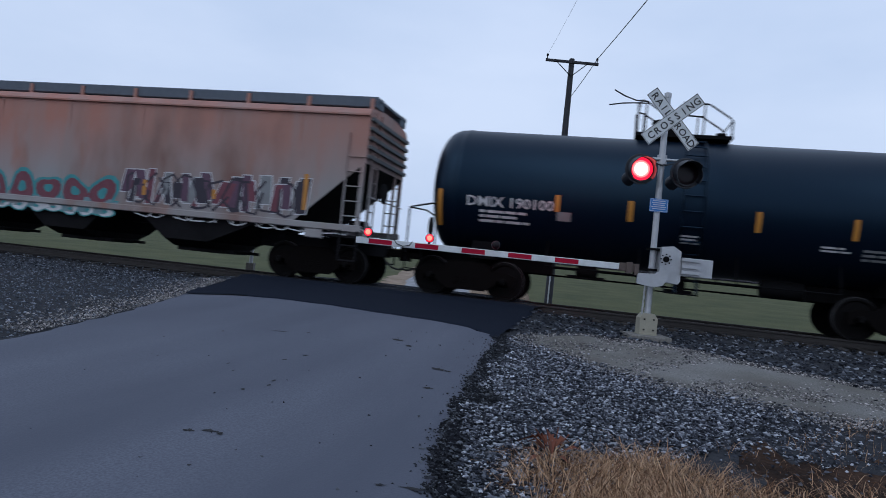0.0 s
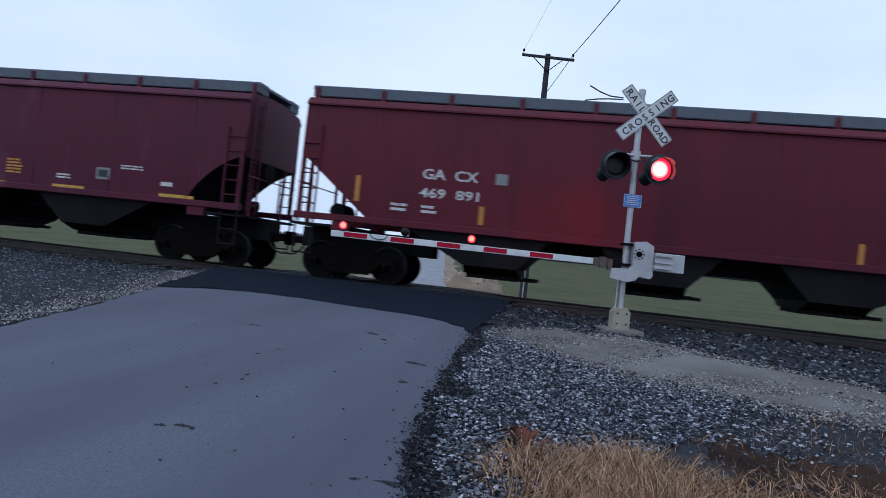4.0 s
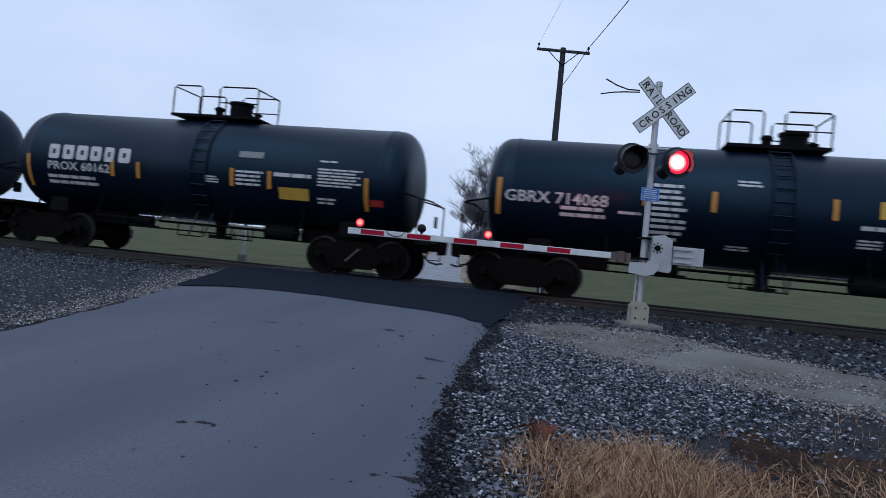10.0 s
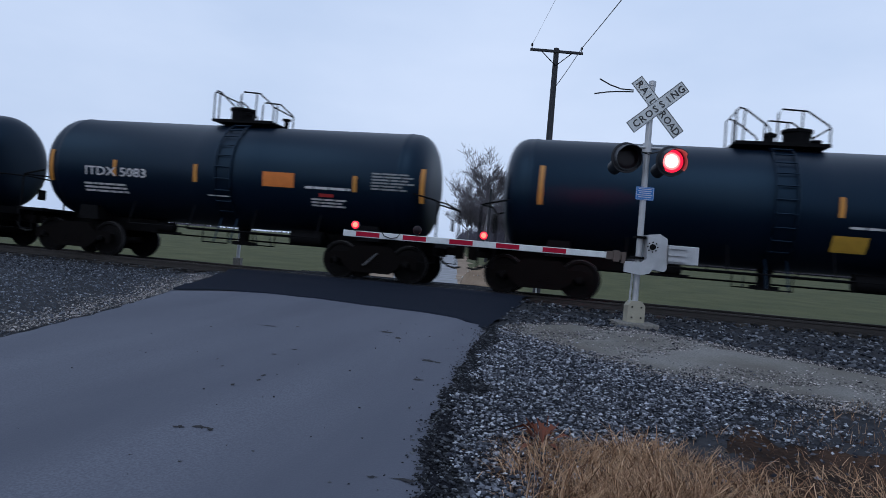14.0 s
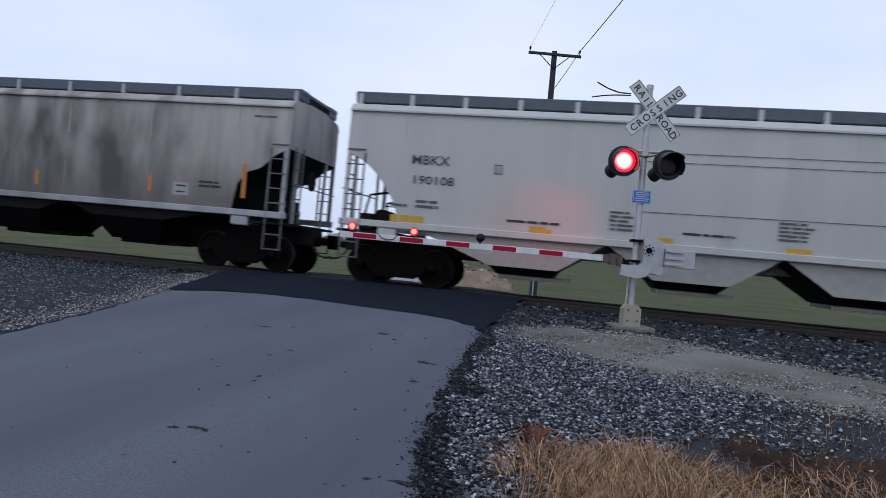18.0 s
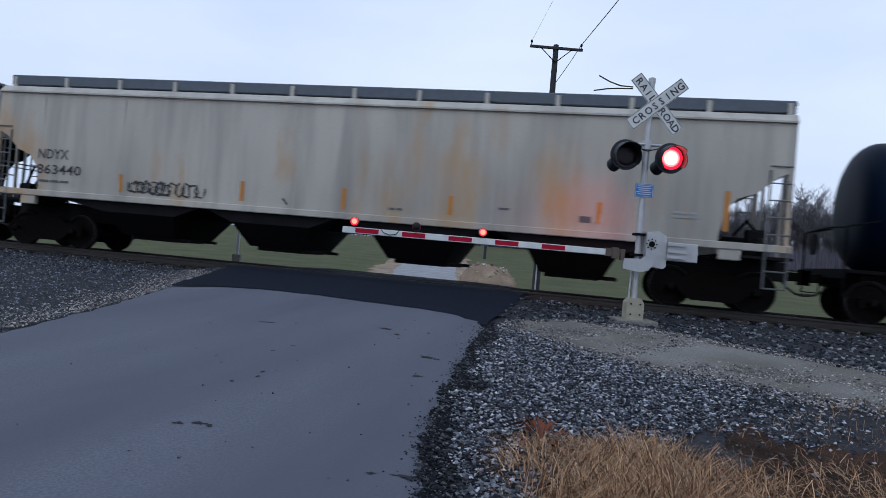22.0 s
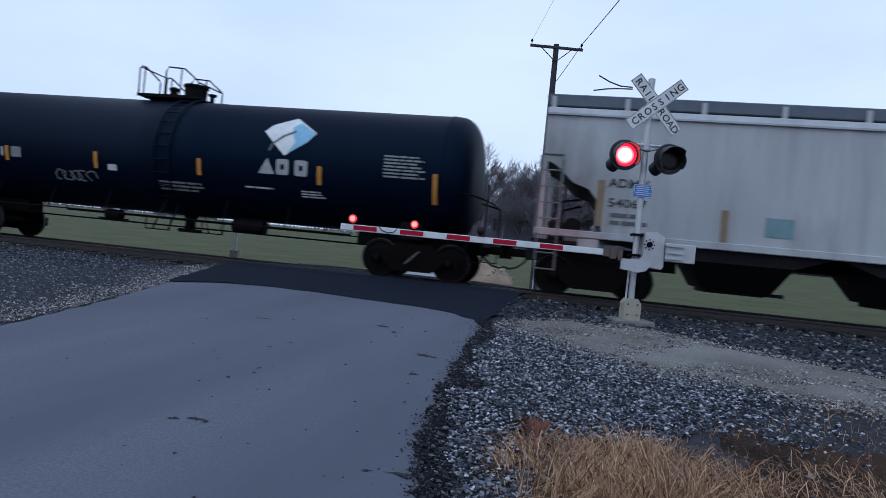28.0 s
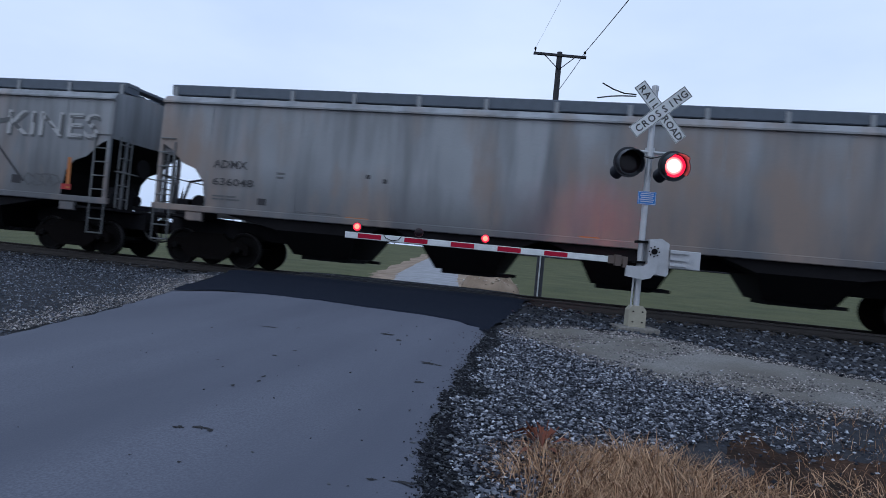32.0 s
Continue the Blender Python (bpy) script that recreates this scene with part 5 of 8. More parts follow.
def on_side(car, surf, marks, step=0.16):
    """Lays marks, each a kind and its measures, on the side whose depth surf(z) gives."""
    for mk in marks:
        if mk[0] == "T":
            _, text, x, z, h, mat, width = mk
            v, f = letters(text, h, 0.004 if h < 0.3 else 0.008)
            k = width / max(p[0] for p in v)
            spans = sorted((min(v[q][0] for q in fc), max(v[q][0] for q in fc), fc) for fc in f)
            words, end = [], -9.0
            for lo, hi, fc in spans:
                if lo > end + 0.22 * h or not words:
                    words.append([])
                words[-1].append(fc)
                end = max(end, hi)
            for word in words:
                used = sorted({q for fc in word for q in fc})
                at = {q: i for i, q in enumerate(used)}
                surface_mark("lettering", [(x + v[q][0] * k, z + v[q][1]) for q in used], [tuple(at[q] for q in fc) for fc in word], surf, mat, car, "reporting mark in block letters")
        elif mk[0] == "B":
            _, x, z, w, h, lines, mat = mk
            rng = random.Random(int(x * 100) + lines)
            pts, fs = [], []
            for i in range(lines):
                zz = z + h - (i + 0.75) * h / lines
                hh, xx, end = 0.55 * h / lines, x, x + w * rng.uniform(0.75, 1.0)
                while xx < end - 0.02:
                    ww = min(rng.uniform(0.12, 0.45), end - xx)
                    o = len(pts)
                    pts += [(xx, zz), (xx + ww, zz), (xx + ww, zz + hh), (xx, zz + hh)]
                    fs.append((o, o + 1, o + 2, o + 3))
                    xx += ww + 0.035
            surface_mark("stencil_print", pts, fs, surf, mat, car, "lines of small stencilled print")
        elif mk[0] == "R":
            _, x, z, w, h, mat, name = mk
            n = max(1, int(h / step))
            pts = [(x + i * w, z + h * j / n) for j in range(n + 1) for i in (0, 1)]
            surface_mark(name, pts, [(2 * j, 2 * j + 1, 2 * j + 3, 2 * j + 2) for j in range(n)], surf, mat, car)
        elif mk[0] == "S":
            _, pts, w, mat, name = mk
            ribbon(car, lambda qz: surf(qz) - 0.007, pts, w, mat, name)
        elif mk[0] == "W":
            # a word mark as plain upright blocks, not letters
            _, x, z, w, h, n, mat, edge, seed = mk
            rng, step = random.Random(seed), w / n
            for i in range(n):
                a, ww, hh = x + i * step, step * rng.uniform(0.62, 0.82), h * rng.choice((0.72, 0.74, 1.0) if seed < 3 else (1.0,))
                c = 0.12 * ww
                outer = [(a + c, z), (a + ww - c, z), (a + ww, z + c), (a + ww, z + hh - c), (a + ww - c, z + hh), (a + c, z + hh), (a, z + hh - c), (a, z + c)]
                cx, cz = a + ww / 2, z + hh / 2
                if edge:
                    big = [(cx + (p - cx) * 1.2, cz + (q - cz) * 1.12) for p, q in outer]
                    surface_mark("painted_shape", big, [tuple(range(8))], lambda q: surf(q) + 0.004, edge, car)
                inner = [(cx + (p - cx) * 0.30, cz + (q - cz) * 0.34) for p, q in outer]
                surface_mark("word_mark", outer + inner, [(j, (j + 1) % 8, 8 + (j + 1) % 8, 8 + j) for j in range(8)], surf, mat, car, "worn word mark in plain blocks")
        elif mk[0] == "K":
            # slanting bars sprayed side by side, each with an outline
            _, x, z, w, h, n, mats, edge, seed = mk
            rng, step = random.Random(seed), w / n
            for i in range(n):
                for j in range(3):
                    cx = x + step * (i + 0.2 + 0.3 * j) + rng.uniform(-0.1, 0.1) * step
                    lean, ww = rng.uniform(-0.45, 0.45) * step, step * rng.uniform(0.14, 0.26)
                    z0, z1 = z + h * rng.uniform(0.0, 0.3), z + h * rng.uniform(0.6, 1.0)
                    for grow, mt, off in ((0.03, edge, 0.004 + 0.001 * j), (0.0, rng.choice(mats), 0.002 + 0.001 * j)):
                        q = [(cx - ww - grow, z0 - grow), (cx + ww + grow, z0 - grow * 0.5), (cx + ww + lean + grow, z1 + grow), (cx - ww + lean - grow, z1 + grow * 0.6)]
                        surface_mark("painted_shape", q, [(0, 1, 2, 3)], lambda qz, o=off: surf(qz) + o, mt, car)
        elif mk[0] == "G":
            # puffy spray-painted shapes with an outline
            _, x, z, w, h, n, mat, edge, seed = mk
            rng = random.Random(seed)
            for i in range(n):
                cx, cz = x + w * (i + 0.5) / n, z + h / 2 + rng.uniform(-0.05, 0.05) * h
                rx, rz = w / n * rng.uniform(0.5, 0.62), h * rng.uniform(0.40, 0.52)
                ph = [rng.uniform(0, 6.28) for _ in range(3)]
                blob = []
                for j in range(18):
                    a = 2 * math.pi * j / 18
                    q = 1 + 0.16 * math.sin(2 * a + ph[0]) + 0.10 * math.sin(3 * a + ph[1])
                    blob.append((cx + rx * q * math.cos(a), cz + rz * q * math.sin(a)))
                for k, mt, off in ((1.0, edge, 0.006), (0.80, mat, 0.003), (0.28, edge, 0.0)):
                    sh = 0.0 if k > 0.5 else rz * 0.1
                    surface_mark("painted_shape", [(cx + (p - cx) * k, cz + sh + (q - cz) * k) for p, q in blob], [tuple(range(18))], lambda q, o=off: surf(q) + o, mt, car)
        elif mk[0] == "Q":
            # scrawled spray-paint strokes
            _, x, z, w, h, n, mat, edge, seed = mk
            rng = random.Random(seed)
            for i in range(n):
                cx = x + w * (i + 0.5) / n
                a, pts = rng.uniform(0, 6.28), []
                for j in range(6):
                    a += rng.uniform(0.5, 1.5)
                    pts.append((cx + w / n * 0.75 * math.cos(a), z + h * (0.5 + 0.48 * math.sin(a + rng.uniform(-0.4, 0.4)))))
                ribbon(car, surf, pts, min(0.06, h * 0.13), mat, "painted_stroke")
        elif mk[0] == "P":
            # cut into level bands, so that the shape follows the curve of the side
            _, poly, mat, name, label = mk
            zs = sorted({z for _, z in poly})
            cuts = sorted(set(zs) | set(np.arange(zs[0], zs[-1], 0.05).tolist()))
            pts, fs = [], []
            def crossings(zc):
                out = []
                for (xa, za), (xb, zb) in zip(poly, poly[1:] + poly[:1]):
                    if (za <= zc) != (zb <= zc):
                        out.append(xa + (xb - xa) * (zc - za) / (zb - za))
                return sorted(out)
            for za, zb in zip(cuts, cuts[1:]):
                eps = (zb - za) * 0.01
                lo, hi = crossings(za + eps), crossings(zb - eps)
                for q in range(0, min(len(lo), len(hi)) - 1, 2):
                    o = len(pts)
                    pts += [(lo[q], za), (lo[q + 1], za), (hi[q + 1], zb), (hi[q], zb)]
                    fs.append((o, o + 1, o + 2, o + 3))
            lift = 0.0 if name in ("emblem", "painted_panel") else 0.004
            surface_mark(name, pts, fs, lambda qz: surf(qz) - lift, mat, car, label)


class Side:
    """The near side of a car, on which lettering, sheeting and paint are laid."""
    def __init__(self, car, surf):
        self.car, self.surf = car, surf

    def put(self, *mark):
        on_side(self.car, self.surf, [mark])

    def text(self, *a):
        self.put("T", *a)

    def lines(self, *a):
        self.put("B", *a)

    def panel(self, *a):
        self.put("R", *a)

    def shape(self, *a):
        self.put("P", *a)

    def stroke(self, *a):
        self.put("S", *a)

    def blocks(self, *a):
        self.put("W", *a)

    def puffs(self, *a):
        self.put("G", *a)

    def bars(self, *a):
        self.put("K", *a)

    def scrawl(self, *a):
        self.put("Q", *a)


def tank_car(label, length, top, mat, marks, bottom=1.05, fit_mat=None, dome=0.3, style=0, off=0.0, hw=1.0, flat=False, trim=0.3, insets=(1.15, 1.33)):
    car = thing("tank_car", label, "tank car", GROUP)
    fit = fit_mat or M_STEEL
    r, zc, half = (top - bottom) / 2, (top + bottom) / 2, length / 2
    hd = 0.38 * r
    prof = []
    for i in range(9):
        a = radians(90 * i / 8)
        prof.append((-half + hd * (1 - math.sin(a)), max(0.02, r * math.cos(a) ** 0.46 if i else r)))
    prof = prof[::-1]
    prof[0] = (-half, 0.02)
    prof += [(-half + hd + 0.08, r), (-half + hd + 0.1, r + 0.012), (-half + hd + 0.18, r + 0.012), (-half + hd + 0.2, r)]
    body = prof + [(-0.9, r), (-0.88, r + 0.01), (0.88, r + 0.01), (0.9, r)] + [(-s - trim, q) for s, q in prof[::-1]]
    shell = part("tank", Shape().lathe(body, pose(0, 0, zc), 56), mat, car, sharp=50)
    surf = lambda z: -math.sqrt(max(0.01, (r + 0.012) ** 2 - (z - zc) ** 2))
    marks(Side(car, surf))
    # top platform, rails, manway
    t, q = top, hw / 1.08
    part("platform", Shape().box(off - hw, off + hw, -0.62, 0.62, t + 0.03, t + 0.065).box(off - hw, off + hw, -0.635, -0.62, t + 0.01, t + 0.09).box(off - hw, off + hw, 0.62, 0.635, t + 0.01, t + 0.09), fit, car, "steel grating platform")
    for y in (-0.60, 0.60):
        at = lambda pts: [(off + u * q, y, t + w) for u, w in pts]
        if flat:
            part("handrail", Shape().path(at([(-1.05, 0.05), (-1.05, 0.78), (-0.98, 0.84), (-0.40, 0.84), (-0.34, 0.78), (-0.34, 0.05)]), 0.021, 6), fit, car)
            part("handrail", Shape().path(at([(0.10, 0.05), (0.10, 0.78), (0.17, 0.84), (0.98, 0.84), (1.05, 0.78), (1.05, 0.05)]), 0.021, 6), fit, car)
            part("rail_bar", Shape().path(at([(0.10, 0.42), (1.05, 0.42)]), 0.016, 6), fit, car)
        else:
            part("handrail", Shape().path(at([(-1.05, 0.05), (-1.07, 0.78), (-1.0, 0.84), (-0.86, 0.80), (-0.36, 0.46), (-0.29, 0.38), (-0.29, 0.05)]), 0.021, 6), fit, car)
            part("handrail", Shape().path(at([(-0.12, 0.05), (-0.12, 0.74), (-0.04, 0.83), (0.52, 0.80), (1.0, 0.50), (1.05, 0.43), (1.05, 0.05)]), 0.021, 6), fit, car)
            part("rail_post", Shape().path(at([(-0.88, 0.05), (-0.88, 0.80)]), 0.019, 6), fit, car)
            part("rail_post", Shape().path(at([(0.42, 0.05), (0.42, 0.81)]), 0.019, 6), fit, car)
    for x in (-1.03, 1.05):
        part("end_rail", Shape().path([(off + x * q, -0.60, t + (0.8 if x < 0 or flat else 0.45)), (off + x * q, 0.60, t + (0.8 if x < 0 or flat else 0.45))], 0.019, 6), fit, car)
    mw = part("manway", Shape().lathe([(t - 0.1, 0.30), (t + 0.22 + dome * 0.6, 0.30), (t + 0.24 + dome * 0.6, 0.34), (t + 0.30 + dome * 0.6, 0.34), (t + 0.34 + dome * 0.6, 0.1)], Matrix.Translation((off + (0.45 if style != 1 else -0.35), 0, 0)) @ UP, 18), fit, car, "round manway with lid")
    part("valve", Shape().lathe([(t, 0.10), (t + 0.28, 0.10), (t + 0.30, 0.14), (t + 0.36, 0.14), (t + 0.4, 0.05)], Matrix.Translation((off - 0.15, -0.1, 0)) @ UP, 12), fit, car)
    part("valve", Shape().lathe([(t, 0.06), (t + 0.22, 0.06), (t + 0.24, 0.12), (t + 0.29, 0.12)], Matrix.Translation((off + 0.9, 0.1, 0)) @ UP, 10), fit, car)
    # side ladders
    for side in (-1, 1):
        lad = Shape()
        for x in (-0.22, 0.22):
            pts = []
            for i in range(12):
                a = radians(78 - i * 12)
                pts.append((x, side * (r + 0.07) * math.cos(a), zc + (r + 0.07) * math.sin(a)))
            pts.append((x, side * (r * 0.85), 0.62))
            lad.path(pts, 0.024, 6)
        for i in range(11):
            a = radians(76 - i * 12)
            lad.path([(-0.22, side * (r + 0.07) * math.cos(a), zc + (r + 0.07) * math.sin(a)), (0.22, side * (r + 0.07) * math.cos(a), zc + (r + 0.07) * math.sin(a))], 0.018, 6)
        part("ladder", lad, fit if mat is M_WHITE_TANK else mat, car, "steel side ladder")
        # lower safety rail with hangers
        rail = Shape().path([(-half + 2.9, side * 1.32, 0.92), (half - 2.9, side * 1.32, 0.92)], 0.02, 6)
        k = int((length - 5.8) / 1.6)
        for i in range(k + 1):
            x = -half + 2.9 + (length - 5.8) * i / k
            rail.path([(x, side * 1.32, 0.92), (x, side * 1.1, 1.5)], 0.018, 6)
        part("side_rail", rail, M_STEEL, car)
        step = Shape().path([(-0.35, side * 1.3, 0.95), (-0.35, side * 1.3, 0.6), (0.35, side * 1.3, 0.6), (0.35, side * 1.3, 0.95)], 0.02, 6)
        part("stirrup_step", step, M_STEEL, car, at=pose(-0.1, 0, 0))
    # stub sills, saddles and end platforms
    for a in (-1, 1):
        e = a * half - (trim if a > 0 else 0)
        lo, hi = sorted((e - a * 3.0, e + a * 0.35))
        part("stub_sill", Shape().box(lo, hi, -0.26, 0.26, 0.72, 1.08, 0.02), M_STEEL, car, at=None)
        s = Shape()
        s.prism([(e - a * 1.7, 0.95), (e - a * 1.1, 0.95), (e - a * 1.15, zc - r * 0.80), (e - a * 1.65, zc - r * 0.80)], -0.72 * r, 0.72 * r)
        part("saddle", s, M_STEEL, car)
        lo, hi = sorted((e - a * 0.35, e + a * 0.42))
        part("end_platform", Shape().box(lo, hi, -1.42, 1.42, 1.04, 1.12, 0.01).box(*sorted((e + a * 0.38, e + a * 0.44)), -1.42, 1.42, 0.92, 1.12), M_WHITE_TANK if fit_mat else M_STEEL, car, "end walkway")
        for y in (-1.36, 1.36):
            part("end_handrail", Shape().path([(e + a * 0.40, y, 1.08), (e + a * 0.40, y, 1.95), (e + a * 0.34, y, 2.02), (e - a * 0.22, y * 0.98, 2.15)], 0.024, 6), fit, car)
            part("sill_step", Shape().path([(e + a * 0.02, y, 1.05), (e + a * 0.02, y, 0.55), (e + a * 0.40, y, 0.55), (e + a * 0.40, y, 1.05)], 0.022, 6), M_STEEL, car)
        part("head_rail", Shape().path([(e + a * 0.40, -1.36, 2.0), (e + a * 0.34, 0, 2.06), (e + a * 0.40, 1.36, 2.0)], 0.022, 6), fit, car)
        part("brake_wheel" if a < 0 else "placard_holder", Shape().lathe([(0, 0.05), (0.0, 0.26), (0.03, 0.26), (0.03, 0.05)], pose(e + a * 0.40, 0.75, 1.7), 18) if a < 0 else Shape().box(e + 0.40, e + 0.42, 0.3, 0.6, 1.4, 1.7), M_STEEL, car)
    if fit_mat:
        # white handrail along the whole side, with saddle posts near the ends
        for side in (-1, 1):
            part("side_handrail", Shape().path([(-half - 0.35, side * 1.36, 1.10), (half + 0.35, side * 1.36, 1.10)], 0.035, 7), fit, car, "long white side handrail")
            for x in (-half + 0.95, half - 1.25):
                y = side * 1.33
                part("saddle_post", Shape().box(x - 0.08, x + 0.08, y - 0.07, y + 0.07, 1.08, 1.66, 0.01).box(x - 0.16, x + 0.16, y - 0.09, y + 0.09, 1.58, 1.68, 0.01).box(x - 0.22, x + 0.22, y - 0.11, y + 0.11, 1.68, 1.80, 0.01), fit, car, "white flanged saddle post")
                part("jack_ball", Shape().lathe([(-0.10, 0.01), (-0.08, 0.06), (0, 0.10), (0.08, 0.06), (0.10, 0.01)], pose(x + 0.32, y, 1.46), 12), fit, car)
    # fittings below the tank
    part("outlet_valve", Shape().lathe([(0.62, 0.14), (0.9, 0.14), (1.1, 0.22)], UP, 14).box(-0.3, 0.3, -0.12, 0.12, 0.58, 0.68), M_STEEL, car)
    part("brake_reservoir", Shape().lathe([(1.6, 0.02), (1.65, 0.2), (2.5, 0.2), (2.55, 0.02)], pose(0, -0.55, 0.9), 16), M_STEEL, car)
    part("brake_cylinder", Shape().lathe([(-2.4, 0.02), (-2.35, 0.14), (-1.9, 0.14), (-1.85, 0.02)], pose(0, -0.35, 0.88), 14).box(-2.6, -1.7, -0.4, -0.3, 0.72, 0.78), M_STEEL, car)
    part("brake_rod", Shape().path([(-half + 2.0, 0.3, 0.72), (half - 2.0, 0.3, 0.72)], 0.025, 6), M_STEEL, car)
    running_gear(car, half + 0.1, insets[0], length=0.68, trim=trim, inset_r=insets[1])
    return car


def hopper_car(label, length, mat, marks, bays=4, eave=4.05, sill=1.46, cut=1.40, zend=3.05, curve=1.5, ribs=0, under=None, trim=None, boards=True, width=1.55, bulge=0.03, brackets=1.65, slope=None, end_ribs=False):
    car = thing("hopper_car", label, "hopper car", GROUP)
    half, under, trim = length / 2, under or M_STEEL, trim or mat
    gear = under if under is U_RED else U_DARK
    rungs = M_RUNG if bays > 3 else trim
    def zlow(e):
        if e >= cut:
            return sill
        if not curve:
            return sill + (zend - sill) * float(np.interp(e / cut, [0, 0.23, 0.49, 0.75, 0.94, 1.0], [1.0, 0.90, 0.68, 0.60, 0.39, 0.0]))
        q = 1 - e / cut
        return sill + (zend - sill) * (1 - (1 - q) ** curve) ** (1 / curve) if curve > 1 else sill + (zend - sill) * q
    xs = [-half + cut * i / 12 for i in range(13)] + [-half + cut + (length - 2 * cut) * i / 16 for i in range(1, 16)] + [half - cut + cut * i / 12 for i in range(13)]
    rows = 9
    def sy(z):
        t = (z - sill) / (eave - sill)
        return width - 0.03 + bulge * math.sin(math.pi * min(1, max(0, t)))
    v, f = [], []
    prof = [(width - 0.03, eave), (width + 0.035, eave + 0.01), (width + 0.035, eave + 0.05), (width - 0.10, eave + 0.20), (1.05, eave + 0.26), (0.45, eave + 0.32)]
    sec = rows + len(prof)
    for x in xs:
        z0 = zlow(half - abs(x))
        col = [(sy(z0 + (eave - 0.02 - z0) * j / (rows - 1)), z0 + (eave - 0.02 - z0) * j / (rows - 1)) for j in range(rows)] + prof
        v += [(x, -y, z) for y, z in col] + [(x, y, z) for y, z in col[::-1]]
    k = 2 * sec
    for i in range(len(xs) - 1):
        f += [(i * k + j, i * k + j + 1, (i + 1) * k + j + 1, (i + 1) * k + j) for j in range(k - 1)]
        f.append((i * k + k - 1, i * k, (i + 1) * k, (i + 1) * k + k - 1))
    f += [tuple(range(k))[::-1], tuple(range((len(xs) - 1) * k, len(xs) * k))]
    body = part("body", Shape().add(v, f), mat, car, sharp=28)
    # shade and dirt on the slope sheets and the belly, put into a dark colour
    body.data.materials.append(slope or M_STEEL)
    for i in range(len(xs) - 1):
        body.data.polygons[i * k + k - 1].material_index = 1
    surf = lambda z: -sy(z)
    marks(Side(car, surf))
    if ribs:
        rib = Shape().box(-0.06, 0.06, -0.09, 0.0, sill, eave - 0.02, 0.012).mesh("rib", mat)
        # dark strips hold the crease shade beside each rib
        rib_seam = Shape().box(0, 0.024, -0.006, 0.0, sill + 0.02, eave - 0.04).mesh("rib_seam", M_DIMGREY)
        for i in range(ribs):
            x = -half + 0.25 + (length - 0.5) * i / (ribs - 1)
            z0 = zlow(half - abs(x))
            for side in (-1, 1):
                if z0 < sill + 0.05:
                    part("rib", rib, None, car, at=pose(x, side * (width - 0.03), 0, 0, 0, 0 if side < 0 else 180))
                    if side < 0:
                        for off in (-0.085, 0.062):
                            part("rib_seam", rib_seam, None, car, at=pose(x + off, -(width - 0.03 + bulge * 0.9), 0))
    # weld seams down the side sheets
    if not ribs:
        seam = Shape().box(-0.012, 0.012, -0.010, 0.0, sill + 0.03, eave - 0.02).mesh("seam", mat)
        k = round((length - 2 * cut) / 2.3)
        for i in range(k + 1):
            part("seam", seam, None, car, at=pose(-half + cut + (length - 2 * cut) * i / k, -(width - 0.03 + bulge * 0.55), 0))
    # sills
    for side in (-1, 1):
        s = Shape().box(-half - 0.05, half + 0.05, *sorted((side * (width - 0.06), side * (width + 0.04))), sill - 0.13, sill + 0.03, 0.015)
        part("side_sill", s, trim, car)
        for a in (-1, 1):
            x = a * (half - 1.15)
            part("jacking_pad", Shape().box(x - 0.22, x + 0.22, *sorted((side * (width - 0.1), side * (width + 0.02))), sill - 0.36, sill - 0.13, 0.02), trim, car)
    # ends: posts, ladders, shear plates
    for a in (-1, 1):
        e = a * half
        lo, hi = sorted((e - a * 1.3, e + a * 0.12))
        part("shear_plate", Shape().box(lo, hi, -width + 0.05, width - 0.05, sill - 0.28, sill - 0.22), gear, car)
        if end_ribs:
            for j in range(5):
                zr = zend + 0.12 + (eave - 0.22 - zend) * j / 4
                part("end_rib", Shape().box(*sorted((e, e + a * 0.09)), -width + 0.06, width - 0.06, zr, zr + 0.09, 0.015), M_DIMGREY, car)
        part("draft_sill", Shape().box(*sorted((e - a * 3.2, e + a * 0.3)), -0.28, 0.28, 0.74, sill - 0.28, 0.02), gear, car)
        for y in (-0.9, 0.9):
            part("end_post", Shape().path([(e - a * 0.06, y, sill - 0.25), (e - a * 0.02, y, zend + 0.1)], 0.045, 4), trim, car)
        for y in (-width + 0.02, width - 0.02):
            part("corner_post", Shape().box(*sorted((e - a * 0.11, e - a * 0.01)), y - 0.035, y + 0.035, sill - 0.1, zend + 0.1), trim, car)
            lad = Shape()
            for x in (e - a * 0.02, e - a * 0.46):
                lad.path([(x, y * 1.03, sill - 0.1), (x, y * 1.03, zend + (0.7 if curve and bays < 4 else 0.0) if abs(x - e) > 0.3 else sill)], 0.026, 5)
            for i in range(6):
                z = sill - 0.12 + i * 0.36
                lad.path([(e - a * 0.02, y * 1.03, z), (e - a * 0.46, y * 1.03, z)], 0.017, 5)
            part("ladder", lad, rungs, car, "side ladder with round rungs")
            step = Shape()
            for x in (e - a * 0.02, e - a * 0.46):
                step.path([(x, y * 1.03, 0.55), (x, y * 1.03, sill - 0.1)], 0.024, 5)
            for z in (0.57, 0.93):
                step.path([(e - a * 0.02, y * 1.03, z), (e - a * 0.46, y * 1.03, z)], 0.02, 5)
            part("sill_step", step, M_DIMGREY if bays > 3 else gear, car, "soiled steel step below the sill")
        end = Shape()
        for y in (-1.25, -0.8):
            end.path([(e + a * 0.05, y, sill - 0.2), (e + a * 0.05, y, eave + 0.15 if bays < 4 else zend + 0.1)], 0.024, 5)
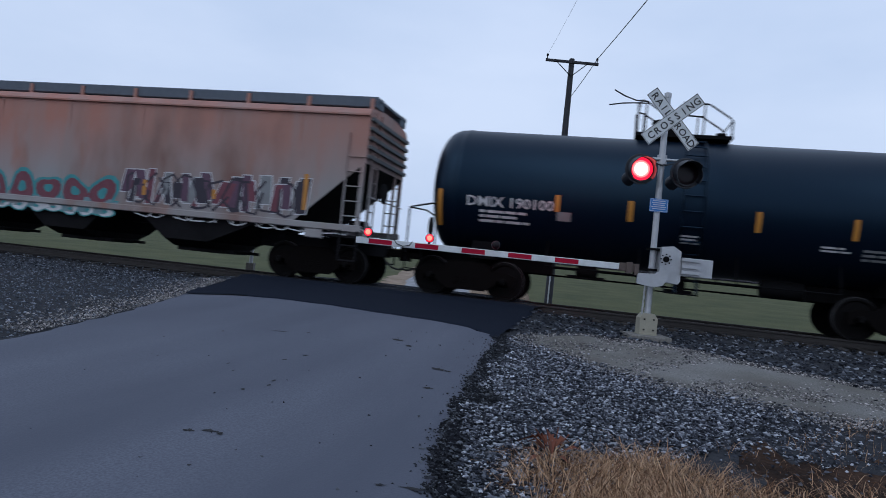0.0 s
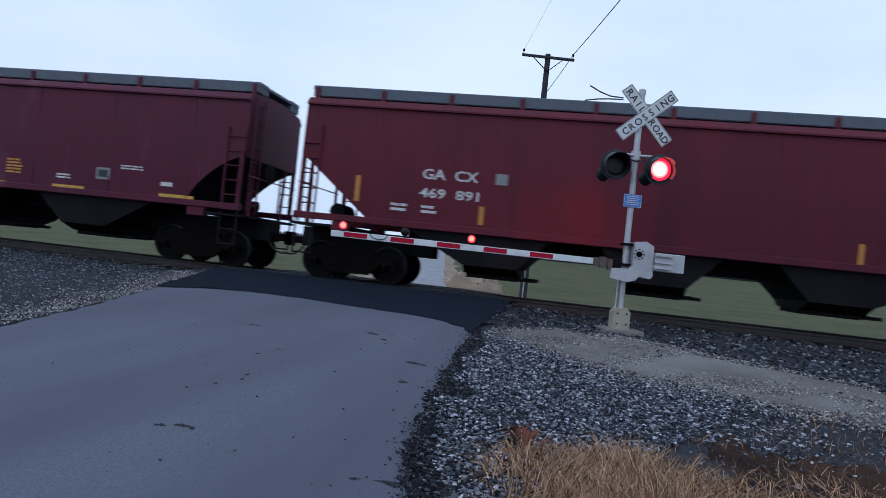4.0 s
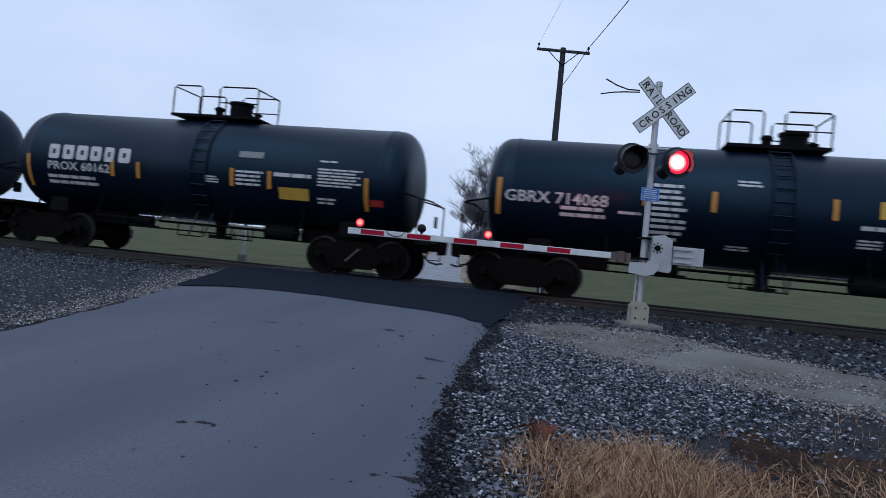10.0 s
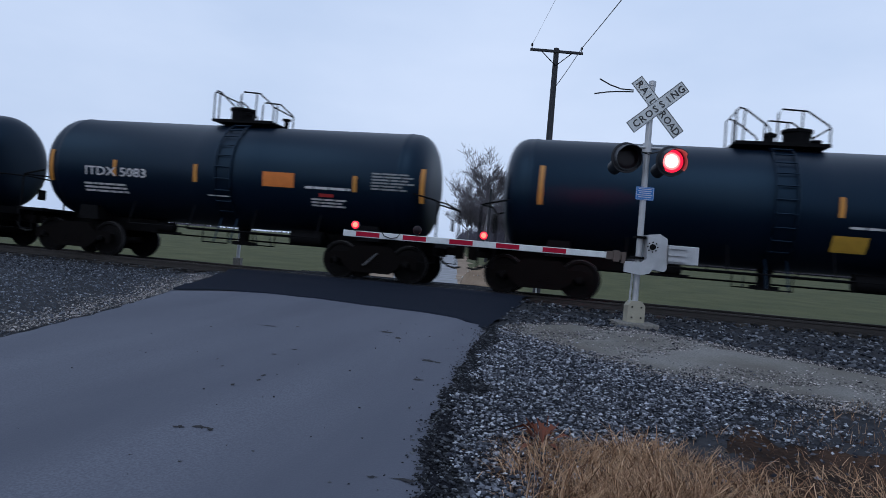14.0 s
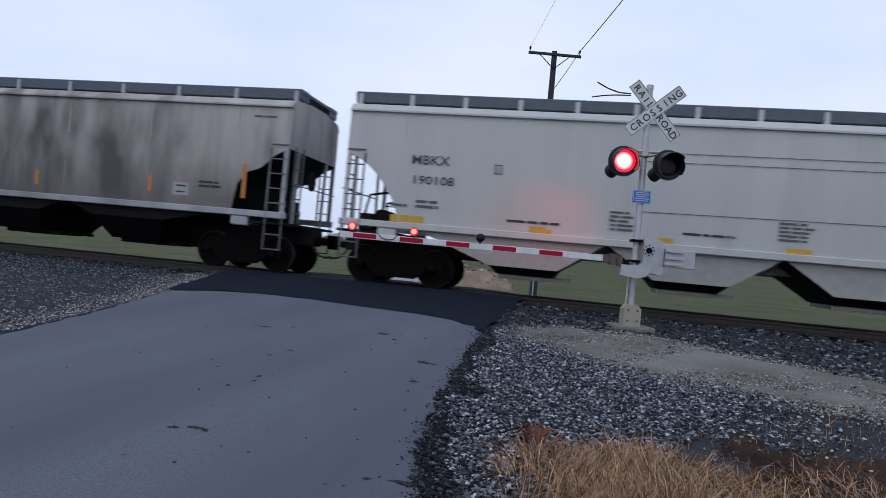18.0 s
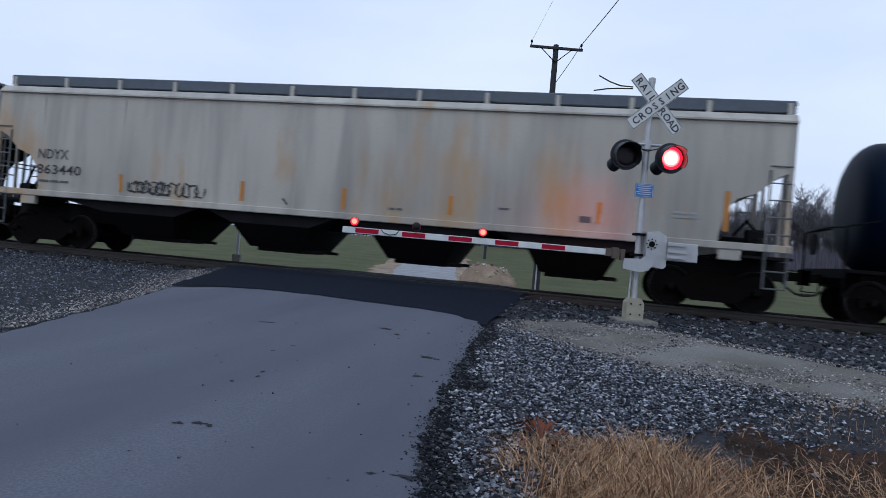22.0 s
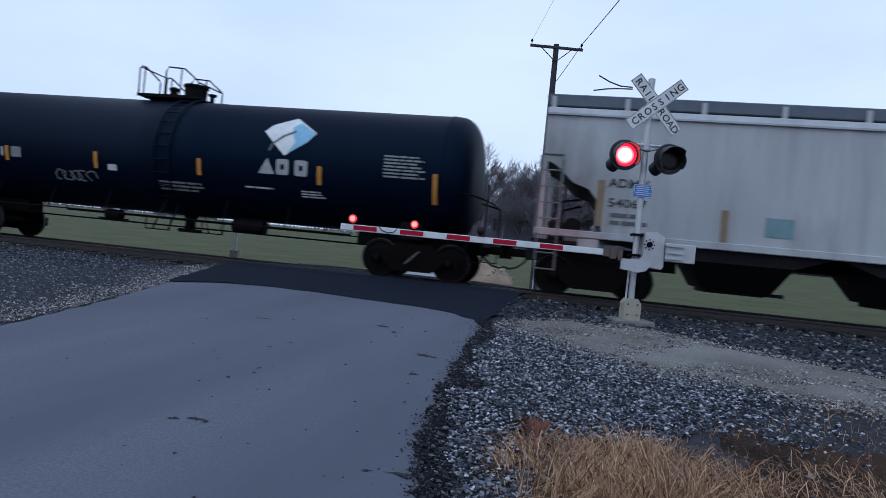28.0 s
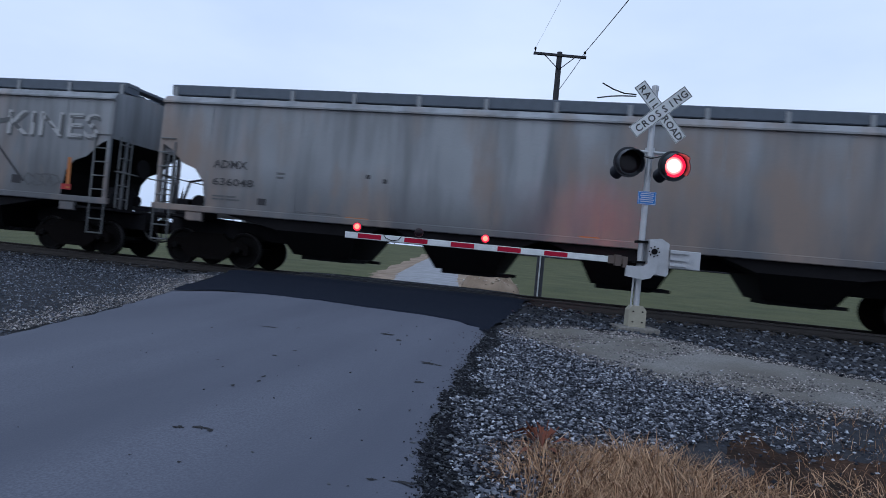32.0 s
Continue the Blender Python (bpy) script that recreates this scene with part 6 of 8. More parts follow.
        for i in range(8 if bays < 4 else 5):
            z = sill + 0.05 + i * 0.36
            end.path([(e + a * 0.05, -1.25, z), (e + a * 0.05, -0.8, z)], 0.017, 5)
        part("end_ladder", end, rungs, car)
        part("grab_rail", Shape().path([(e + a * 0.08, -1.4, sill + 0.75), (e + a * 0.08, 1.4, sill + 0.75)], 0.018, 5), rungs, car)
        if a > 0:
            part("brake_wheel", Shape().lathe([(0, 0.05), (0, 0.26), (0.03, 0.26), (0.03, 0.05)], pose(e + 0.12, -0.35, sill + 0.95), 18), under, car)
            part("brake_cylinder", Shape().lathe([(-0.55, 0.02), (-0.5, 0.15), (0, 0.15), (0.05, 0.02)], pose(e - 0.5, 0.4, sill + 0.1), 14), gear, car)
            if bays > 3:
                part("brake_valve", Shape().box(e - 0.62, e - 0.2, -0.75, -0.2, sill - 0.22, sill + 0.38, 0.05).box(e - 0.5, e - 0.28, -1.0, -0.7, sill - 0.1, sill + 0.2, 0.04).path([(e - 0.4, -0.5, sill + 0.3), (e - 0.55, -0.1, sill + 0.62), (e - 0.7, 0.5, sill + 0.3)], 0.04, 6), gear, car)
        else:
            part("air_reservoir", Shape().lathe([(-0.4, 0.02), (-0.38, 0.2), (0.4, 0.2), (0.42, 0.02)], pose(e + 0.75, -0.4, sill + 0.15, 0, 0, 90), 16), gear, car)
            if bays > 3:
                part("pipe_stand", Shape().box(e + 0.2, e + 0.55, -0.9, 0.5, sill - 0.22, sill + 0.22, 0.05).path([(e + 0.3, -0.8, sill + 0.1), (e + 0.35, -0.6, sill + 0.7), (e + 0.9, -0.6, sill + 0.8)], 0.035, 6).path([(e + 0.5, 0.6, sill - 0.2), (e + 0.45, 0.6, sill + 0.6), (e + 0.9, 0.6, sill + 0.75)], 0.035, 6), gear, car)
    # hopper bays
    inner = length - 2 * (cut + 1.15)
    w = inner / bays
    for i in range(bays):
        c = -inner / 2 + w * (i + 0.5)
        zt, zm, zb, bl, by = sill - 0.1, 0.68, 0.50, 0.18 * w, 0.80
        ol, orr = (0.75 if i == 0 else 0.0), (0.75 if i == bays - 1 else 0.0)
        yt, ym = width - 0.08, width - 0.22
        hw, hm = w * (0.5 if bays > 3 else 0.36), w * (0.215 if bays > 3 else 0.17)
        if bays > 3 and under is not U_GREY:
            zm, hm, bl, ym, by = 1.06, 0.28 * w, 0.20 * w, width - 0.12, 0.95
        vv = [(c - hw - ol, -yt, zt), (c + hw + orr, -yt, zt), (c + hw + orr, yt, zt), (c - hw - ol, yt, zt),
              (c - hm, -ym, zm), (c + hm, -ym, zm), (c + hm, ym, zm), (c - hm, ym, zm),
              (c - bl, -by, zb), (c + bl, -by, zb), (c + bl, by, zb), (c - bl, by, zb)]
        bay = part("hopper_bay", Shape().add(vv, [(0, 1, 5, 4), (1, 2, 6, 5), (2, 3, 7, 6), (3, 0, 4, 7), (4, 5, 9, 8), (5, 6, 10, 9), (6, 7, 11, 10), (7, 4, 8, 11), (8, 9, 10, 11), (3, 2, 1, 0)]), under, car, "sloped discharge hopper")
        # recessed bay faces go near black: the shade between bays as colour
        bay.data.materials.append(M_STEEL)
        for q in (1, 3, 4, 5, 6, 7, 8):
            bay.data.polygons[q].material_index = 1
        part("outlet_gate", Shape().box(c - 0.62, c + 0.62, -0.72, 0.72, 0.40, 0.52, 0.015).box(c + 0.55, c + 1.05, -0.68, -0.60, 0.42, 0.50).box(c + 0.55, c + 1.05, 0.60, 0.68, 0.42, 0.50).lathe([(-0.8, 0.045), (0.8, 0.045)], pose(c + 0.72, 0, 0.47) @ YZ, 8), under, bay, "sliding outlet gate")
    part("center_sill", Shape().box(-half + 2.5, half - 2.5, -0.3, 0.3, 1.04, sill - 0.1), under, car)
    # roof walk and hatches
    if boards:
        for y in (-0.95, 0.95):
            part("running_board", Shape().box(-half - 0.02, half + 0.02, y - 0.26, y + 0.26, eave + 0.29, eave + 0.56, 0.02), M_GALVDARK, car, "grey roof running board")
            k = max(2, round(length / brackets))
            br = Shape().prism([(-0.05, eave + 0.08), (0.05, eave + 0.08), (0.05, eave + 0.50), (-0.05, eave + 0.50)], -0.3, -0.02).mesh("bracket", trim)
            for i in range(k + 1):
                part("bracket", br, None, car, at=pose(-half + 0.1 + (length - 0.2) * i / k, y if y < 0 else y + 0.32, 0))
        for a in (-1, 1):
            part("end_walk", Shape().box(*sorted((a * (half - 0.34), a * (half + 0.04))), -1.2, 1.2, eave + 0.46, eave + 0.53), M_GALVDARK, car)
    hatch = part("hatch_trough", Shape().box(-half + 0.5, half - 0.5, -0.34, 0.34, eave + 0.26, eave + (0.50 if boards else 0.34), 0.06), M_GALVDARK, car, "long roof hatch cover")
    running_gear(car, half + 0.1, 1.42, length=0.68)
    return car


M_GALVDARK = plain("dull_roof_steel", (0.085, 0.105, 0.135), 0.7)
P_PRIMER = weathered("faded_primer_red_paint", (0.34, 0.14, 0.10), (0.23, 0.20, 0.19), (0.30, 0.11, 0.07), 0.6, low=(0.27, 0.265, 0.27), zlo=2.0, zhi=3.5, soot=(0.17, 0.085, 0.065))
P_RIBGREY = weathered("pale_grey_paint", (0.26, 0.245, 0.235), (0.21, 0.205, 0.20), (0.17, 0.075, 0.045), 0.6, low=(0.29, 0.33, 0.355), zlo=2.5, zhi=4.0, soot=(0.15, 0.072, 0.045), patch=(0.52, 0.64))
P_MAROON = weathered("maroon_paint", (0.078, 0.006, 0.026), (0.050, 0.008, 0.022), (0.10, 0.035, 0.06), 0.7, gloss=0.25)
P_OXIDE = weathered("oxide_red_paint", (0.098, 0.009, 0.02), (0.048, 0.008, 0.017), None, 0.7, gloss=0.22)
P_PINK = weathered("faded_pink_paint", (0.78, 0.245, 0.23), (0.64, 0.215, 0.20), (0.68, 0.34, 0.31), 0.5)
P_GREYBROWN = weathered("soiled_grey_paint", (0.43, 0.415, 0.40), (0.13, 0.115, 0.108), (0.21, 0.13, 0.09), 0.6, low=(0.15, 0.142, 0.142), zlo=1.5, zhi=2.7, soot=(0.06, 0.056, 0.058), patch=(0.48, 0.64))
P_CLEAN = weathered("clean_light_grey_paint", (0.44, 0.45, 0.44), (0.34, 0.345, 0.34), None, 0.5)
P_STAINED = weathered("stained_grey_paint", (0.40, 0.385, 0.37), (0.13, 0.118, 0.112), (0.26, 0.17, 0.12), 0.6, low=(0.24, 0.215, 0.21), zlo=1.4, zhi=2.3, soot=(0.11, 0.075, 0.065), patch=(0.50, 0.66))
P_CREAM = weathered("cream_grey_paint", (0.43, 0.41, 0.37), (0.19, 0.18, 0.168), (0.38, 0.25, 0.13), 0.7, soot=(0.40, 0.26, 0.14), patch=(0.58, 0.70))
P_LIGHT = weathered("light_grey_paint", (0.37, 0.39, 0.41), (0.17, 0.172, 0.178), None, 0.6, soot=(0.17, 0.172, 0.178), patch=(0.54, 0.68))
P_GREY = weathered("dusty_grey_paint", (0.255, 0.272, 0.292), (0.082, 0.086, 0.094), (0.20, 0.15, 0.125), 0.95, low=(0.075, 0.075, 0.082), zlo=1.25, zhi=2.6, soot=(0.21, 0.165, 0.14), patch=(0.5, 0.64))
U_GREY = plain("grey_hopper_paint", (0.42, 0.425, 0.41), 0.8)
# soil, and the shade below the car, both put into this colour
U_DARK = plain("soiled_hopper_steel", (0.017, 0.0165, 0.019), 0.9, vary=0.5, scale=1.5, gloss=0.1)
# shade on the pink car's slope sheets is put into this dark red
U_RED = plain("dark_red_hopper_paint", (0.07, 0.016, 0.02), 0.8)



M_FADEDWHITE = plain("faded_white_paint", (0.58, 0.46, 0.45), 0.7)
M_FADEDPINK = plain("paler_pink_paint", (0.58, 0.26, 0.25), 0.7)
M_OLDYELLOW = plain("dulled_yellow_reflector", (0.48, 0.20, 0.035), 0.6)
M_DULLORANGE = plain("dull_orange_reflector", (0.42, 0.14, 0.03), 0.6)
M_BROWNSTRIPE = plain("soiled_brown_stripe", (0.21, 0.16, 0.10), 0.8)
M_RUNG = plain("soiled_rung_paint", (0.17, 0.175, 0.18), 0.8, vary=0.4, scale=2)
M_DIMGREY = plain("dim_grey_paint", (0.10, 0.105, 0.11), 0.8)
M_PALEGREY = plain("pale_grey_print", (0.36, 0.365, 0.37), 0.8)
M_G_MAROON = plain("maroon_spray_paint", (0.16, 0.045, 0.065), 0.7)
M_G_PLUM = plain("plum_spray_paint", (0.10, 0.05, 0.085), 0.7)
M_G_TEAL = plain("teal_spray_paint", (0.05, 0.26, 0.28), 0.7)
M_G_TEALGREY = plain("faded_teal_patch", (0.16, 0.26, 0.29), 0.7)
M_G_DARK = plain("dark_spray_paint", (0.03, 0.025, 0.04), 0.7)
M_TEALDIM = plain("dim_teal_panel", (0.022, 0.040, 0.052), 0.8)
M_SMOKE = plain("smoke_grey_panel", (0.085, 0.09, 0.105), 0.8)
M_G_ROSE = plain("rose_spray_paint", (0.36, 0.105, 0.11), 0.8)
M_G_DRED = plain("dark_red_spray_paint", (0.26, 0.06, 0.06), 0.7)
M_G_OLIVE = plain("olive_patch", (0.11, 0.085, 0.04), 0.7)
M_LEAFWHITE = plain("white_emblem_paint", (0.68, 0.70, 0.70), 0.6)
M_LEAFBLUE = plain("pale_blue_emblem_paint", (0.22, 0.45, 0.62), 0.6)
M_DEEPBLUE = plain("deep_blue_emblem_paint", (0.03, 0.10, 0.24), 0.6)


def dress_1(side):
    side.puffs(-6.01, 1.09, 7.70, 1.04, 9, M_G_MAROON, M_G_TEAL, 3)
    side.puffs(-5.94, 1.03, 7.60, 0.30, 14, M_LETTER_W, M_G_TEAL, 8)
    side.bars(1.82, 1.51, 5.22, 0.95, 9, (M_G_PLUM, M_G_MAROON, M_G_DARK, M_LETTER_G), M_LETTER_W, 5)
    side.bars(-6.0, 1.10, 7.6, 0.45, 14, (M_LETTER_W, M_G_TEALGREY, M_LETTER_G), M_G_TEAL, 15)
    side.scrawl(2.35, 1.16, 6.24, 0.23, 16, M_LETTER_W, None, 9)
    side.panel(6.97, 1.69, 0.11, 0.88, M_YELLOW, "reflector")
    side.panel(2.46, 1.72, 0.11, 0.40, M_YELLOW, "reflector")
    side.panel(4.49, 1.77, 0.11, 0.24, M_YELLOW, "reflector")
    side.scrawl(2.09, 1.46, 4.66, 0.88, 10, M_G_DARK, None, 4)


def dress_2(side):
    side.text("DMIX 190100", -4.97, 2.15, 0.23, M_LETTER_W, 2.01)
    side.lines(-4.65, 1.77, 1.21, 0.32, 3, M_LETTER_W)
    side.panel(-2.88, 1.95, 0.31, 0.20, M_LETTER_G, "placard")
    side.panel(-5.65, 1.64, 0.11, 0.83, M_YELLOW, "reflector")
    side.panel(-2.94, 2.15, 0.11, 0.37, M_YELLOW, "reflector")
    side.panel(-1.36, 2.09, 0.11, 0.42, M_YELLOW, "reflector")
    side.panel(-1.35, 2.06, 0.11, 0.43, M_YELLOW, "reflector")
    side.panel(1.25, 2.05, 0.11, 0.43, M_YELLOW, "reflector")
    side.panel(3.10, 2.04, 0.11, 0.43, M_YELLOW, "reflector")
    side.panel(4.94, 1.65, 0.11, 0.82, M_YELLOW, "reflector")
    side.lines(3.84, 2.15, 1.14, 0.54, 6, M_LETTER_W)
    side.lines(3.36, 1.63, 0.60, 0.27, 3, M_LETTER_G)
    side.lines(2.57, 1.76, 0.58, 0.14, 2, M_LETTER_W)
    side.lines(-0.22, 1.68, 0.41, 0.21, 3, M_LETTER_W)


def dress_3(side):
    side.text("EC  NX", -6.17, 2.52, 0.27, M_LETTER_W, 1.17)
    side.text("155  168", -6.24, 2.08, 0.25, M_LETTER_W, 1.29)
    side.panel(-6.92, 1.68, 0.11, 0.86, M_YELLOW, "reflector")
    side.panel(-4.26, 1.72, 0.11, 0.46, M_YELLOW, "reflector")
    side.panel(-1.70, 1.67, 0.11, 0.45, M_YELLOW, "reflector")
    side.panel(1.40, 1.59, 0.11, 0.50, M_YELLOW, "reflector")
    side.panel(3.98, 1.63, 0.11, 0.46, M_YELLOW, "reflector")
    side.panel(6.65, 1.66, 0.11, 0.89, M_YELLOW, "reflector")
    side.lines(3.18, 1.76, 0.53, 0.16, 2, M_LETTER_K)
    side.panel(5.65, 1.71, 0.37, 0.27, M_LETTER_K, "placard")
    side.lines(-6.19, 1.82, 1.07, 0.07, 1, M_LETTER_W)
    side.lines(4.88, 1.76, 0.47, 0.19, 2, M_LETTER_K)


def dress_4(side):
    side.text("MWCX", -6.01, 2.90, 0.24, M_LETTER_W, 0.91)
    side.text("481731", -6.05, 2.54, 0.24, M_LETTER_W, 1.06)
    side.lines(-5.91, 3.59, 0.48, 0.20, 3, M_LETTER_W)
    side.panel(-7.22, 1.47, 0.96, 0.12, M_AMBER, "reflector")
    side.panel(-4.08, 1.48, 0.50, 0.10, M_AMBER, "reflector")
    side.panel(-1.65, 1.47, 0.94, 0.13, M_AMBER, "reflector")
    side.panel(0.97, 1.47, 0.47, 0.12, M_AMBER, "reflector")
    side.panel(2.89, 1.50, 0.94, 0.14, M_AMBER, "reflector")
    side.panel(5.99, 1.50, 0.95, 0.15, M_AMBER, "reflector")
    side.bars(-4.82, 1.91, 1.9, 0.30, 7, (M_AMBER, M_AMBER, M_OLDYELLOW), P_MAROON, 2)
    side.bars(-1.19, 1.97, 1.5, 0.28, 5, (M_OLDYELLOW, M_AMBER, M_LETTER_G), P_MAROON, 12)
    side.lines(-2.10, 1.82, 0.70, 0.43, 5, M_LETTER_P)
    side.lines(-3.63, 1.81, 0.47, 0.17, 2, M_LETTER_W)
    side.lines(1.44, 1.81, 0.58, 0.41, 5, M_LETTER_P)
    side.lines(-0.54, 1.79, 0.97, 0.06, 1, M_LETTER_W)
    side.lines(2.99, 1.79, 0.47, 0.15, 2, M_LETTER_W)
    side.lines(4.85, 2.16, 0.77, 0.13, 2, M_LETTER_W)
    side.panel(4.15, 1.87, 0.40, 0.30, M_LETTER_G, "placard")
    side.panel(4.21, 1.93, 0.28, 0.18, M_LETTER_K, "placard")
    side.lines(-6.04, 1.85, 1.00, 0.24, 3, M_LETTER_W)
    side.scrawl(-8.00, 3.42, 1.21, 0.45, 5, M_LETTER_W, None, 7)
    side.panel(6.02, 1.84, 0.32, 0.10, M_LETTER_W, "placard")


def dress_5(side):
    side.text("GA  CX", -5.46, 2.57, 0.24, M_LETTER_W, 1.32)
    side.text("469  891", -5.48, 2.14, 0.22, M_LETTER_W, 1.39)
    side.panel(-7.05, 1.91, 0.11, 0.61, M_OLDYELLOW, "reflector")
    side.panel(-4.05, 1.62, 0.11, 0.42, M_OLDYELLOW, "reflector")
    side.lines(-6.14, 1.75, 0.40, 0.22, 2, M_LETTER_W)
    side.lines(-5.41, 1.75, 0.36, 0.22, 2, M_LETTER_W)
    side.panel(-3.74, 2.56, 0.27, 0.25, M_LETTER_G, "placard")
    side.panel(6.99, 1.63, 0.11, 0.83, M_OLDYELLOW, "reflector")
    side.panel(3.86, 1.52, 0.11, 0.45, M_OLDYELLOW, "reflector")
    side.panel(6.45, 1.68, 0.46, 0.33, M_LETTER_K, "placard")
    side.lines(6.48, 1.70, 0.39, 0.27, 3, M_LETTER_W)
    side.lines(5.70, 1.71, 0.50, 0.16, 2, M_LETTER_W)


def dress_6(side):
    side.shape([(-2.42, 3.12), (-2.15, 3.13), (-1.77, 2.44), (-2.04, 2.45)], M_FADEDWHITE, "emblem", "worn white emblem")
    side.shape([(-2.09, 3.12), (-1.85, 3.08), (-1.62, 2.70), (-1.68, 2.45)], M_FADEDWHITE, "emblem", "worn white emblem")
    side.blocks(-1.60, 2.43, 2.87, 0.66, 7, M_FADEDWHITE, None, 1)
    side.blocks(1.39, 2.42, 1.62, 0.58, 4, M_FADEDWHITE, None, 2)
    side.panel(-6.94, 2.51, 0.99, 0.25, M_FADEDPINK, "placard")
    side.panel(-7.40, 1.65, 0.11, 0.78, M_OLDYELLOW, "reflector")
    side.panel(-4.66, 1.54, 0.11, 0.44, M_OLDYELLOW, "reflector")
    side.panel(-1.77, 1.56, 0.11, 0.44, M_OLDYELLOW, "reflector")
    side.panel(0.53, 1.57, 0.11, 0.39, M_OLDYELLOW, "reflector")
    side.panel(4.14, 1.58, 0.11, 0.41, M_OLDYELLOW, "reflector")
    side.panel(7.21, 1.95, 0.11, 0.46, M_OLDYELLOW, "reflector")
    side.scrawl(-4.26, 1.58, 0.88, 0.95, 5, M_G_ROSE, None, 3)
    side.scrawl(-3.08, 1.53, 1.29, 0.46, 7, M_G_ROSE, None, 13)
    side.scrawl(-0.62, 1.64, 1.15, 0.46, 6, M_G_ROSE, None, 4)
    side.scrawl(2.72, 1.65, 1.31, 0.43, 7, M_G_ROSE, None, 14)
    side.panel(0.77, 1.85, 0.72, 0.29, M_G_OLIVE, "placard")
    side.panel(4.82, 1.74, 0.41, 0.19, M_LETTER_K, "placard")
    side.panel(-2.86, 2.00, 0.50, 0.17, M_LETTER_G, "placard")
    side.panel(7.47, 3.71, 0.43, 0.12, M_FADEDWHITE, "placard")


def dress_7(side):
    side.text("UTLX", -5.39, 2.08, 0.26, M_LETTER_P, 1.07)
    side.text("303149", -4.21, 2.11, 0.21, M_LETTER_P, 1.01)
    side.panel(-6.28, 2.07, 0.11, 0.81, M_YELLOW, "reflector")
    side.panel(-3.07, 2.24, 0.11, 0.44, M_YELLOW, "reflector")
    side.panel(-1.50, 2.22, 0.11, 0.45, M_YELLOW, "reflector")
    side.panel(1.00, 2.25, 0.11, 0.45, M_YELLOW, "reflector")
    side.panel(2.62, 2.26, 0.11, 0.46, M_YELLOW, "reflector")
    side.panel(5.79, 2.09, 0.11, 0.86, M_YELLOW, "reflector")
    side.panel(1.47, 2.41, 0.82, 0.30, M_AMBER, "placard")
    side.panel(4.49, 2.15, 1.10, 0.51, M_SMOKE, "placard")
    side.panel(0.06, 2.96, 0.73, 0.14, M_LETTER_W, "placard")
    side.panel(0.11, 3.18, 0.62, 0.12, M_LETTER_G, "placard")
    side.lines(0.14, 2.03, 0.35, 0.12, 2, M_LETTER_W)
    side.lines(-5.32, 1.94, 1.04, 0.05, 1, M_LETTER_G)


def dress_8(side):
    side.text("PNWX", -6.89, 2.06, 0.24, M_LETTER_W, 1.04)
    side.text("702727", -5.65, 2.07, 0.22, M_LETTER_W, 1.25)
    side.panel(-7.38, 1.72, 0.11, 0.87, M_YELLOW, "reflector")
    side.panel(-4.30, 2.13, 0.11, 0.43, M_YELLOW, "reflector")
    side.panel(-2.11, 2.14, 0.11, 0.44, M_YELLOW, "reflector")
    side.lines(-3.27, 1.59, 0.64, 1.11, 12, M_LETTER_W)
    side.lines(-2.58, 1.87, 0.26, 0.09, 1, M_LETTER_W)
    side.lines(-6.25, 1.80, 0.95, 0.14, 2, M_LETTER_W)
    side.lines(-5.02, 1.79, 0.56, 0.23, 2, M_LETTER_W)
    side.panel(-2.07, 2.11, 0.11, 0.45, M_YELLOW, "reflector")
    side.panel(1.38, 2.13, 0.11, 0.46, M_YELLOW, "reflector")
    side.panel(3.61, 2.13, 0.11, 0.44, M_YELLOW, "reflector")
    side.panel(6.68, 1.74, 0.11, 0.86, M_YELLOW, "reflector")
    side.lines(-3.21, 1.52, 0.63, 1.12, 8, M_LETTER_W)
    side.lines(0.13, 1.54, 0.66, 1.45, 9, M_LETTER_W)
    side.lines(1.67, 1.62, 0.74, 0.47, 3, M_LETTER_W)
    side.lines(4.73, 2.18, 1.13, 0.68, 8, M_LETTER_W)
    side.lines(4.72, 1.93, 0.92, 0.20, 2, M_LETTER_W)
    side.panel(4.50, 1.57, 0.27, 0.11, M_LETTER_W, "placard")


def dress_9(side):
    side.blocks(-4.51, 2.32, 2.59, 0.39, 6, M_LETTER_W, None, 5)
    side.text("PROX 60162", -4.55, 2.04, 0.22, M_LETTER_W, 1.94)
    side.lines(-4.56, 1.64, 1.82, 0.29, 2, M_LETTER_W)
    side.panel(-2.58, 1.97, 0.11, 0.39, M_YELLOW, "reflector")
    side.panel(-1.81, 1.96, 0.11, 0.42, M_YELLOW, "reflector")
    side.panel(0.90, 1.95, 0.11, 0.45, M_YELLOW, "reflector")
    side.panel(1.93, 1.95, 0.11, 0.44, M_YELLOW, "reflector")
    side.panel(4.48, 1.60, 0.11, 0.78, M_YELLOW, "reflector")
    side.panel(2.24, 1.73, 0.80, 0.29, M_AMBER, "placard")
    side.lines(1.07, 1.97, 0.78, 0.41, 4, M_LETTER_W)
    side.lines(2.11, 2.23, 1.16, 0.17, 1, M_LETTER_W)
    side.lines(3.28, 2.09, 1.15, 0.47, 6, M_LETTER_W)
    side.lines(3.27, 1.67, 0.48, 0.18, 2, M_LETTER_W)
    side.panel(4.63, 1.72, 0.33, 0.16, M_RED_P, "placard")
    side.panel(1.10, 2.69, 0.67, 0.16, M_LETTER_G, "placard")
    side.lines(3.30, 2.68, 0.47, 0.08, 1, M_LETTER_W)
    side.lines(0.18, 1.99, 0.42, 0.19, 3, M_LETTER_W)
    side.panel(-5.21, 1.56, 0.11, 0.85, M_YELLOW, "reflector")


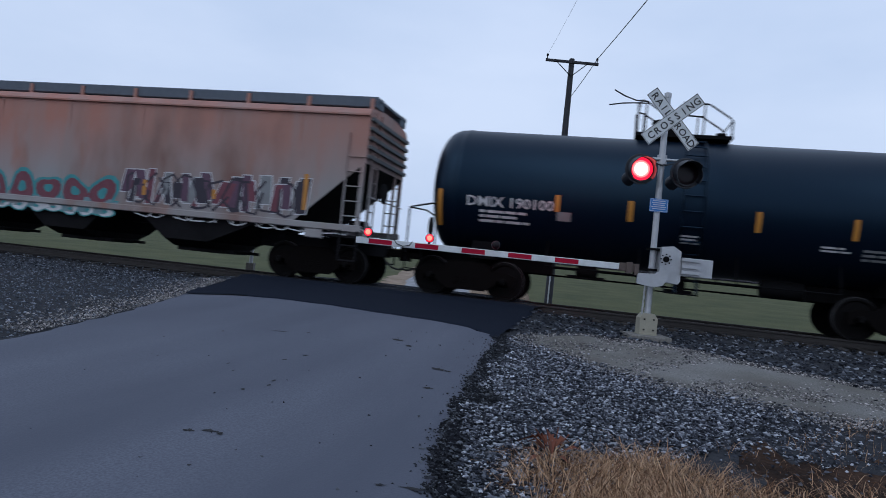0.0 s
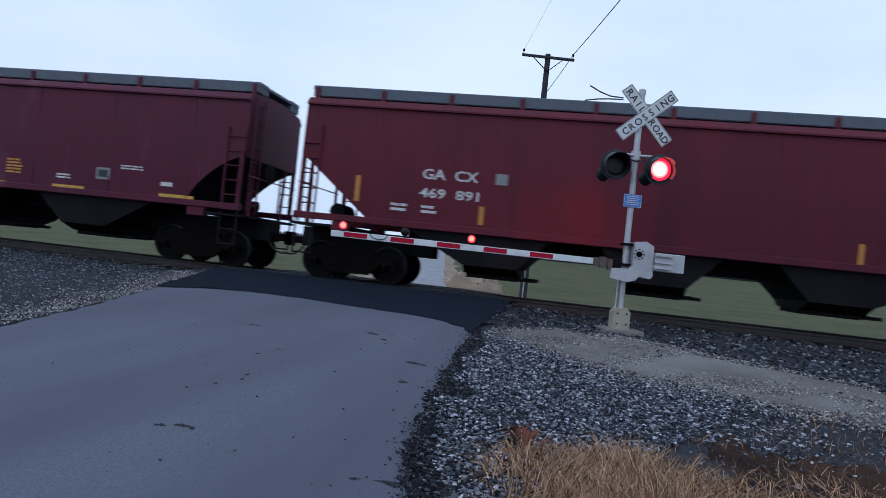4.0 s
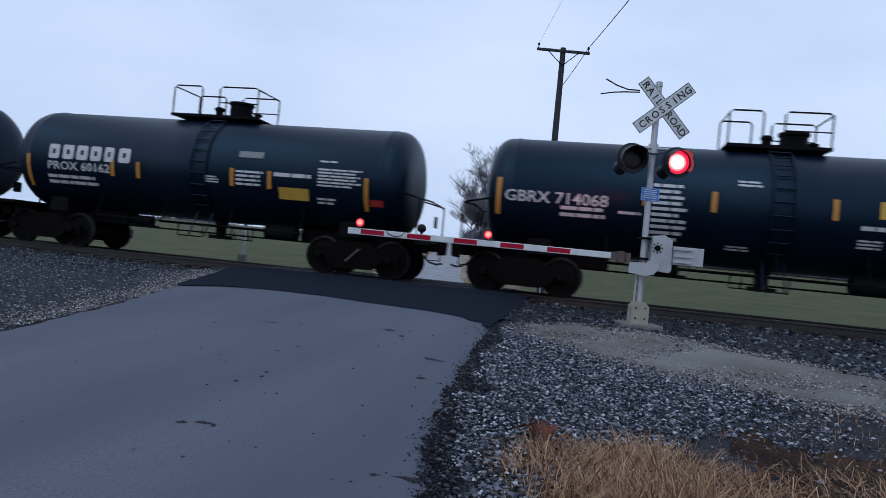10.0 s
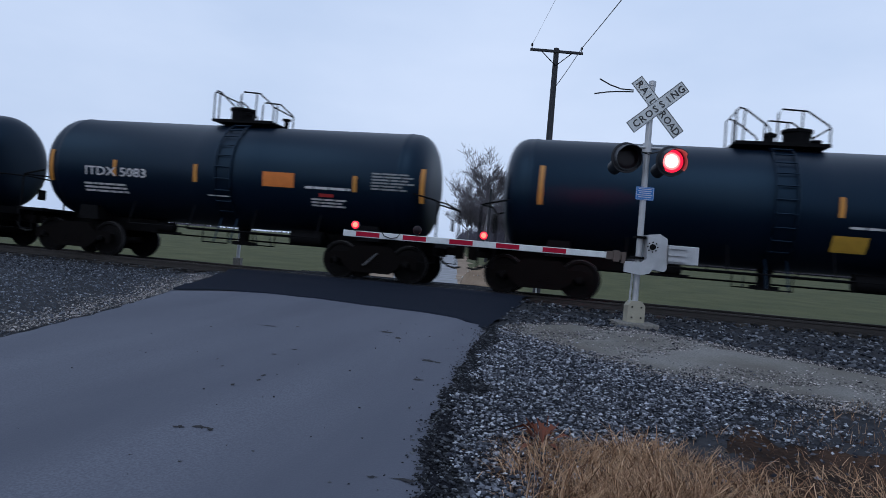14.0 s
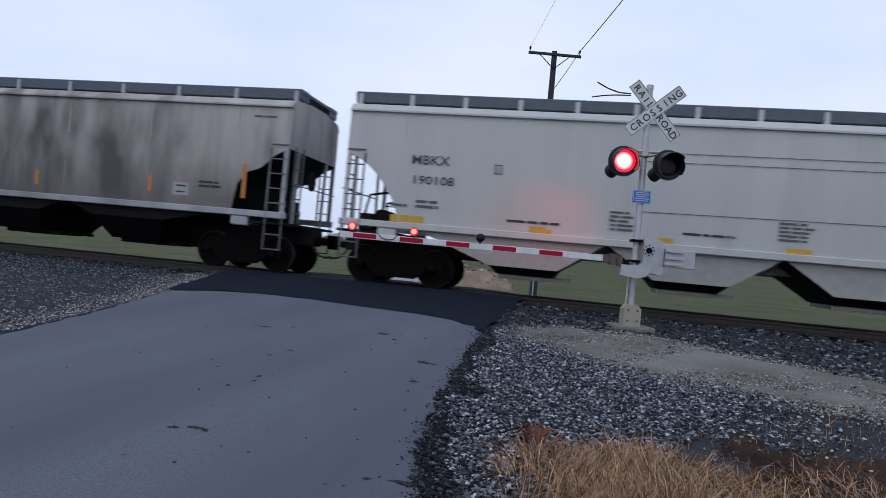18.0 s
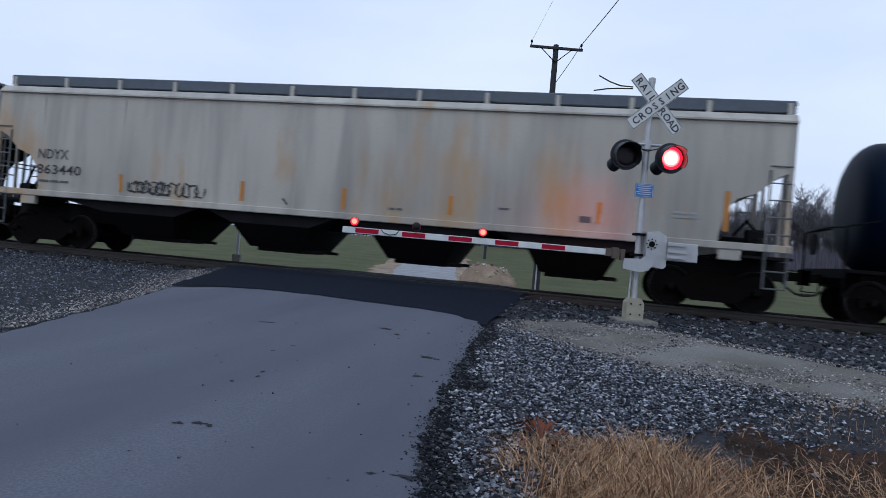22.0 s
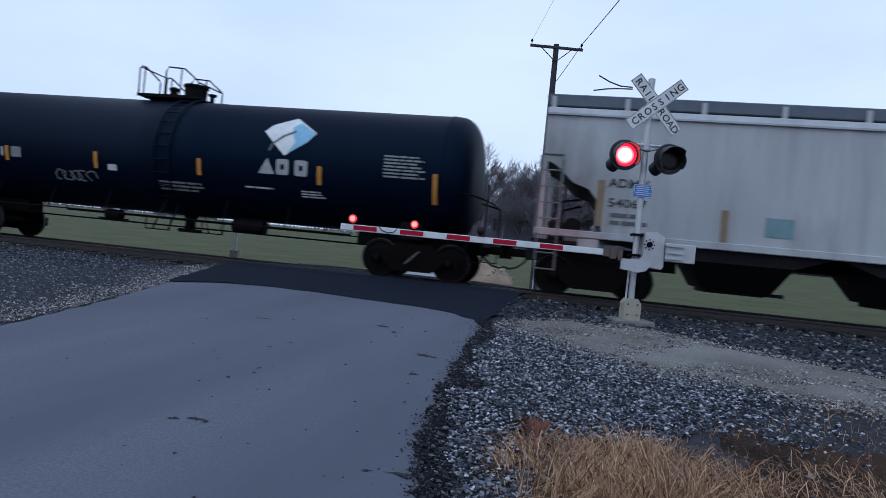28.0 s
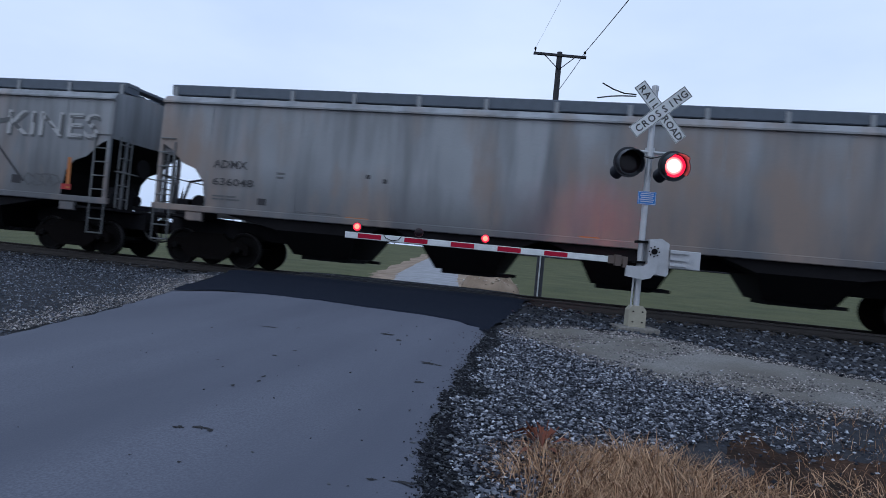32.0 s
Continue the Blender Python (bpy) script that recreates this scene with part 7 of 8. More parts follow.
def dress_10(side):
    side.text("GBRX 714068", -5.92, 2.13, 0.26, M_LETTER_W, 2.32)
    side.panel(-6.11, 1.80, 0.11, 0.84, M_YELLOW, "reflector")
    side.panel(-2.86, 2.22, 0.11, 0.41, M_YELLOW, "reflector")
    side.panel(-1.44, 2.19, 0.11, 0.45, M_YELLOW, "reflector")
    side.panel(0.94, 2.21, 0.11, 0.44, M_YELLOW, "reflector")
    side.panel(3.25, 2.22, 0.11, 0.42, M_YELLOW, "reflector")
    side.panel(5.48, 1.80, 0.11, 0.84, M_YELLOW, "reflector")
    side.lines(-2.67, 1.48, 0.76, 1.28, 10, M_LETTER_W)
    side.lines(-4.63, 1.83, 1.00, 0.29, 2, M_LETTER_W)
    side.panel(1.82, 2.30, 0.75, 0.36, M_AMBER, "placard")
    side.lines(1.51, 2.01, 1.32, 0.16, 1, M_LETTER_W)
    side.lines(1.49, 1.66, 0.46, 0.21, 3, M_LETTER_W)
    side.lines(2.47, 1.67, 0.33, 0.16, 2, M_LETTER_W)
    side.lines(3.41, 2.26, 1.10, 0.64, 7, M_LETTER_W)
    side.lines(3.40, 1.91, 0.90, 0.24, 3, M_LETTER_W)
    side.panel(4.78, 2.07, 0.44, 0.15, M_RED_P, "placard")
    side.lines(-0.92, 2.78, 0.54, 0.16, 2, M_LETTER_W)
    side.lines(-1.03, 1.41, 0.49, 0.12, 2, M_LETTER_W)
    side.lines(-3.36, 1.98, 0.60, 0.11, 1, M_LETTER_W)


def dress_11(side):
    side.text("GATX 60099", -4.40, 2.00, 0.25, M_LETTER_W, 2.02)
    side.panel(-5.01, 2.23, 0.87, 0.45, M_SMOKE, "placard")
    side.panel(-3.54, 2.08, 0.11, 0.44, M_YELLOW, "reflector")
    side.panel(-2.07, 2.11, 0.11, 0.45, M_YELLOW, "reflector")
    side.panel(-0.10, 2.12, 0.11, 0.44, M_YELLOW, "reflector")
    side.panel(1.42, 2.11, 0.11, 0.41, M_YELLOW, "reflector")
    side.panel(2.97, 2.10, 0.11, 0.42, M_YELLOW, "reflector")
    side.panel(4.92, 1.68, 0.11, 0.85, M_YELLOW, "reflector")
    side.panel(-0.50, 1.47, 0.40, 0.30, M_AMBER, "placard")
    side.panel(0.13, 1.50, 0.70, 0.30, M_G_OLIVE, "placard")
    side.lines(0.14, 2.09, 1.18, 0.12, 1, M_LETTER_W)
    side.lines(1.54, 1.87, 1.11, 0.34, 3, M_LETTER_W)
    side.lines(2.69, 1.75, 0.47, 0.23, 3, M_LETTER_W)
    side.panel(3.65, 2.53, 1.32, 0.40, M_TEALDIM, "placard")
    side.lines(3.73, 1.96, 1.05, 0.48, 5, M_LETTER_G)
    side.lines(-4.36, 1.62, 1.84, 0.22, 2, M_LETTER_W)
    side.lines(-2.10, 2.78, 0.55, 0.21, 2, M_LETTER_W)


def dress_12(side):
    side.text("GATX 50125", -4.45, 2.01, 0.22, M_LETTER_W, 2.00)
    side.panel(-5.22, 1.58, 0.11, 0.87, M_YELLOW, "reflector")
    side.panel(-2.34, 2.02, 0.11, 0.43, M_YELLOW, "reflector")
    side.panel(-0.52, 2.00, 0.11, 0.45, M_YELLOW, "reflector")
    side.panel(1.29, 1.99, 0.11, 0.44, M_YELLOW, "reflector")
    side.panel(2.73, 2.00, 0.11, 0.45, M_YELLOW, "reflector")
    side.panel(4.80, 1.58, 0.11, 0.88, M_YELLOW, "reflector")
    side.scrawl(-2.41, 1.79, 0.94, 0.25, 6, M_LETTER_W, None, 2)
    side.lines(-4.37, 1.73, 1.89, 0.16, 2, M_LETTER_W)
    side.panel(1.54, 2.07, 0.76, 0.35, M_ORANGE, "placard")
    side.panel(0.79, 1.49, 0.39, 0.31, M_AMBER, "placard")
    side.lines(-0.20, 1.66, 0.71, 0.30, 3, M_LETTER_G)
    side.lines(2.91, 2.03, 0.49, 0.29, 3, M_LETTER_W)
    side.lines(3.70, 2.03, 1.06, 0.49, 7, M_LETTER_W)
    side.lines(3.26, 1.60, 0.48, 0.31, 3, M_LETTER_G)
    side.panel(4.38, 1.76, 0.32, 0.13, M_RED_P, "placard")
    side.lines(2.44, 1.65, 0.56, 0.12, 1, M_LETTER_W)


def dress_13(side):
    side.text("ITDX 5083", -4.03, 2.11, 0.23, M_LETTER_W, 1.84)
    side.panel(-5.11, 1.89, 0.11, 0.83, M_YELLOW, "reflector")
    side.panel(-3.18, 2.10, 0.11, 0.43, M_YELLOW, "reflector")
    side.panel(-0.83, 2.09, 0.11, 0.45, M_YELLOW, "reflector")
    side.panel(3.46, 2.09, 0.11, 0.39, M_YELLOW, "reflector")
    side.panel(5.14, 1.93, 0.11, 0.81, M_YELLOW, "reflector")
    side.panel(1.10, 2.10, 0.84, 0.36, M_ORANGE, "placard")
    side.lines(-4.07, 1.66, 1.65, 0.27, 3, M_LETTER_W)
    side.lines(2.24, 2.08, 1.27, 0.11, 1, M_LETTER_W)
    side.lines(2.40, 1.68, 0.95, 0.22, 3, M_LETTER_W)
    side.lines(3.94, 2.16, 1.08, 0.44, 6, M_LETTER_G)
    side.lines(-0.44, 1.76, 0.81, 0.05, 1, M_LETTER_W)
    side.panel(2.60, 1.93, 0.37, 0.08, M_RED_P, "placard")


def dress_14(side):
    side.panel(1.01, 2.22, 0.11, 0.43, M_YELLOW, "reflector")
    side.panel(2.59, 2.19, 0.11, 0.42, M_YELLOW, "reflector")
    side.panel(4.78, 2.04, 0.11, 0.88, M_YELLOW, "reflector")
    side.panel(0.97, 1.51, 0.69, 0.34, M_AMBER, "placard")
    side.lines(2.31, 1.50, 0.58, 0.36, 3, M_LETTER_W)
    side.lines(3.52, 2.29, 1.14, 0.45, 6, M_LETTER_W)
    side.panel(4.26, 1.95, 0.38, 0.16, M_RED_P, "placard")
    side.lines(1.25, 1.98, 1.20, 0.09, 1, M_LETTER_W)
    side.panel(-5.21, 2.09, 0.11, 0.90, M_YELLOW, "reflector")
    side.panel(4.14, 2.93, 0.56, 0.11, M_LETTER_W, "placard")


def dress_15(side):
    side.text("SHPX 205637", -5.11, 2.08, 0.24, M_LETTER_K, 2.24)
    side.panel(-6.16, 1.97, 0.08, 0.85, M_OLDYELLOW, "reflector")
    side.panel(-2.30, 2.20, 0.08, 0.41, M_OLDYELLOW, "reflector")
    side.panel(1.43, 2.16, 0.08, 0.42, M_OLDYELLOW, "reflector")
    side.panel(3.51, 2.15, 0.08, 0.43, M_OLDYELLOW, "reflector")
    side.panel(5.98, 1.96, 0.08, 0.84, M_OLDYELLOW, "reflector")
    side.lines(-5.09, 1.72, 2.19, 0.28, 2, M_PALEGREY)
    side.lines(-2.12, 1.72, 0.91, 0.25, 3, M_DIMGREY)
    side.panel(1.64, 2.08, 0.71, 0.22, M_ORANGE, "placard")
    side.lines(1.60, 1.57, 1.21, 0.46, 6, M_DIMGREY)
    side.lines(4.81, 2.27, 1.02, 0.49, 7, M_DIMGREY)
    side.lines(3.64, 1.98, 0.82, 0.08, 1, M_LETTER_K)
    side.scrawl(-1.18, 1.39, 0.93, 0.53, 8, M_DIMGREY, None, 2)
    side.lines(5.92, 1.83, 0.37, 0.14, 2, M_LETTER_K)


def dress_16(side):
    side.text("TILX", -8.37, 2.44, 0.19, M_LETTER_K, 0.69)
    side.text("640596", -8.32, 2.01, 0.19, M_LETTER_K, 1.10)
    side.panel(-8.58, 1.60, 0.11, 0.94, M_OLDYELLOW, "reflector")
    side.panel(-2.50, 1.63, 0.11, 0.47, M_OLDYELLOW, "reflector")
    side.panel(0.11, 1.67, 0.11, 0.42, M_OLDYELLOW, "reflector")
    side.panel(2.75, 1.71, 0.11, 0.38, M_OLDYELLOW, "reflector")
    side.panel(6.13, 1.76, 0.11, 0.41, M_OLDYELLOW, "reflector")
    side.panel(8.73, 1.76, 0.11, 0.84, M_OLDYELLOW, "reflector")
    side.panel(6.84, 1.72, 0.44, 0.32, M_PALEGREY, "placard")
    side.panel(6.93, 1.79, 0.27, 0.19, M_LETTER_K, "placard")
    side.panel(-7.04, 1.62, 0.21, 0.14, M_LETTER_K, "placard")
    side.lines(8.89, 3.77, 0.79, 0.08, 1, M_DIMGREY)
    side.lines(7.56, 1.94, 0.66, 0.20, 2, M_LETTER_K)


def dress_17(side):
    side.text("MBKX", -8.23, 2.87, 0.22, M_LETTER_K, 0.92)
    side.text("190108", -8.20, 2.41, 0.20, M_LETTER_K, 1.03)
    side.panel(-8.63, 1.50, 0.82, 0.16, M_AMBER, "reflector")
    side.panel(-5.38, 1.51, 0.39, 0.13, M_AMBER, "reflector")
    side.panel(-5.30, 1.44, 0.44, 0.15, M_AMBER, "reflector")
    side.panel(-2.69, 1.45, 0.43, 0.16, M_AMBER, "reflector")
    side.panel(-0.02, 1.45, 0.50, 0.15, M_AMBER, "reflector")
    side.panel(2.60, 1.45, 0.41, 0.17, M_AMBER, "reflector")
    side.panel(5.14, 1.49, 0.43, 0.14, M_AMBER, "reflector")
    side.panel(7.98, 1.51, 0.93, 0.17, M_AMBER, "reflector")
    side.lines(-3.64, 1.67, 0.54, 0.46, 5, M_DIMGREY)
    side.lines(-0.19, 1.72, 0.70, 0.43, 5, M_DIMGREY)
    side.lines(3.40, 1.65, 0.64, 0.44, 6, M_DIMGREY)
    side.lines(6.53, 1.81, 0.65, 0.44, 5, M_DIMGREY)
    side.lines(7.67, 2.15, 0.75, 0.21, 2, M_DIMGREY)
    side.lines(4.53, 1.68, 1.16, 0.13, 1, M_LETTER_K)
    side.lines(-2.09, 1.69, 1.29, 0.09, 1, M_LETTER_K)
    side.lines(-5.89, 1.67, 1.27, 0.10, 1, M_LETTER_K)
    side.stroke([(-3.77, 3.43), (4.23, 3.52)], 0.015, M_DIMGREY, "painted_stroke")
    side.stroke([(-3.67, 3.23), (4.25, 3.32)], 0.015, M_DIMGREY, "painted_stroke")
    side.stroke([(-3.04, 2.14), (4.21, 2.23)], 0.015, M_DIMGREY, "painted_stroke")
    side.panel(-6.27, 2.75, 0.19, 0.22, M_DIMGREY, "placard")
    side.panel(-6.24, 2.77, 0.14, 0.17, M_PALEGREY, "placard")
    side.lines(-8.05, 1.83, 0.68, 0.23, 2, M_DIMGREY)
    side.lines(-8.66, 1.83, 0.48, 0.11, 1, M_DIMGREY)


def dress_18(side):
    side.text("TILX", -8.54, 2.47, 0.20, M_LETTER_K, 0.67)
    side.text("648829", -8.52, 2.03, 0.20, M_LETTER_K, 1.16)
    side.panel(-8.79, 1.78, 0.11, 0.81, M_OLDYELLOW, "reflector")
    side.panel(-6.15, 1.60, 0.11, 0.49, M_OLDYELLOW, "reflector")
    side.panel(-2.72, 1.62, 0.11, 0.48, M_OLDYELLOW, "reflector")
    side.panel(-0.14, 1.69, 0.11, 0.44, M_OLDYELLOW, "reflector")
    side.panel(2.51, 1.71, 0.11, 0.43, M_OLDYELLOW, "reflector")
    side.panel(5.88, 1.69, 0.11, 0.44, M_OLDYELLOW, "reflector")
    side.panel(8.61, 1.65, 0.11, 0.90, M_OLDYELLOW, "reflector")
    side.lines(-0.73, 2.27, 1.30, 0.11, 1, M_LETTER_K)
    side.panel(6.76, 1.73, 0.41, 0.26, M_PALEGREY, "placard")
    side.panel(6.82, 1.77, 0.29, 0.18, M_LETTER_K, "placard")
    side.lines(7.60, 1.86, 0.68, 0.19, 2, M_DIMGREY)
    side.lines(-0.70, 2.22, 1.26, 0.07, 1, M_LETTER_K)
    side.panel(-6.79, 2.24, 0.24, 0.22, M_DIMGREY, "placard")
    side.lines(-8.46, 1.72, 0.77, 0.18, 2, M_DIMGREY)
    side.panel(-6.76, 2.27, 0.18, 0.17, M_PALEGREY, "placard")


def dress_19(side):
    side.text("NDYX", -8.58, 2.33, 0.26, M_LETTER_K, 0.95)
    side.text("863440", -8.59, 1.93, 0.25, M_LETTER_K, 1.37)
    side.panel(-6.07, 1.58, 0.11, 0.46, M_OLDYELLOW, "reflector")
    side.panel(-2.64, 1.59, 0.11, 0.49, M_OLDYELLOW, "reflector")
    side.panel(0.02, 1.57, 0.11, 0.50, M_OLDYELLOW, "reflector")
    side.panel(2.63, 1.62, 0.11, 0.44, M_OLDYELLOW, "reflector")
    side.panel(5.97, 1.68, 0.11, 0.46, M_OLDYELLOW, "reflector")
    side.panel(8.59, 1.70, 0.11, 0.86, M_OLDYELLOW, "reflector")
    side.scrawl(-5.76, 1.56, 2.13, 0.37, 11, M_LETTER_K, None, 3)
    side.scrawl(-5.69, 1.59, 1.11, 0.29, 6, M_LETTER_K, None, 23)
    side.lines(7.57, 1.90, 0.63, 0.18, 2, M_PALEGREY)
    side.lines(1.18, 1.62, 0.37, 0.09, 1, M_DIMGREY)
    side.lines(3.80, 1.80, 0.28, 0.09, 1, M_DIMGREY)
    side.panel(5.61, 1.67, 0.25, 0.14, M_DIMGREY, "placard")
    side.stroke([(-1.49, 1.73), (-1.36, 1.58)], 0.05, M_LETTER_K, "painted_stroke")
    side.lines(-8.53, 1.68, 1.12, 0.11, 1, M_DIMGREY)


def dress_20(side):
    side.text("GATX 54703", -7.07, 2.17, 0.21, M_LETTER_G, 1.93)
    side.panel(-7.63, 1.78, 0.11, 0.70, M_YELLOW, "reflector")
    side.panel(-5.06, 2.03, 0.11, 0.42, M_YELLOW, "reflector")
    side.panel(-1.93, 2.03, 0.11, 0.42, M_YELLOW, "reflector")
    side.panel(1.11, 2.01, 0.11, 0.44, M_YELLOW, "reflector")
    side.panel(4.22, 2.10, 0.11, 0.40, M_YELLOW, "reflector")
    side.panel(-4.86, 2.16, 0.31, 0.22, M_LETTER_G, "placard")
    side.lines(-6.73, 1.87, 1.21, 0.18, 2, M_LETTER_W)
    side.panel(4.24, 2.04, 0.11, 0.44, M_YELLOW, "reflector")
    side.panel(7.07, 1.66, 0.11, 0.81, M_YELLOW, "reflector")
    side.panel(4.93, 2.08, 0.79, 0.28, M_AMBER, "placard")
    side.lines(5.92, 2.11, 1.05, 0.50, 6, M_LETTER_G)
    side.lines(-0.58, 1.53, 1.37, 0.25, 2, M_LETTER_G)
    side.lines(5.11, 1.63, 0.52, 0.16, 2, M_LETTER_G)
    side.lines(5.96, 1.55, 0.53, 0.27, 3, M_LETTER_W)


def dress_21(side):
    side.text("ADMX 31144", -7.16, 2.15, 0.21, M_LETTER_W, 1.88)
    side.panel(-4.52, 2.00, 0.11, 0.46, M_YELLOW, "reflector")
    side.panel(-1.29, 2.05, 0.11, 0.42, M_YELLOW, "reflector")
    side.panel(1.07, 2.06, 0.11, 0.43, M_YELLOW, "reflector")
    side.panel(4.03, 2.05, 0.11, 0.41, M_YELLOW, "reflector")
    side.panel(7.15, 1.70, 0.11, 0.80, M_YELLOW, "reflector")
    side.lines(-6.97, 1.74, 1.16, 0.34, 3, M_LETTER_W)
    side.lines(6.05, 2.14, 1.07, 0.51, 7, M_LETTER_W)
    side.lines(6.05, 1.65, 0.53, 0.26, 3, M_LETTER_W)
    side.lines(5.01, 1.79, 0.55, 0.10, 1, M_LETTER_W)
    side.panel(6.72, 1.84, 0.23, 0.07, M_LETTER_G, "placard")


def dress_22(side):
    side.text("ADMX 31332", -6.99, 2.17, 0.22, M_LETTER_W, 1.99)
    side.panel(-7.82, 1.80, 0.11, 0.84, M_YELLOW, "reflector")
    side.panel(-4.95, 1.99, 0.11, 0.43, M_YELLOW, "reflector")
    side.panel(-2.30, 2.02, 0.11, 0.42, M_YELLOW, "reflector")
    side.panel(0.69, 2.03, 0.11, 0.42, M_YELLOW, "reflector")
    side.panel(-4.72, 2.19, 0.31, 0.24, M_LETTER_G, "placard")
    side.lines(-7.10, 1.82, 1.69, 0.24, 3, M_LETTER_W)
    side.scrawl(-4.51, 1.77, 1.33, 0.41, 5, M_LETTER_G, None, 3)
    side.panel(6.46, 1.78, 0.11, 0.83, M_YELLOW, "reflector")
    side.lines(8.32, 2.49, 0.69, 0.35, 3, M_LETTER_W)


def dress_23(side):
    side.text("ADMX 31021", -6.82, 2.16, 0.24, M_LETTER_W, 2.01)
    side.panel(-7.63, 1.79, 0.11, 0.66, M_YELLOW, "reflector")
    side.panel(-4.74, 2.05, 0.11, 0.38, M_YELLOW, "reflector")
    side.panel(-2.00, 2.02, 0.11, 0.42, M_YELLOW, "reflector")
    side.panel(0.99, 2.05, 0.11, 0.41, M_YELLOW, "reflector")
    side.panel(4.21, 2.04, 0.11, 0.44, M_YELLOW, "reflector")
    side.panel(7.08, 1.80, 0.11, 0.70, M_YELLOW, "reflector")
    side.shape([(2.70, 3.26), (2.87, 3.45), (3.42, 3.68), (4.05, 3.30), (3.86, 3.04), (3.33, 2.68)], M_LEAFWHITE, "emblem", "white diamond emblem")
    side.shape([(3.39, 3.40), (3.56, 3.55), (4.02, 3.30), (3.86, 3.04), (3.39, 2.72), (3.55, 3.02)], M_LEAFBLUE, "emblem_leaf", "pale blue leaf shape")
    side.stroke([(2.92, 2.78), (2.99, 2.96), (3.22, 3.16), (3.52, 3.32)], 0.06, M_DIMGREY, "emblem_vein")
    side.shape([(2.67, 2.21), (3.10, 2.21), (2.90, 2.60)], M_PALEGREY, "word_mark", "pale wedge shape")
    side.blocks(3.14, 2.21, 0.96, 0.38, 2, M_PALEGREY, None, 3)
    side.lines(-6.78, 1.78, 1.63, 0.22, 3, M_LETTER_W)
    side.panel(-1.59, 2.00, 0.26, 0.15, M_LETTER_W, "placard")
    side.lines(-0.14, 1.61, 1.41, 0.26, 3, M_LETTER_G)
    side.lines(2.29, 1.83, 0.82, 0.07, 1, M_LETTER_W)
    side.lines(3.79, 1.71, 0.64, 0.18, 3, M_LETTER_W)
    side.lines(5.87, 2.32, 1.07, 0.56, 7, M_LETTER_G)
    side.scrawl(-3.20, 1.67, 1.18, 0.27, 5, M_LETTER_G, None, 5)
    side.panel(-4.55, 2.15, 0.31, 0.27, M_LETTER_G, "placard")


def dress_24(side):
    side.text("ADMX", -8.41, 2.50, 0.20, M_LETTER_K, 0.88)
    side.text("54067", -8.40, 2.07, 0.19, M_LETTER_K, 0.83)
    side.panel(-8.64, 1.62, 0.16, 1.02, M_BROWNSTRIPE, "reflector")
    side.panel(-6.04, 1.50, 0.16, 0.68, M_BROWNSTRIPE, "reflector")
    side.panel(-2.55, 1.62, 0.16, 0.54, M_BROWNSTRIPE, "reflector")
    side.panel(0.09, 1.60, 0.16, 0.52, M_BROWNSTRIPE, "reflector")
    side.panel(2.68, 1.60, 0.16, 0.54, M_BROWNSTRIPE, "reflector")
    side.panel(6.07, 1.69, 0.16, 0.42, M_BROWNSTRIPE, "reflector")
    side.panel(8.70, 1.68, 0.16, 0.92, M_BROWNSTRIPE, "reflector")
    side.shape([(-0.52, 3.31), (-0.38, 3.55), (0.16, 3.89), (0.81, 3.45), (0.60, 3.25), (0.07, 2.81)], M_LEAFWHITE, "emblem", "white diamond emblem")
    side.shape([(0.42, 3.73), (0.81, 3.45), (0.60, 3.25), (0.11, 2.82), (0.41, 3.27)], M_DEEPBLUE, "emblem_leaf", "deep blue leaf shape")
    side.shape([(-0.45, 3.37), (-0.33, 3.58), (0.16, 3.87), (0.30, 3.79), (-0.11, 3.57)], M_DEEPBLUE, "emblem_leaf", "deep blue leaf shape")
    side.stroke([(-0.15, 2.90), (-0.04, 3.17), (0.24, 3.50)], 0.05, M_DEEPBLUE, "emblem_vein")
    side.shape([(-0.48, 2.31), (-0.08, 2.31), (-0.28, 2.72)], M_G_TEALGREY, "word_mark", "blue-grey wedge shape")
    side.blocks(-0.03, 2.31, 0.88, 0.41, 2, M_G_TEALGREY, None, 4)
    side.panel(-5.15, 1.69, 0.56, 0.40, M_G_TEALGREY, "placard")
    side.panel(6.85, 1.67, 0.41, 0.30, M_PALEGREY, "placard")
    side.panel(6.89, 1.71, 0.33, 0.22, M_LETTER_K, "placard")
    side.panel(7.48, 2.58, 0.16, 0.21, M_LETTER_K, "placard")
    side.panel(8.01, 2.60, 0.13, 0.20, M_LETTER_K, "placard")
    side.panel(7.86, 2.83, 0.10, 0.14, M_LETTER_K, "placard")
    side.scrawl(7.38, 1.75, 0.89, 0.19, 5, M_DIMGREY, None, 3)
    side.scrawl(-1.61, 1.64, 0.7, 0.16, 3, M_DIMGREY, None, 31)
    side.lines(-8.32, 1.64, 0.83, 0.33, 2, M_DIMGREY)


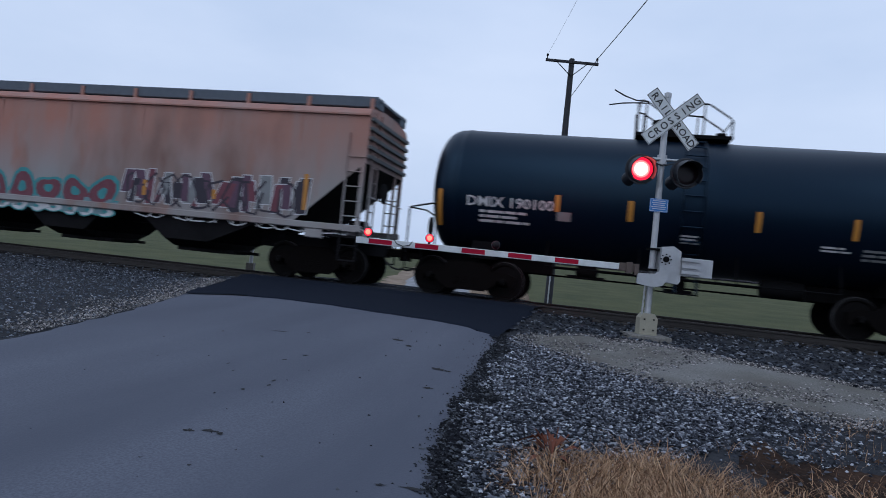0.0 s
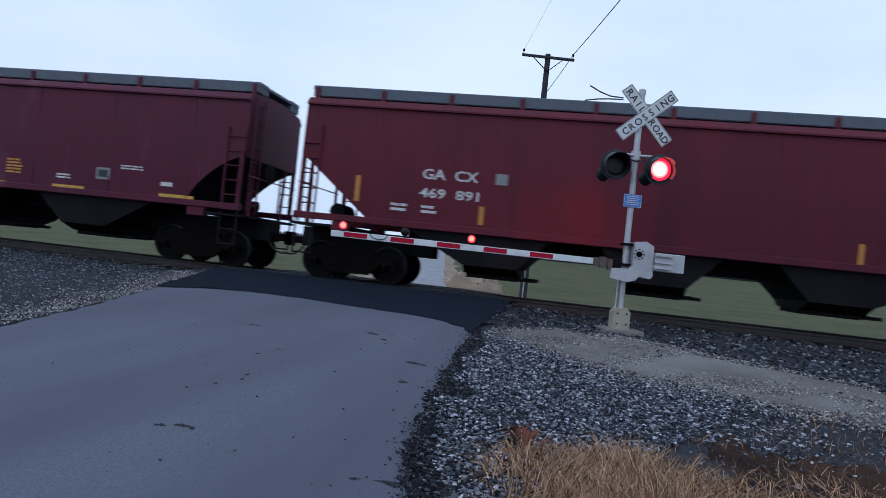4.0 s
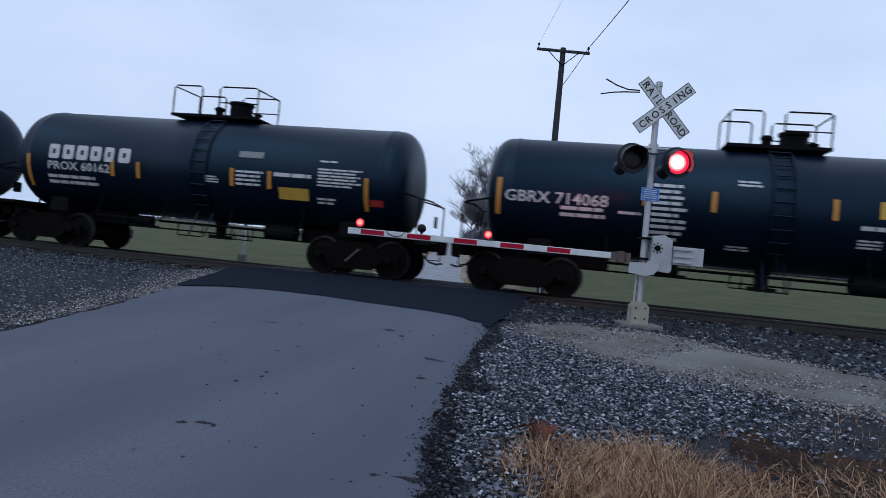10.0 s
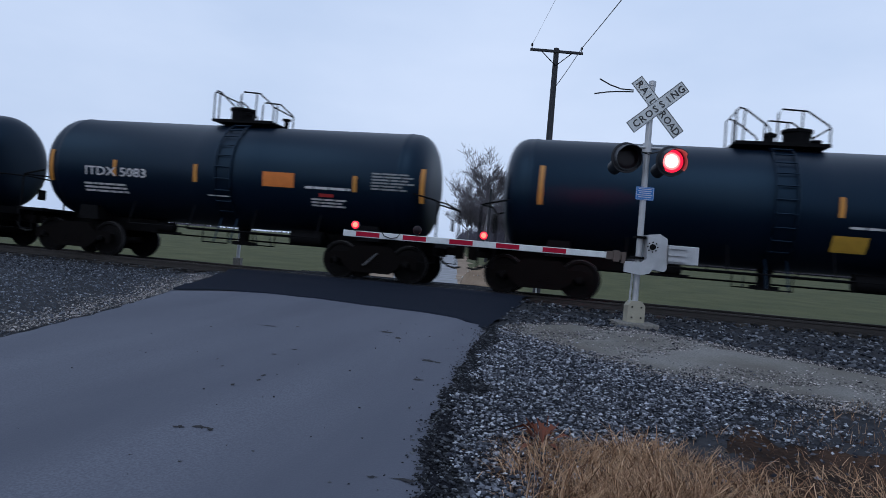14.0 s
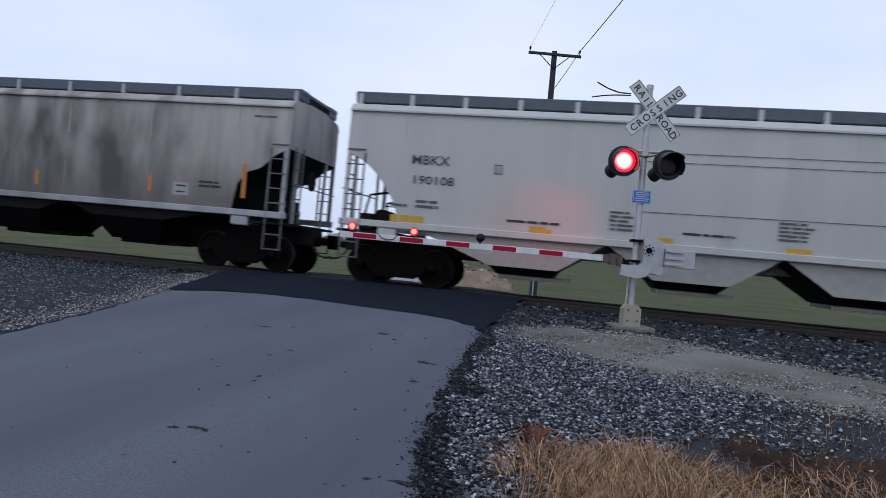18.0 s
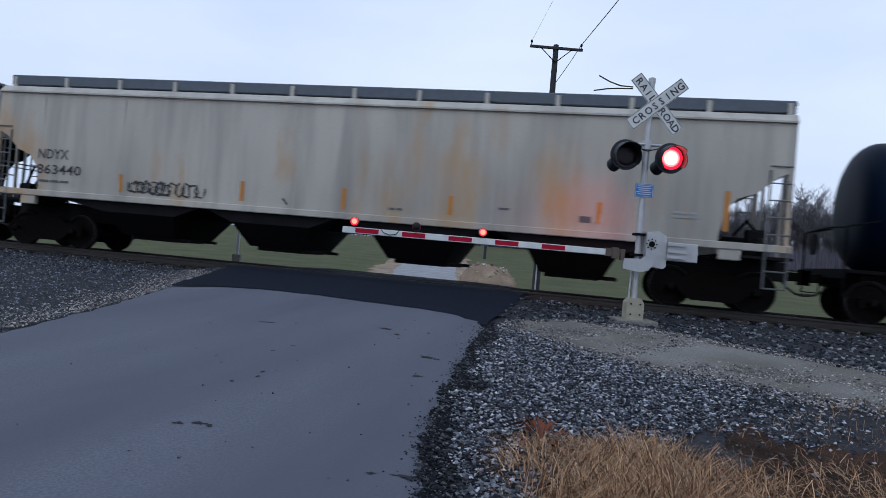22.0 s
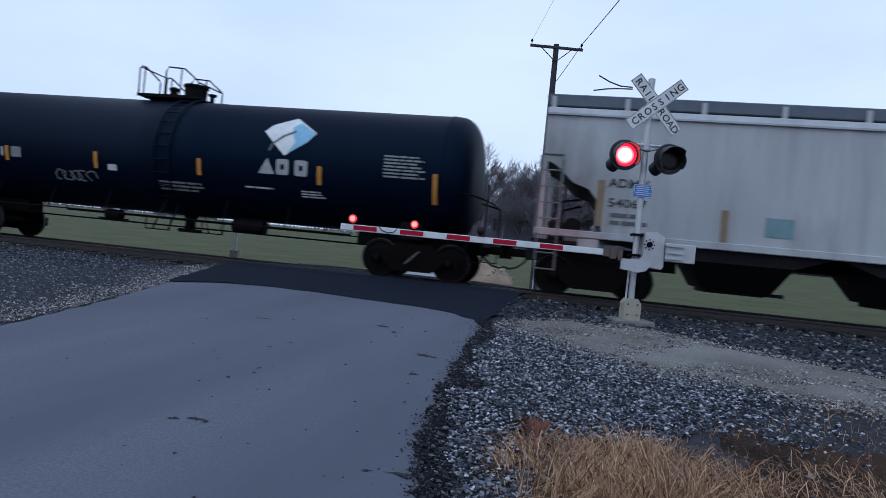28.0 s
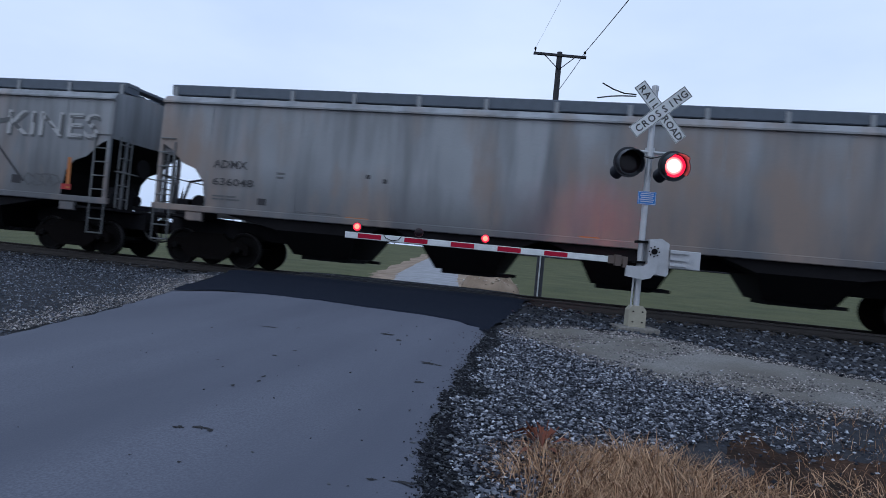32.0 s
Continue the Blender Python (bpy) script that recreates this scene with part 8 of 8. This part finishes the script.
def dress_25(side):
    side.text("ADMX", -8.36, 2.47, 0.21, M_LETTER_K, 0.89)
    side.text("636027", -8.38, 2.08, 0.20, M_LETTER_K, 0.98)
    side.panel(-8.57, 1.51, 0.11, 0.97, M_DULLORANGE, "reflector")
    side.panel(-6.00, 1.62, 0.11, 0.42, M_DULLORANGE, "reflector")
    side.panel(-3.45, 1.63, 0.11, 0.43, M_DULLORANGE, "reflector")
    side.panel(-0.35, 1.65, 0.11, 0.40, M_DULLORANGE, "reflector")
    side.shape([(-5.15, 3.36), (-4.97, 3.50), (-4.30, 3.67), (-4.30, 3.16), (-5.10, 3.13)], M_DIMGREY, "painted_panel", "dark graffiti patch")
    side.panel(-5.11, 1.47, 1.00, 0.53, M_DIMGREY, "painted_panel")
    side.stroke([(-7.20, 1.75), (-7.27, 3.36), (-6.88, 3.83), (-6.47, 3.98)], 0.05, M_DIMGREY, "painted_stroke")
    side.panel(-2.98, 1.63, 0.83, 1.68, M_DIMGREY, "painted_panel")
    side.shape([(1.08, 3.41), (1.72, 3.47), (1.74, 2.64), (2.27, 1.60), (1.30, 1.55)], M_DIMGREY, "painted_panel", "dark graffiti patch")
    side.stroke([(1.61, 3.81), (2.11, 3.08), (2.55, 2.63)], 0.09, M_DIMGREY, "painted_stroke")
    side.text("KINES", 6.58, 2.97, 0.66, M_DIMGREY, 2.95)
    side.text("KINES", 6.52, 3.03, 0.66, M_PALEGREY, 2.95)
    side.stroke([(5.54, 3.50), (6.03, 3.30), (6.67, 3.40)], 0.12, M_DIMGREY, "painted_stroke")
    side.stroke([(6.09, 2.97), (7.29, 1.76)], 0.06, M_LETTER_K, "painted_stroke")
    side.panel(-0.28, 1.58, 0.11, 0.42, M_DULLORANGE, "reflector")
    side.panel(2.81, 1.58, 0.11, 0.45, M_DULLORANGE, "reflector")
    side.panel(6.02, 1.61, 0.11, 0.44, M_DULLORANGE, "reflector")
    side.panel(8.62, 1.67, 0.11, 0.81, M_DULLORANGE, "reflector")
    side.panel(8.47, 1.63, 0.30, 0.15, M_RED_P, "placard")
    side.scrawl(7.35, 1.66, 1.01, 0.35, 4, M_DIMGREY, None, 6)
    side.stroke([(3.85, 2.54), (4.30, 2.68)], 0.06, M_LETTER_K, "painted_stroke")
    side.panel(6.90, 1.70, 0.30, 0.22, M_LETTER_K, "placard")
    side.lines(-8.36, 1.70, 0.82, 0.13, 2, M_DIMGREY)


def dress_26(side):
    side.text("ADMX", -8.32, 2.48, 0.20, M_LETTER_K, 0.92)
    side.text("636048", -8.32, 2.05, 0.18, M_LETTER_K, 1.12)
    side.lines(-8.29, 1.66, 0.78, 0.15, 2, M_DIMGREY)
    side.panel(-8.02, 1.36, 0.92, 0.12, M_DULLORANGE, "reflector")
    side.panel(-4.73, 1.39, 0.57, 0.12, M_DULLORANGE, "reflector")
    side.panel(-1.58, 1.35, 0.52, 0.13, M_DULLORANGE, "reflector")
    side.panel(0.77, 1.39, 0.45, 0.13, M_DULLORANGE, "reflector")
    side.panel(-7.05, 1.63, 0.23, 0.16, M_LETTER_K, "placard")
    side.lines(-6.59, 2.28, 0.23, 0.20, 2, M_DIMGREY)
    side.panel(-4.30, 2.45, 0.11, 0.10, M_LETTER_K, "placard")
    side.panel(-3.87, 2.37, 0.10, 0.10, M_LETTER_K, "placard")
    side.scrawl(-6.05, 1.41, 1.17, 0.15, 4, M_DIMGREY, None, 6)


DRESS = [dress_1, dress_2, dress_3, dress_4, dress_5, dress_6, dress_7, dress_8, dress_9, dress_10, dress_11, dress_12, dress_13, dress_14, dress_15, dress_16, dress_17, dress_18, dress_19, dress_20, dress_21, dress_22, dress_23, dress_24, dress_25, dress_26]


# number: kind, front and rear of the body in metres along the track at the start
CARS = [
    ("h", -22.72, -5.72),
    ("t", -4.16, 7.73),
    ("h", 9.05, 25.88),
    ("h", 27.42, 43.83),
    ("h", 45.33, 62.27),
    ("h", 63.86, 80.86),
    ("t", 82.50, 96.29),
    ("t", 97.91, 113.45),
    ("t", 115.02, 126.60),
    ("t", 128.17, 141.06),
    ("t", 142.67, 154.07),
    ("t", 155.64, 167.13),
    ("t", 168.71, 179.74),
    ("t", 181.27, 193.42),
    ("t", 194.51, 207.22),
    ("h", 208.51, 228.32),
    ("h", 229.81, 249.47),
    ("h", 250.88, 270.96),
    ("h", 272.37, 292.20),
    ("t", 293.73, 310.40),
    ("t", 311.88, 328.47),
    ("t", 330.00, 347.21),
    ("t", 348.33, 364.38),
    ("h", 365.92, 385.69),
    ("h", 387.18, 406.92),
    ("h", 408.35, 428.15)]
LEN = [b - a for _, a, b in CARS]
train = []


def build_train():
    T, H, W = tank_car, hopper_car, M_LETTER_W
    specs = [
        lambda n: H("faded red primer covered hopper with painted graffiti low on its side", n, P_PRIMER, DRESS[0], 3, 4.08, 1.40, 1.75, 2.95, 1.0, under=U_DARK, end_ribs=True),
        lambda n: T("long black tank car with white lettering", n, 4.15, M_BLACK, DRESS[1], style=1, off=-0.26, hw=1.06),
        lambda n: H("pale grey ribbed covered hopper streaked with rust", n, P_RIBGREY, DRESS[2], 3, 4.15, 1.58, 1.75, 2.95, 1.0, ribs=15, under=U_DARK, boards=False, end_ribs=True),
        lambda n: H("maroon covered hopper with white lettering", n, P_MAROON, DRESS[3], 3, 4.13, 1.54, 1.45, 2.75, 1.4, under=U_DARK),
        lambda n: H("oxide red covered hopper with plain sides", n, P_OXIDE, DRESS[4], 3, 4.13, 1.52, 1.75, 2.95, 1.0, under=U_DARK),
        lambda n: H("faded pink covered hopper with worn white emblem", n, P_PINK, DRESS[5], 3, 4.08, 1.42, 1.15, 3.15, 1.6, under=U_RED, slope=U_RED),
        lambda n: T("black tank car with orange lettering", n, 3.91, M_JET, DRESS[6], off=-0.48, hw=1.14, flat=True),
        lambda n: T("long black tank car with white italic lettering", n, 3.92, M_BLACK, DRESS[7], style=1, off=0.03, hw=1.14),
        lambda n: T("short black tank car with bold white emblem", n, 3.78, M_BLACK, DRESS[8], dome=0.4, off=-0.19, hw=1.28, flat=True),
        lambda n: T("black tank car with many stencilled panels", n, 3.77, M_BLACK, DRESS[9], off=-0.04, hw=1.10, flat=True),
        lambda n: T("short black tank car with grey panel", n, 3.77, M_JET, DRESS[10], style=1, off=-0.53, hw=1.04),
        lambda n: T("short black tank car with orange placards", n, 3.77, M_BLACK, DRESS[11], off=-0.59, hw=1.04),
        lambda n: T("short black tank car with one large orange placard", n, 3.78, M_BLACK, DRESS[12], style=1, off=-0.01, hw=0.88),
        lambda n: T("black tank car with white data panel", n, 3.8, M_BLACK, DRESS[13]),
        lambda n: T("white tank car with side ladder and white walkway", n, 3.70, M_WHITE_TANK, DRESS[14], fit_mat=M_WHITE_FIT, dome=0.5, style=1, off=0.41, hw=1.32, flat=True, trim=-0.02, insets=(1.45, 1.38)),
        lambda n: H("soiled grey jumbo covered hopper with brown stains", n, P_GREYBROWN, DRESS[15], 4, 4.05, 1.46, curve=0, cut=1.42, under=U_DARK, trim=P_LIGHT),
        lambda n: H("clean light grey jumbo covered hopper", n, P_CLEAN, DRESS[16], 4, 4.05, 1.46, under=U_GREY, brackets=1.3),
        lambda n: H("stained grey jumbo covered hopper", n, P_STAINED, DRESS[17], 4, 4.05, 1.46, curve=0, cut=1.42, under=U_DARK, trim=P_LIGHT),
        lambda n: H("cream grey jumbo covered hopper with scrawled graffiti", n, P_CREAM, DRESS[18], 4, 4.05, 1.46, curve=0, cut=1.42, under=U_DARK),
        lambda n: T("long black tank car with small white lettering", n, 4.00, M_JET, DRESS[19], off=-0.45, hw=1.13, trim=0.3, insets=(1.3, 1.4)),
        lambda n: T("long faded blue-black tank car", n, 4.05, M_BLUEBLACK, DRESS[20], style=1, off=0.46, hw=0.97, trim=0.28, insets=(1.35, 1.4)),
        lambda n: T("long black tank car with white lettering and yellow reflectors", n, 4.05, M_JET, DRESS[21], off=-1.34, hw=0.88, trim=0.2, insets=(1.45, 1.4)),
        lambda n: T("long black tank car with white and blue leaf emblem", n, 4.14, M_JET, DRESS[22], off=-0.68, hw=0.92, trim=0.08, insets=(1.4, 1.4)),
        lambda n: H("light grey jumbo covered hopper with blue leaf emblem", n, P_LIGHT, DRESS[23], 4, 4.02, 1.46, curve=0, cut=1.42, under=U_DARK),
        lambda n: H("dusty grey jumbo covered hopper with dark graffiti", n, P_GREY, DRESS[24], 4, 4.05, 1.46, curve=0, cut=1.42, under=U_DARK),
        lambda n: H("dusty grey jumbo covered hopper with worn letters", n, P_GREY, DRESS[25], 4, 4.05, 1.46, curve=0, cut=1.42, under=U_DARK)]
    for spec, n in zip(specs, LEN):
        train.append(spec(n))


M_WHITE_FIT = plain("white_fitting_paint", (0.6, 0.6, 0.58), 0.5)
build_train()


# ======================= what moves =======================
# seconds and how far the train has rolled by then, metres along the track
TRAVEL = [
    (0.0, 0.00),
    (1.0, -12.88),
    (2.0, -26.06),
    (3.0, -39.29),
    (3.5, -45.52),
    (5.5, -71.99),
    (6.0, -78.17),
    (7.0, -91.41),
    (8.0, -104.61),
    (9.0, -117.49),
    (10.0, -130.82),
    (11.0, -143.83),
    (12.0, -157.18),
    (13.0, -170.56),
    (13.5, -176.88),
    (15.5, -203.22),
    (16.0, -209.47),
    (17.0, -222.42),
    (18.0, -235.58),
    (19.0, -248.68),
    (20.0, -261.83),
    (21.0, -274.81),
    (22.0, -288.16),
    (23.0, -301.36),
    (24.0, -314.36),
    (25.0, -327.75),
    (25.5, -334.31),
    (27.5, -360.42),
    (28.0, -367.06),
    (29.0, -379.98),
    (30.0, -393.15),
    (31.0, -406.04),
    (31.3, -409.92),
    (32.0, -419.32),
]


def travel(t):
    """How far the train has rolled after t seconds."""
    ts, ds = zip(*TRAVEL)
    return float(np.interp(t, ts, ds))


def motions():
    for car, (_, a, b) in zip(train, CARS):
        mid = (a + b) / 2
        walk(car, [(t, pose(mid + travel(t), 0, 0)) for t, _ in TRAVEL])
    for w, car, x in WHEELSETS:
        i = train.index(car)
        mid = (CARS[i][1] + CARS[i][2]) / 2
        ts = [t / 30 for t in range(961)]
        seen = [t for t in ts if -21 < mid + x + travel(t) < 8]
        if not seen:
            seen = [0.0]
        keep = ([0.0] if seen[0] > 0 else []) + seen + ([32.0] if seen[-1] < 32 else [])
        t0 = seen[0]
        rows = []
        for t in keep:
            tt = min(max(t, seen[0]), seen[-1])
            ang = math.degrees((travel(tt) - travel(t0)) / 0.457)
            rows.append((t, pose(x, 0, 0.457, 0, ang, 0)))
        walk(w, rows)
    # the lamps flash in turn: a made-up disc turns its lit face out and in again
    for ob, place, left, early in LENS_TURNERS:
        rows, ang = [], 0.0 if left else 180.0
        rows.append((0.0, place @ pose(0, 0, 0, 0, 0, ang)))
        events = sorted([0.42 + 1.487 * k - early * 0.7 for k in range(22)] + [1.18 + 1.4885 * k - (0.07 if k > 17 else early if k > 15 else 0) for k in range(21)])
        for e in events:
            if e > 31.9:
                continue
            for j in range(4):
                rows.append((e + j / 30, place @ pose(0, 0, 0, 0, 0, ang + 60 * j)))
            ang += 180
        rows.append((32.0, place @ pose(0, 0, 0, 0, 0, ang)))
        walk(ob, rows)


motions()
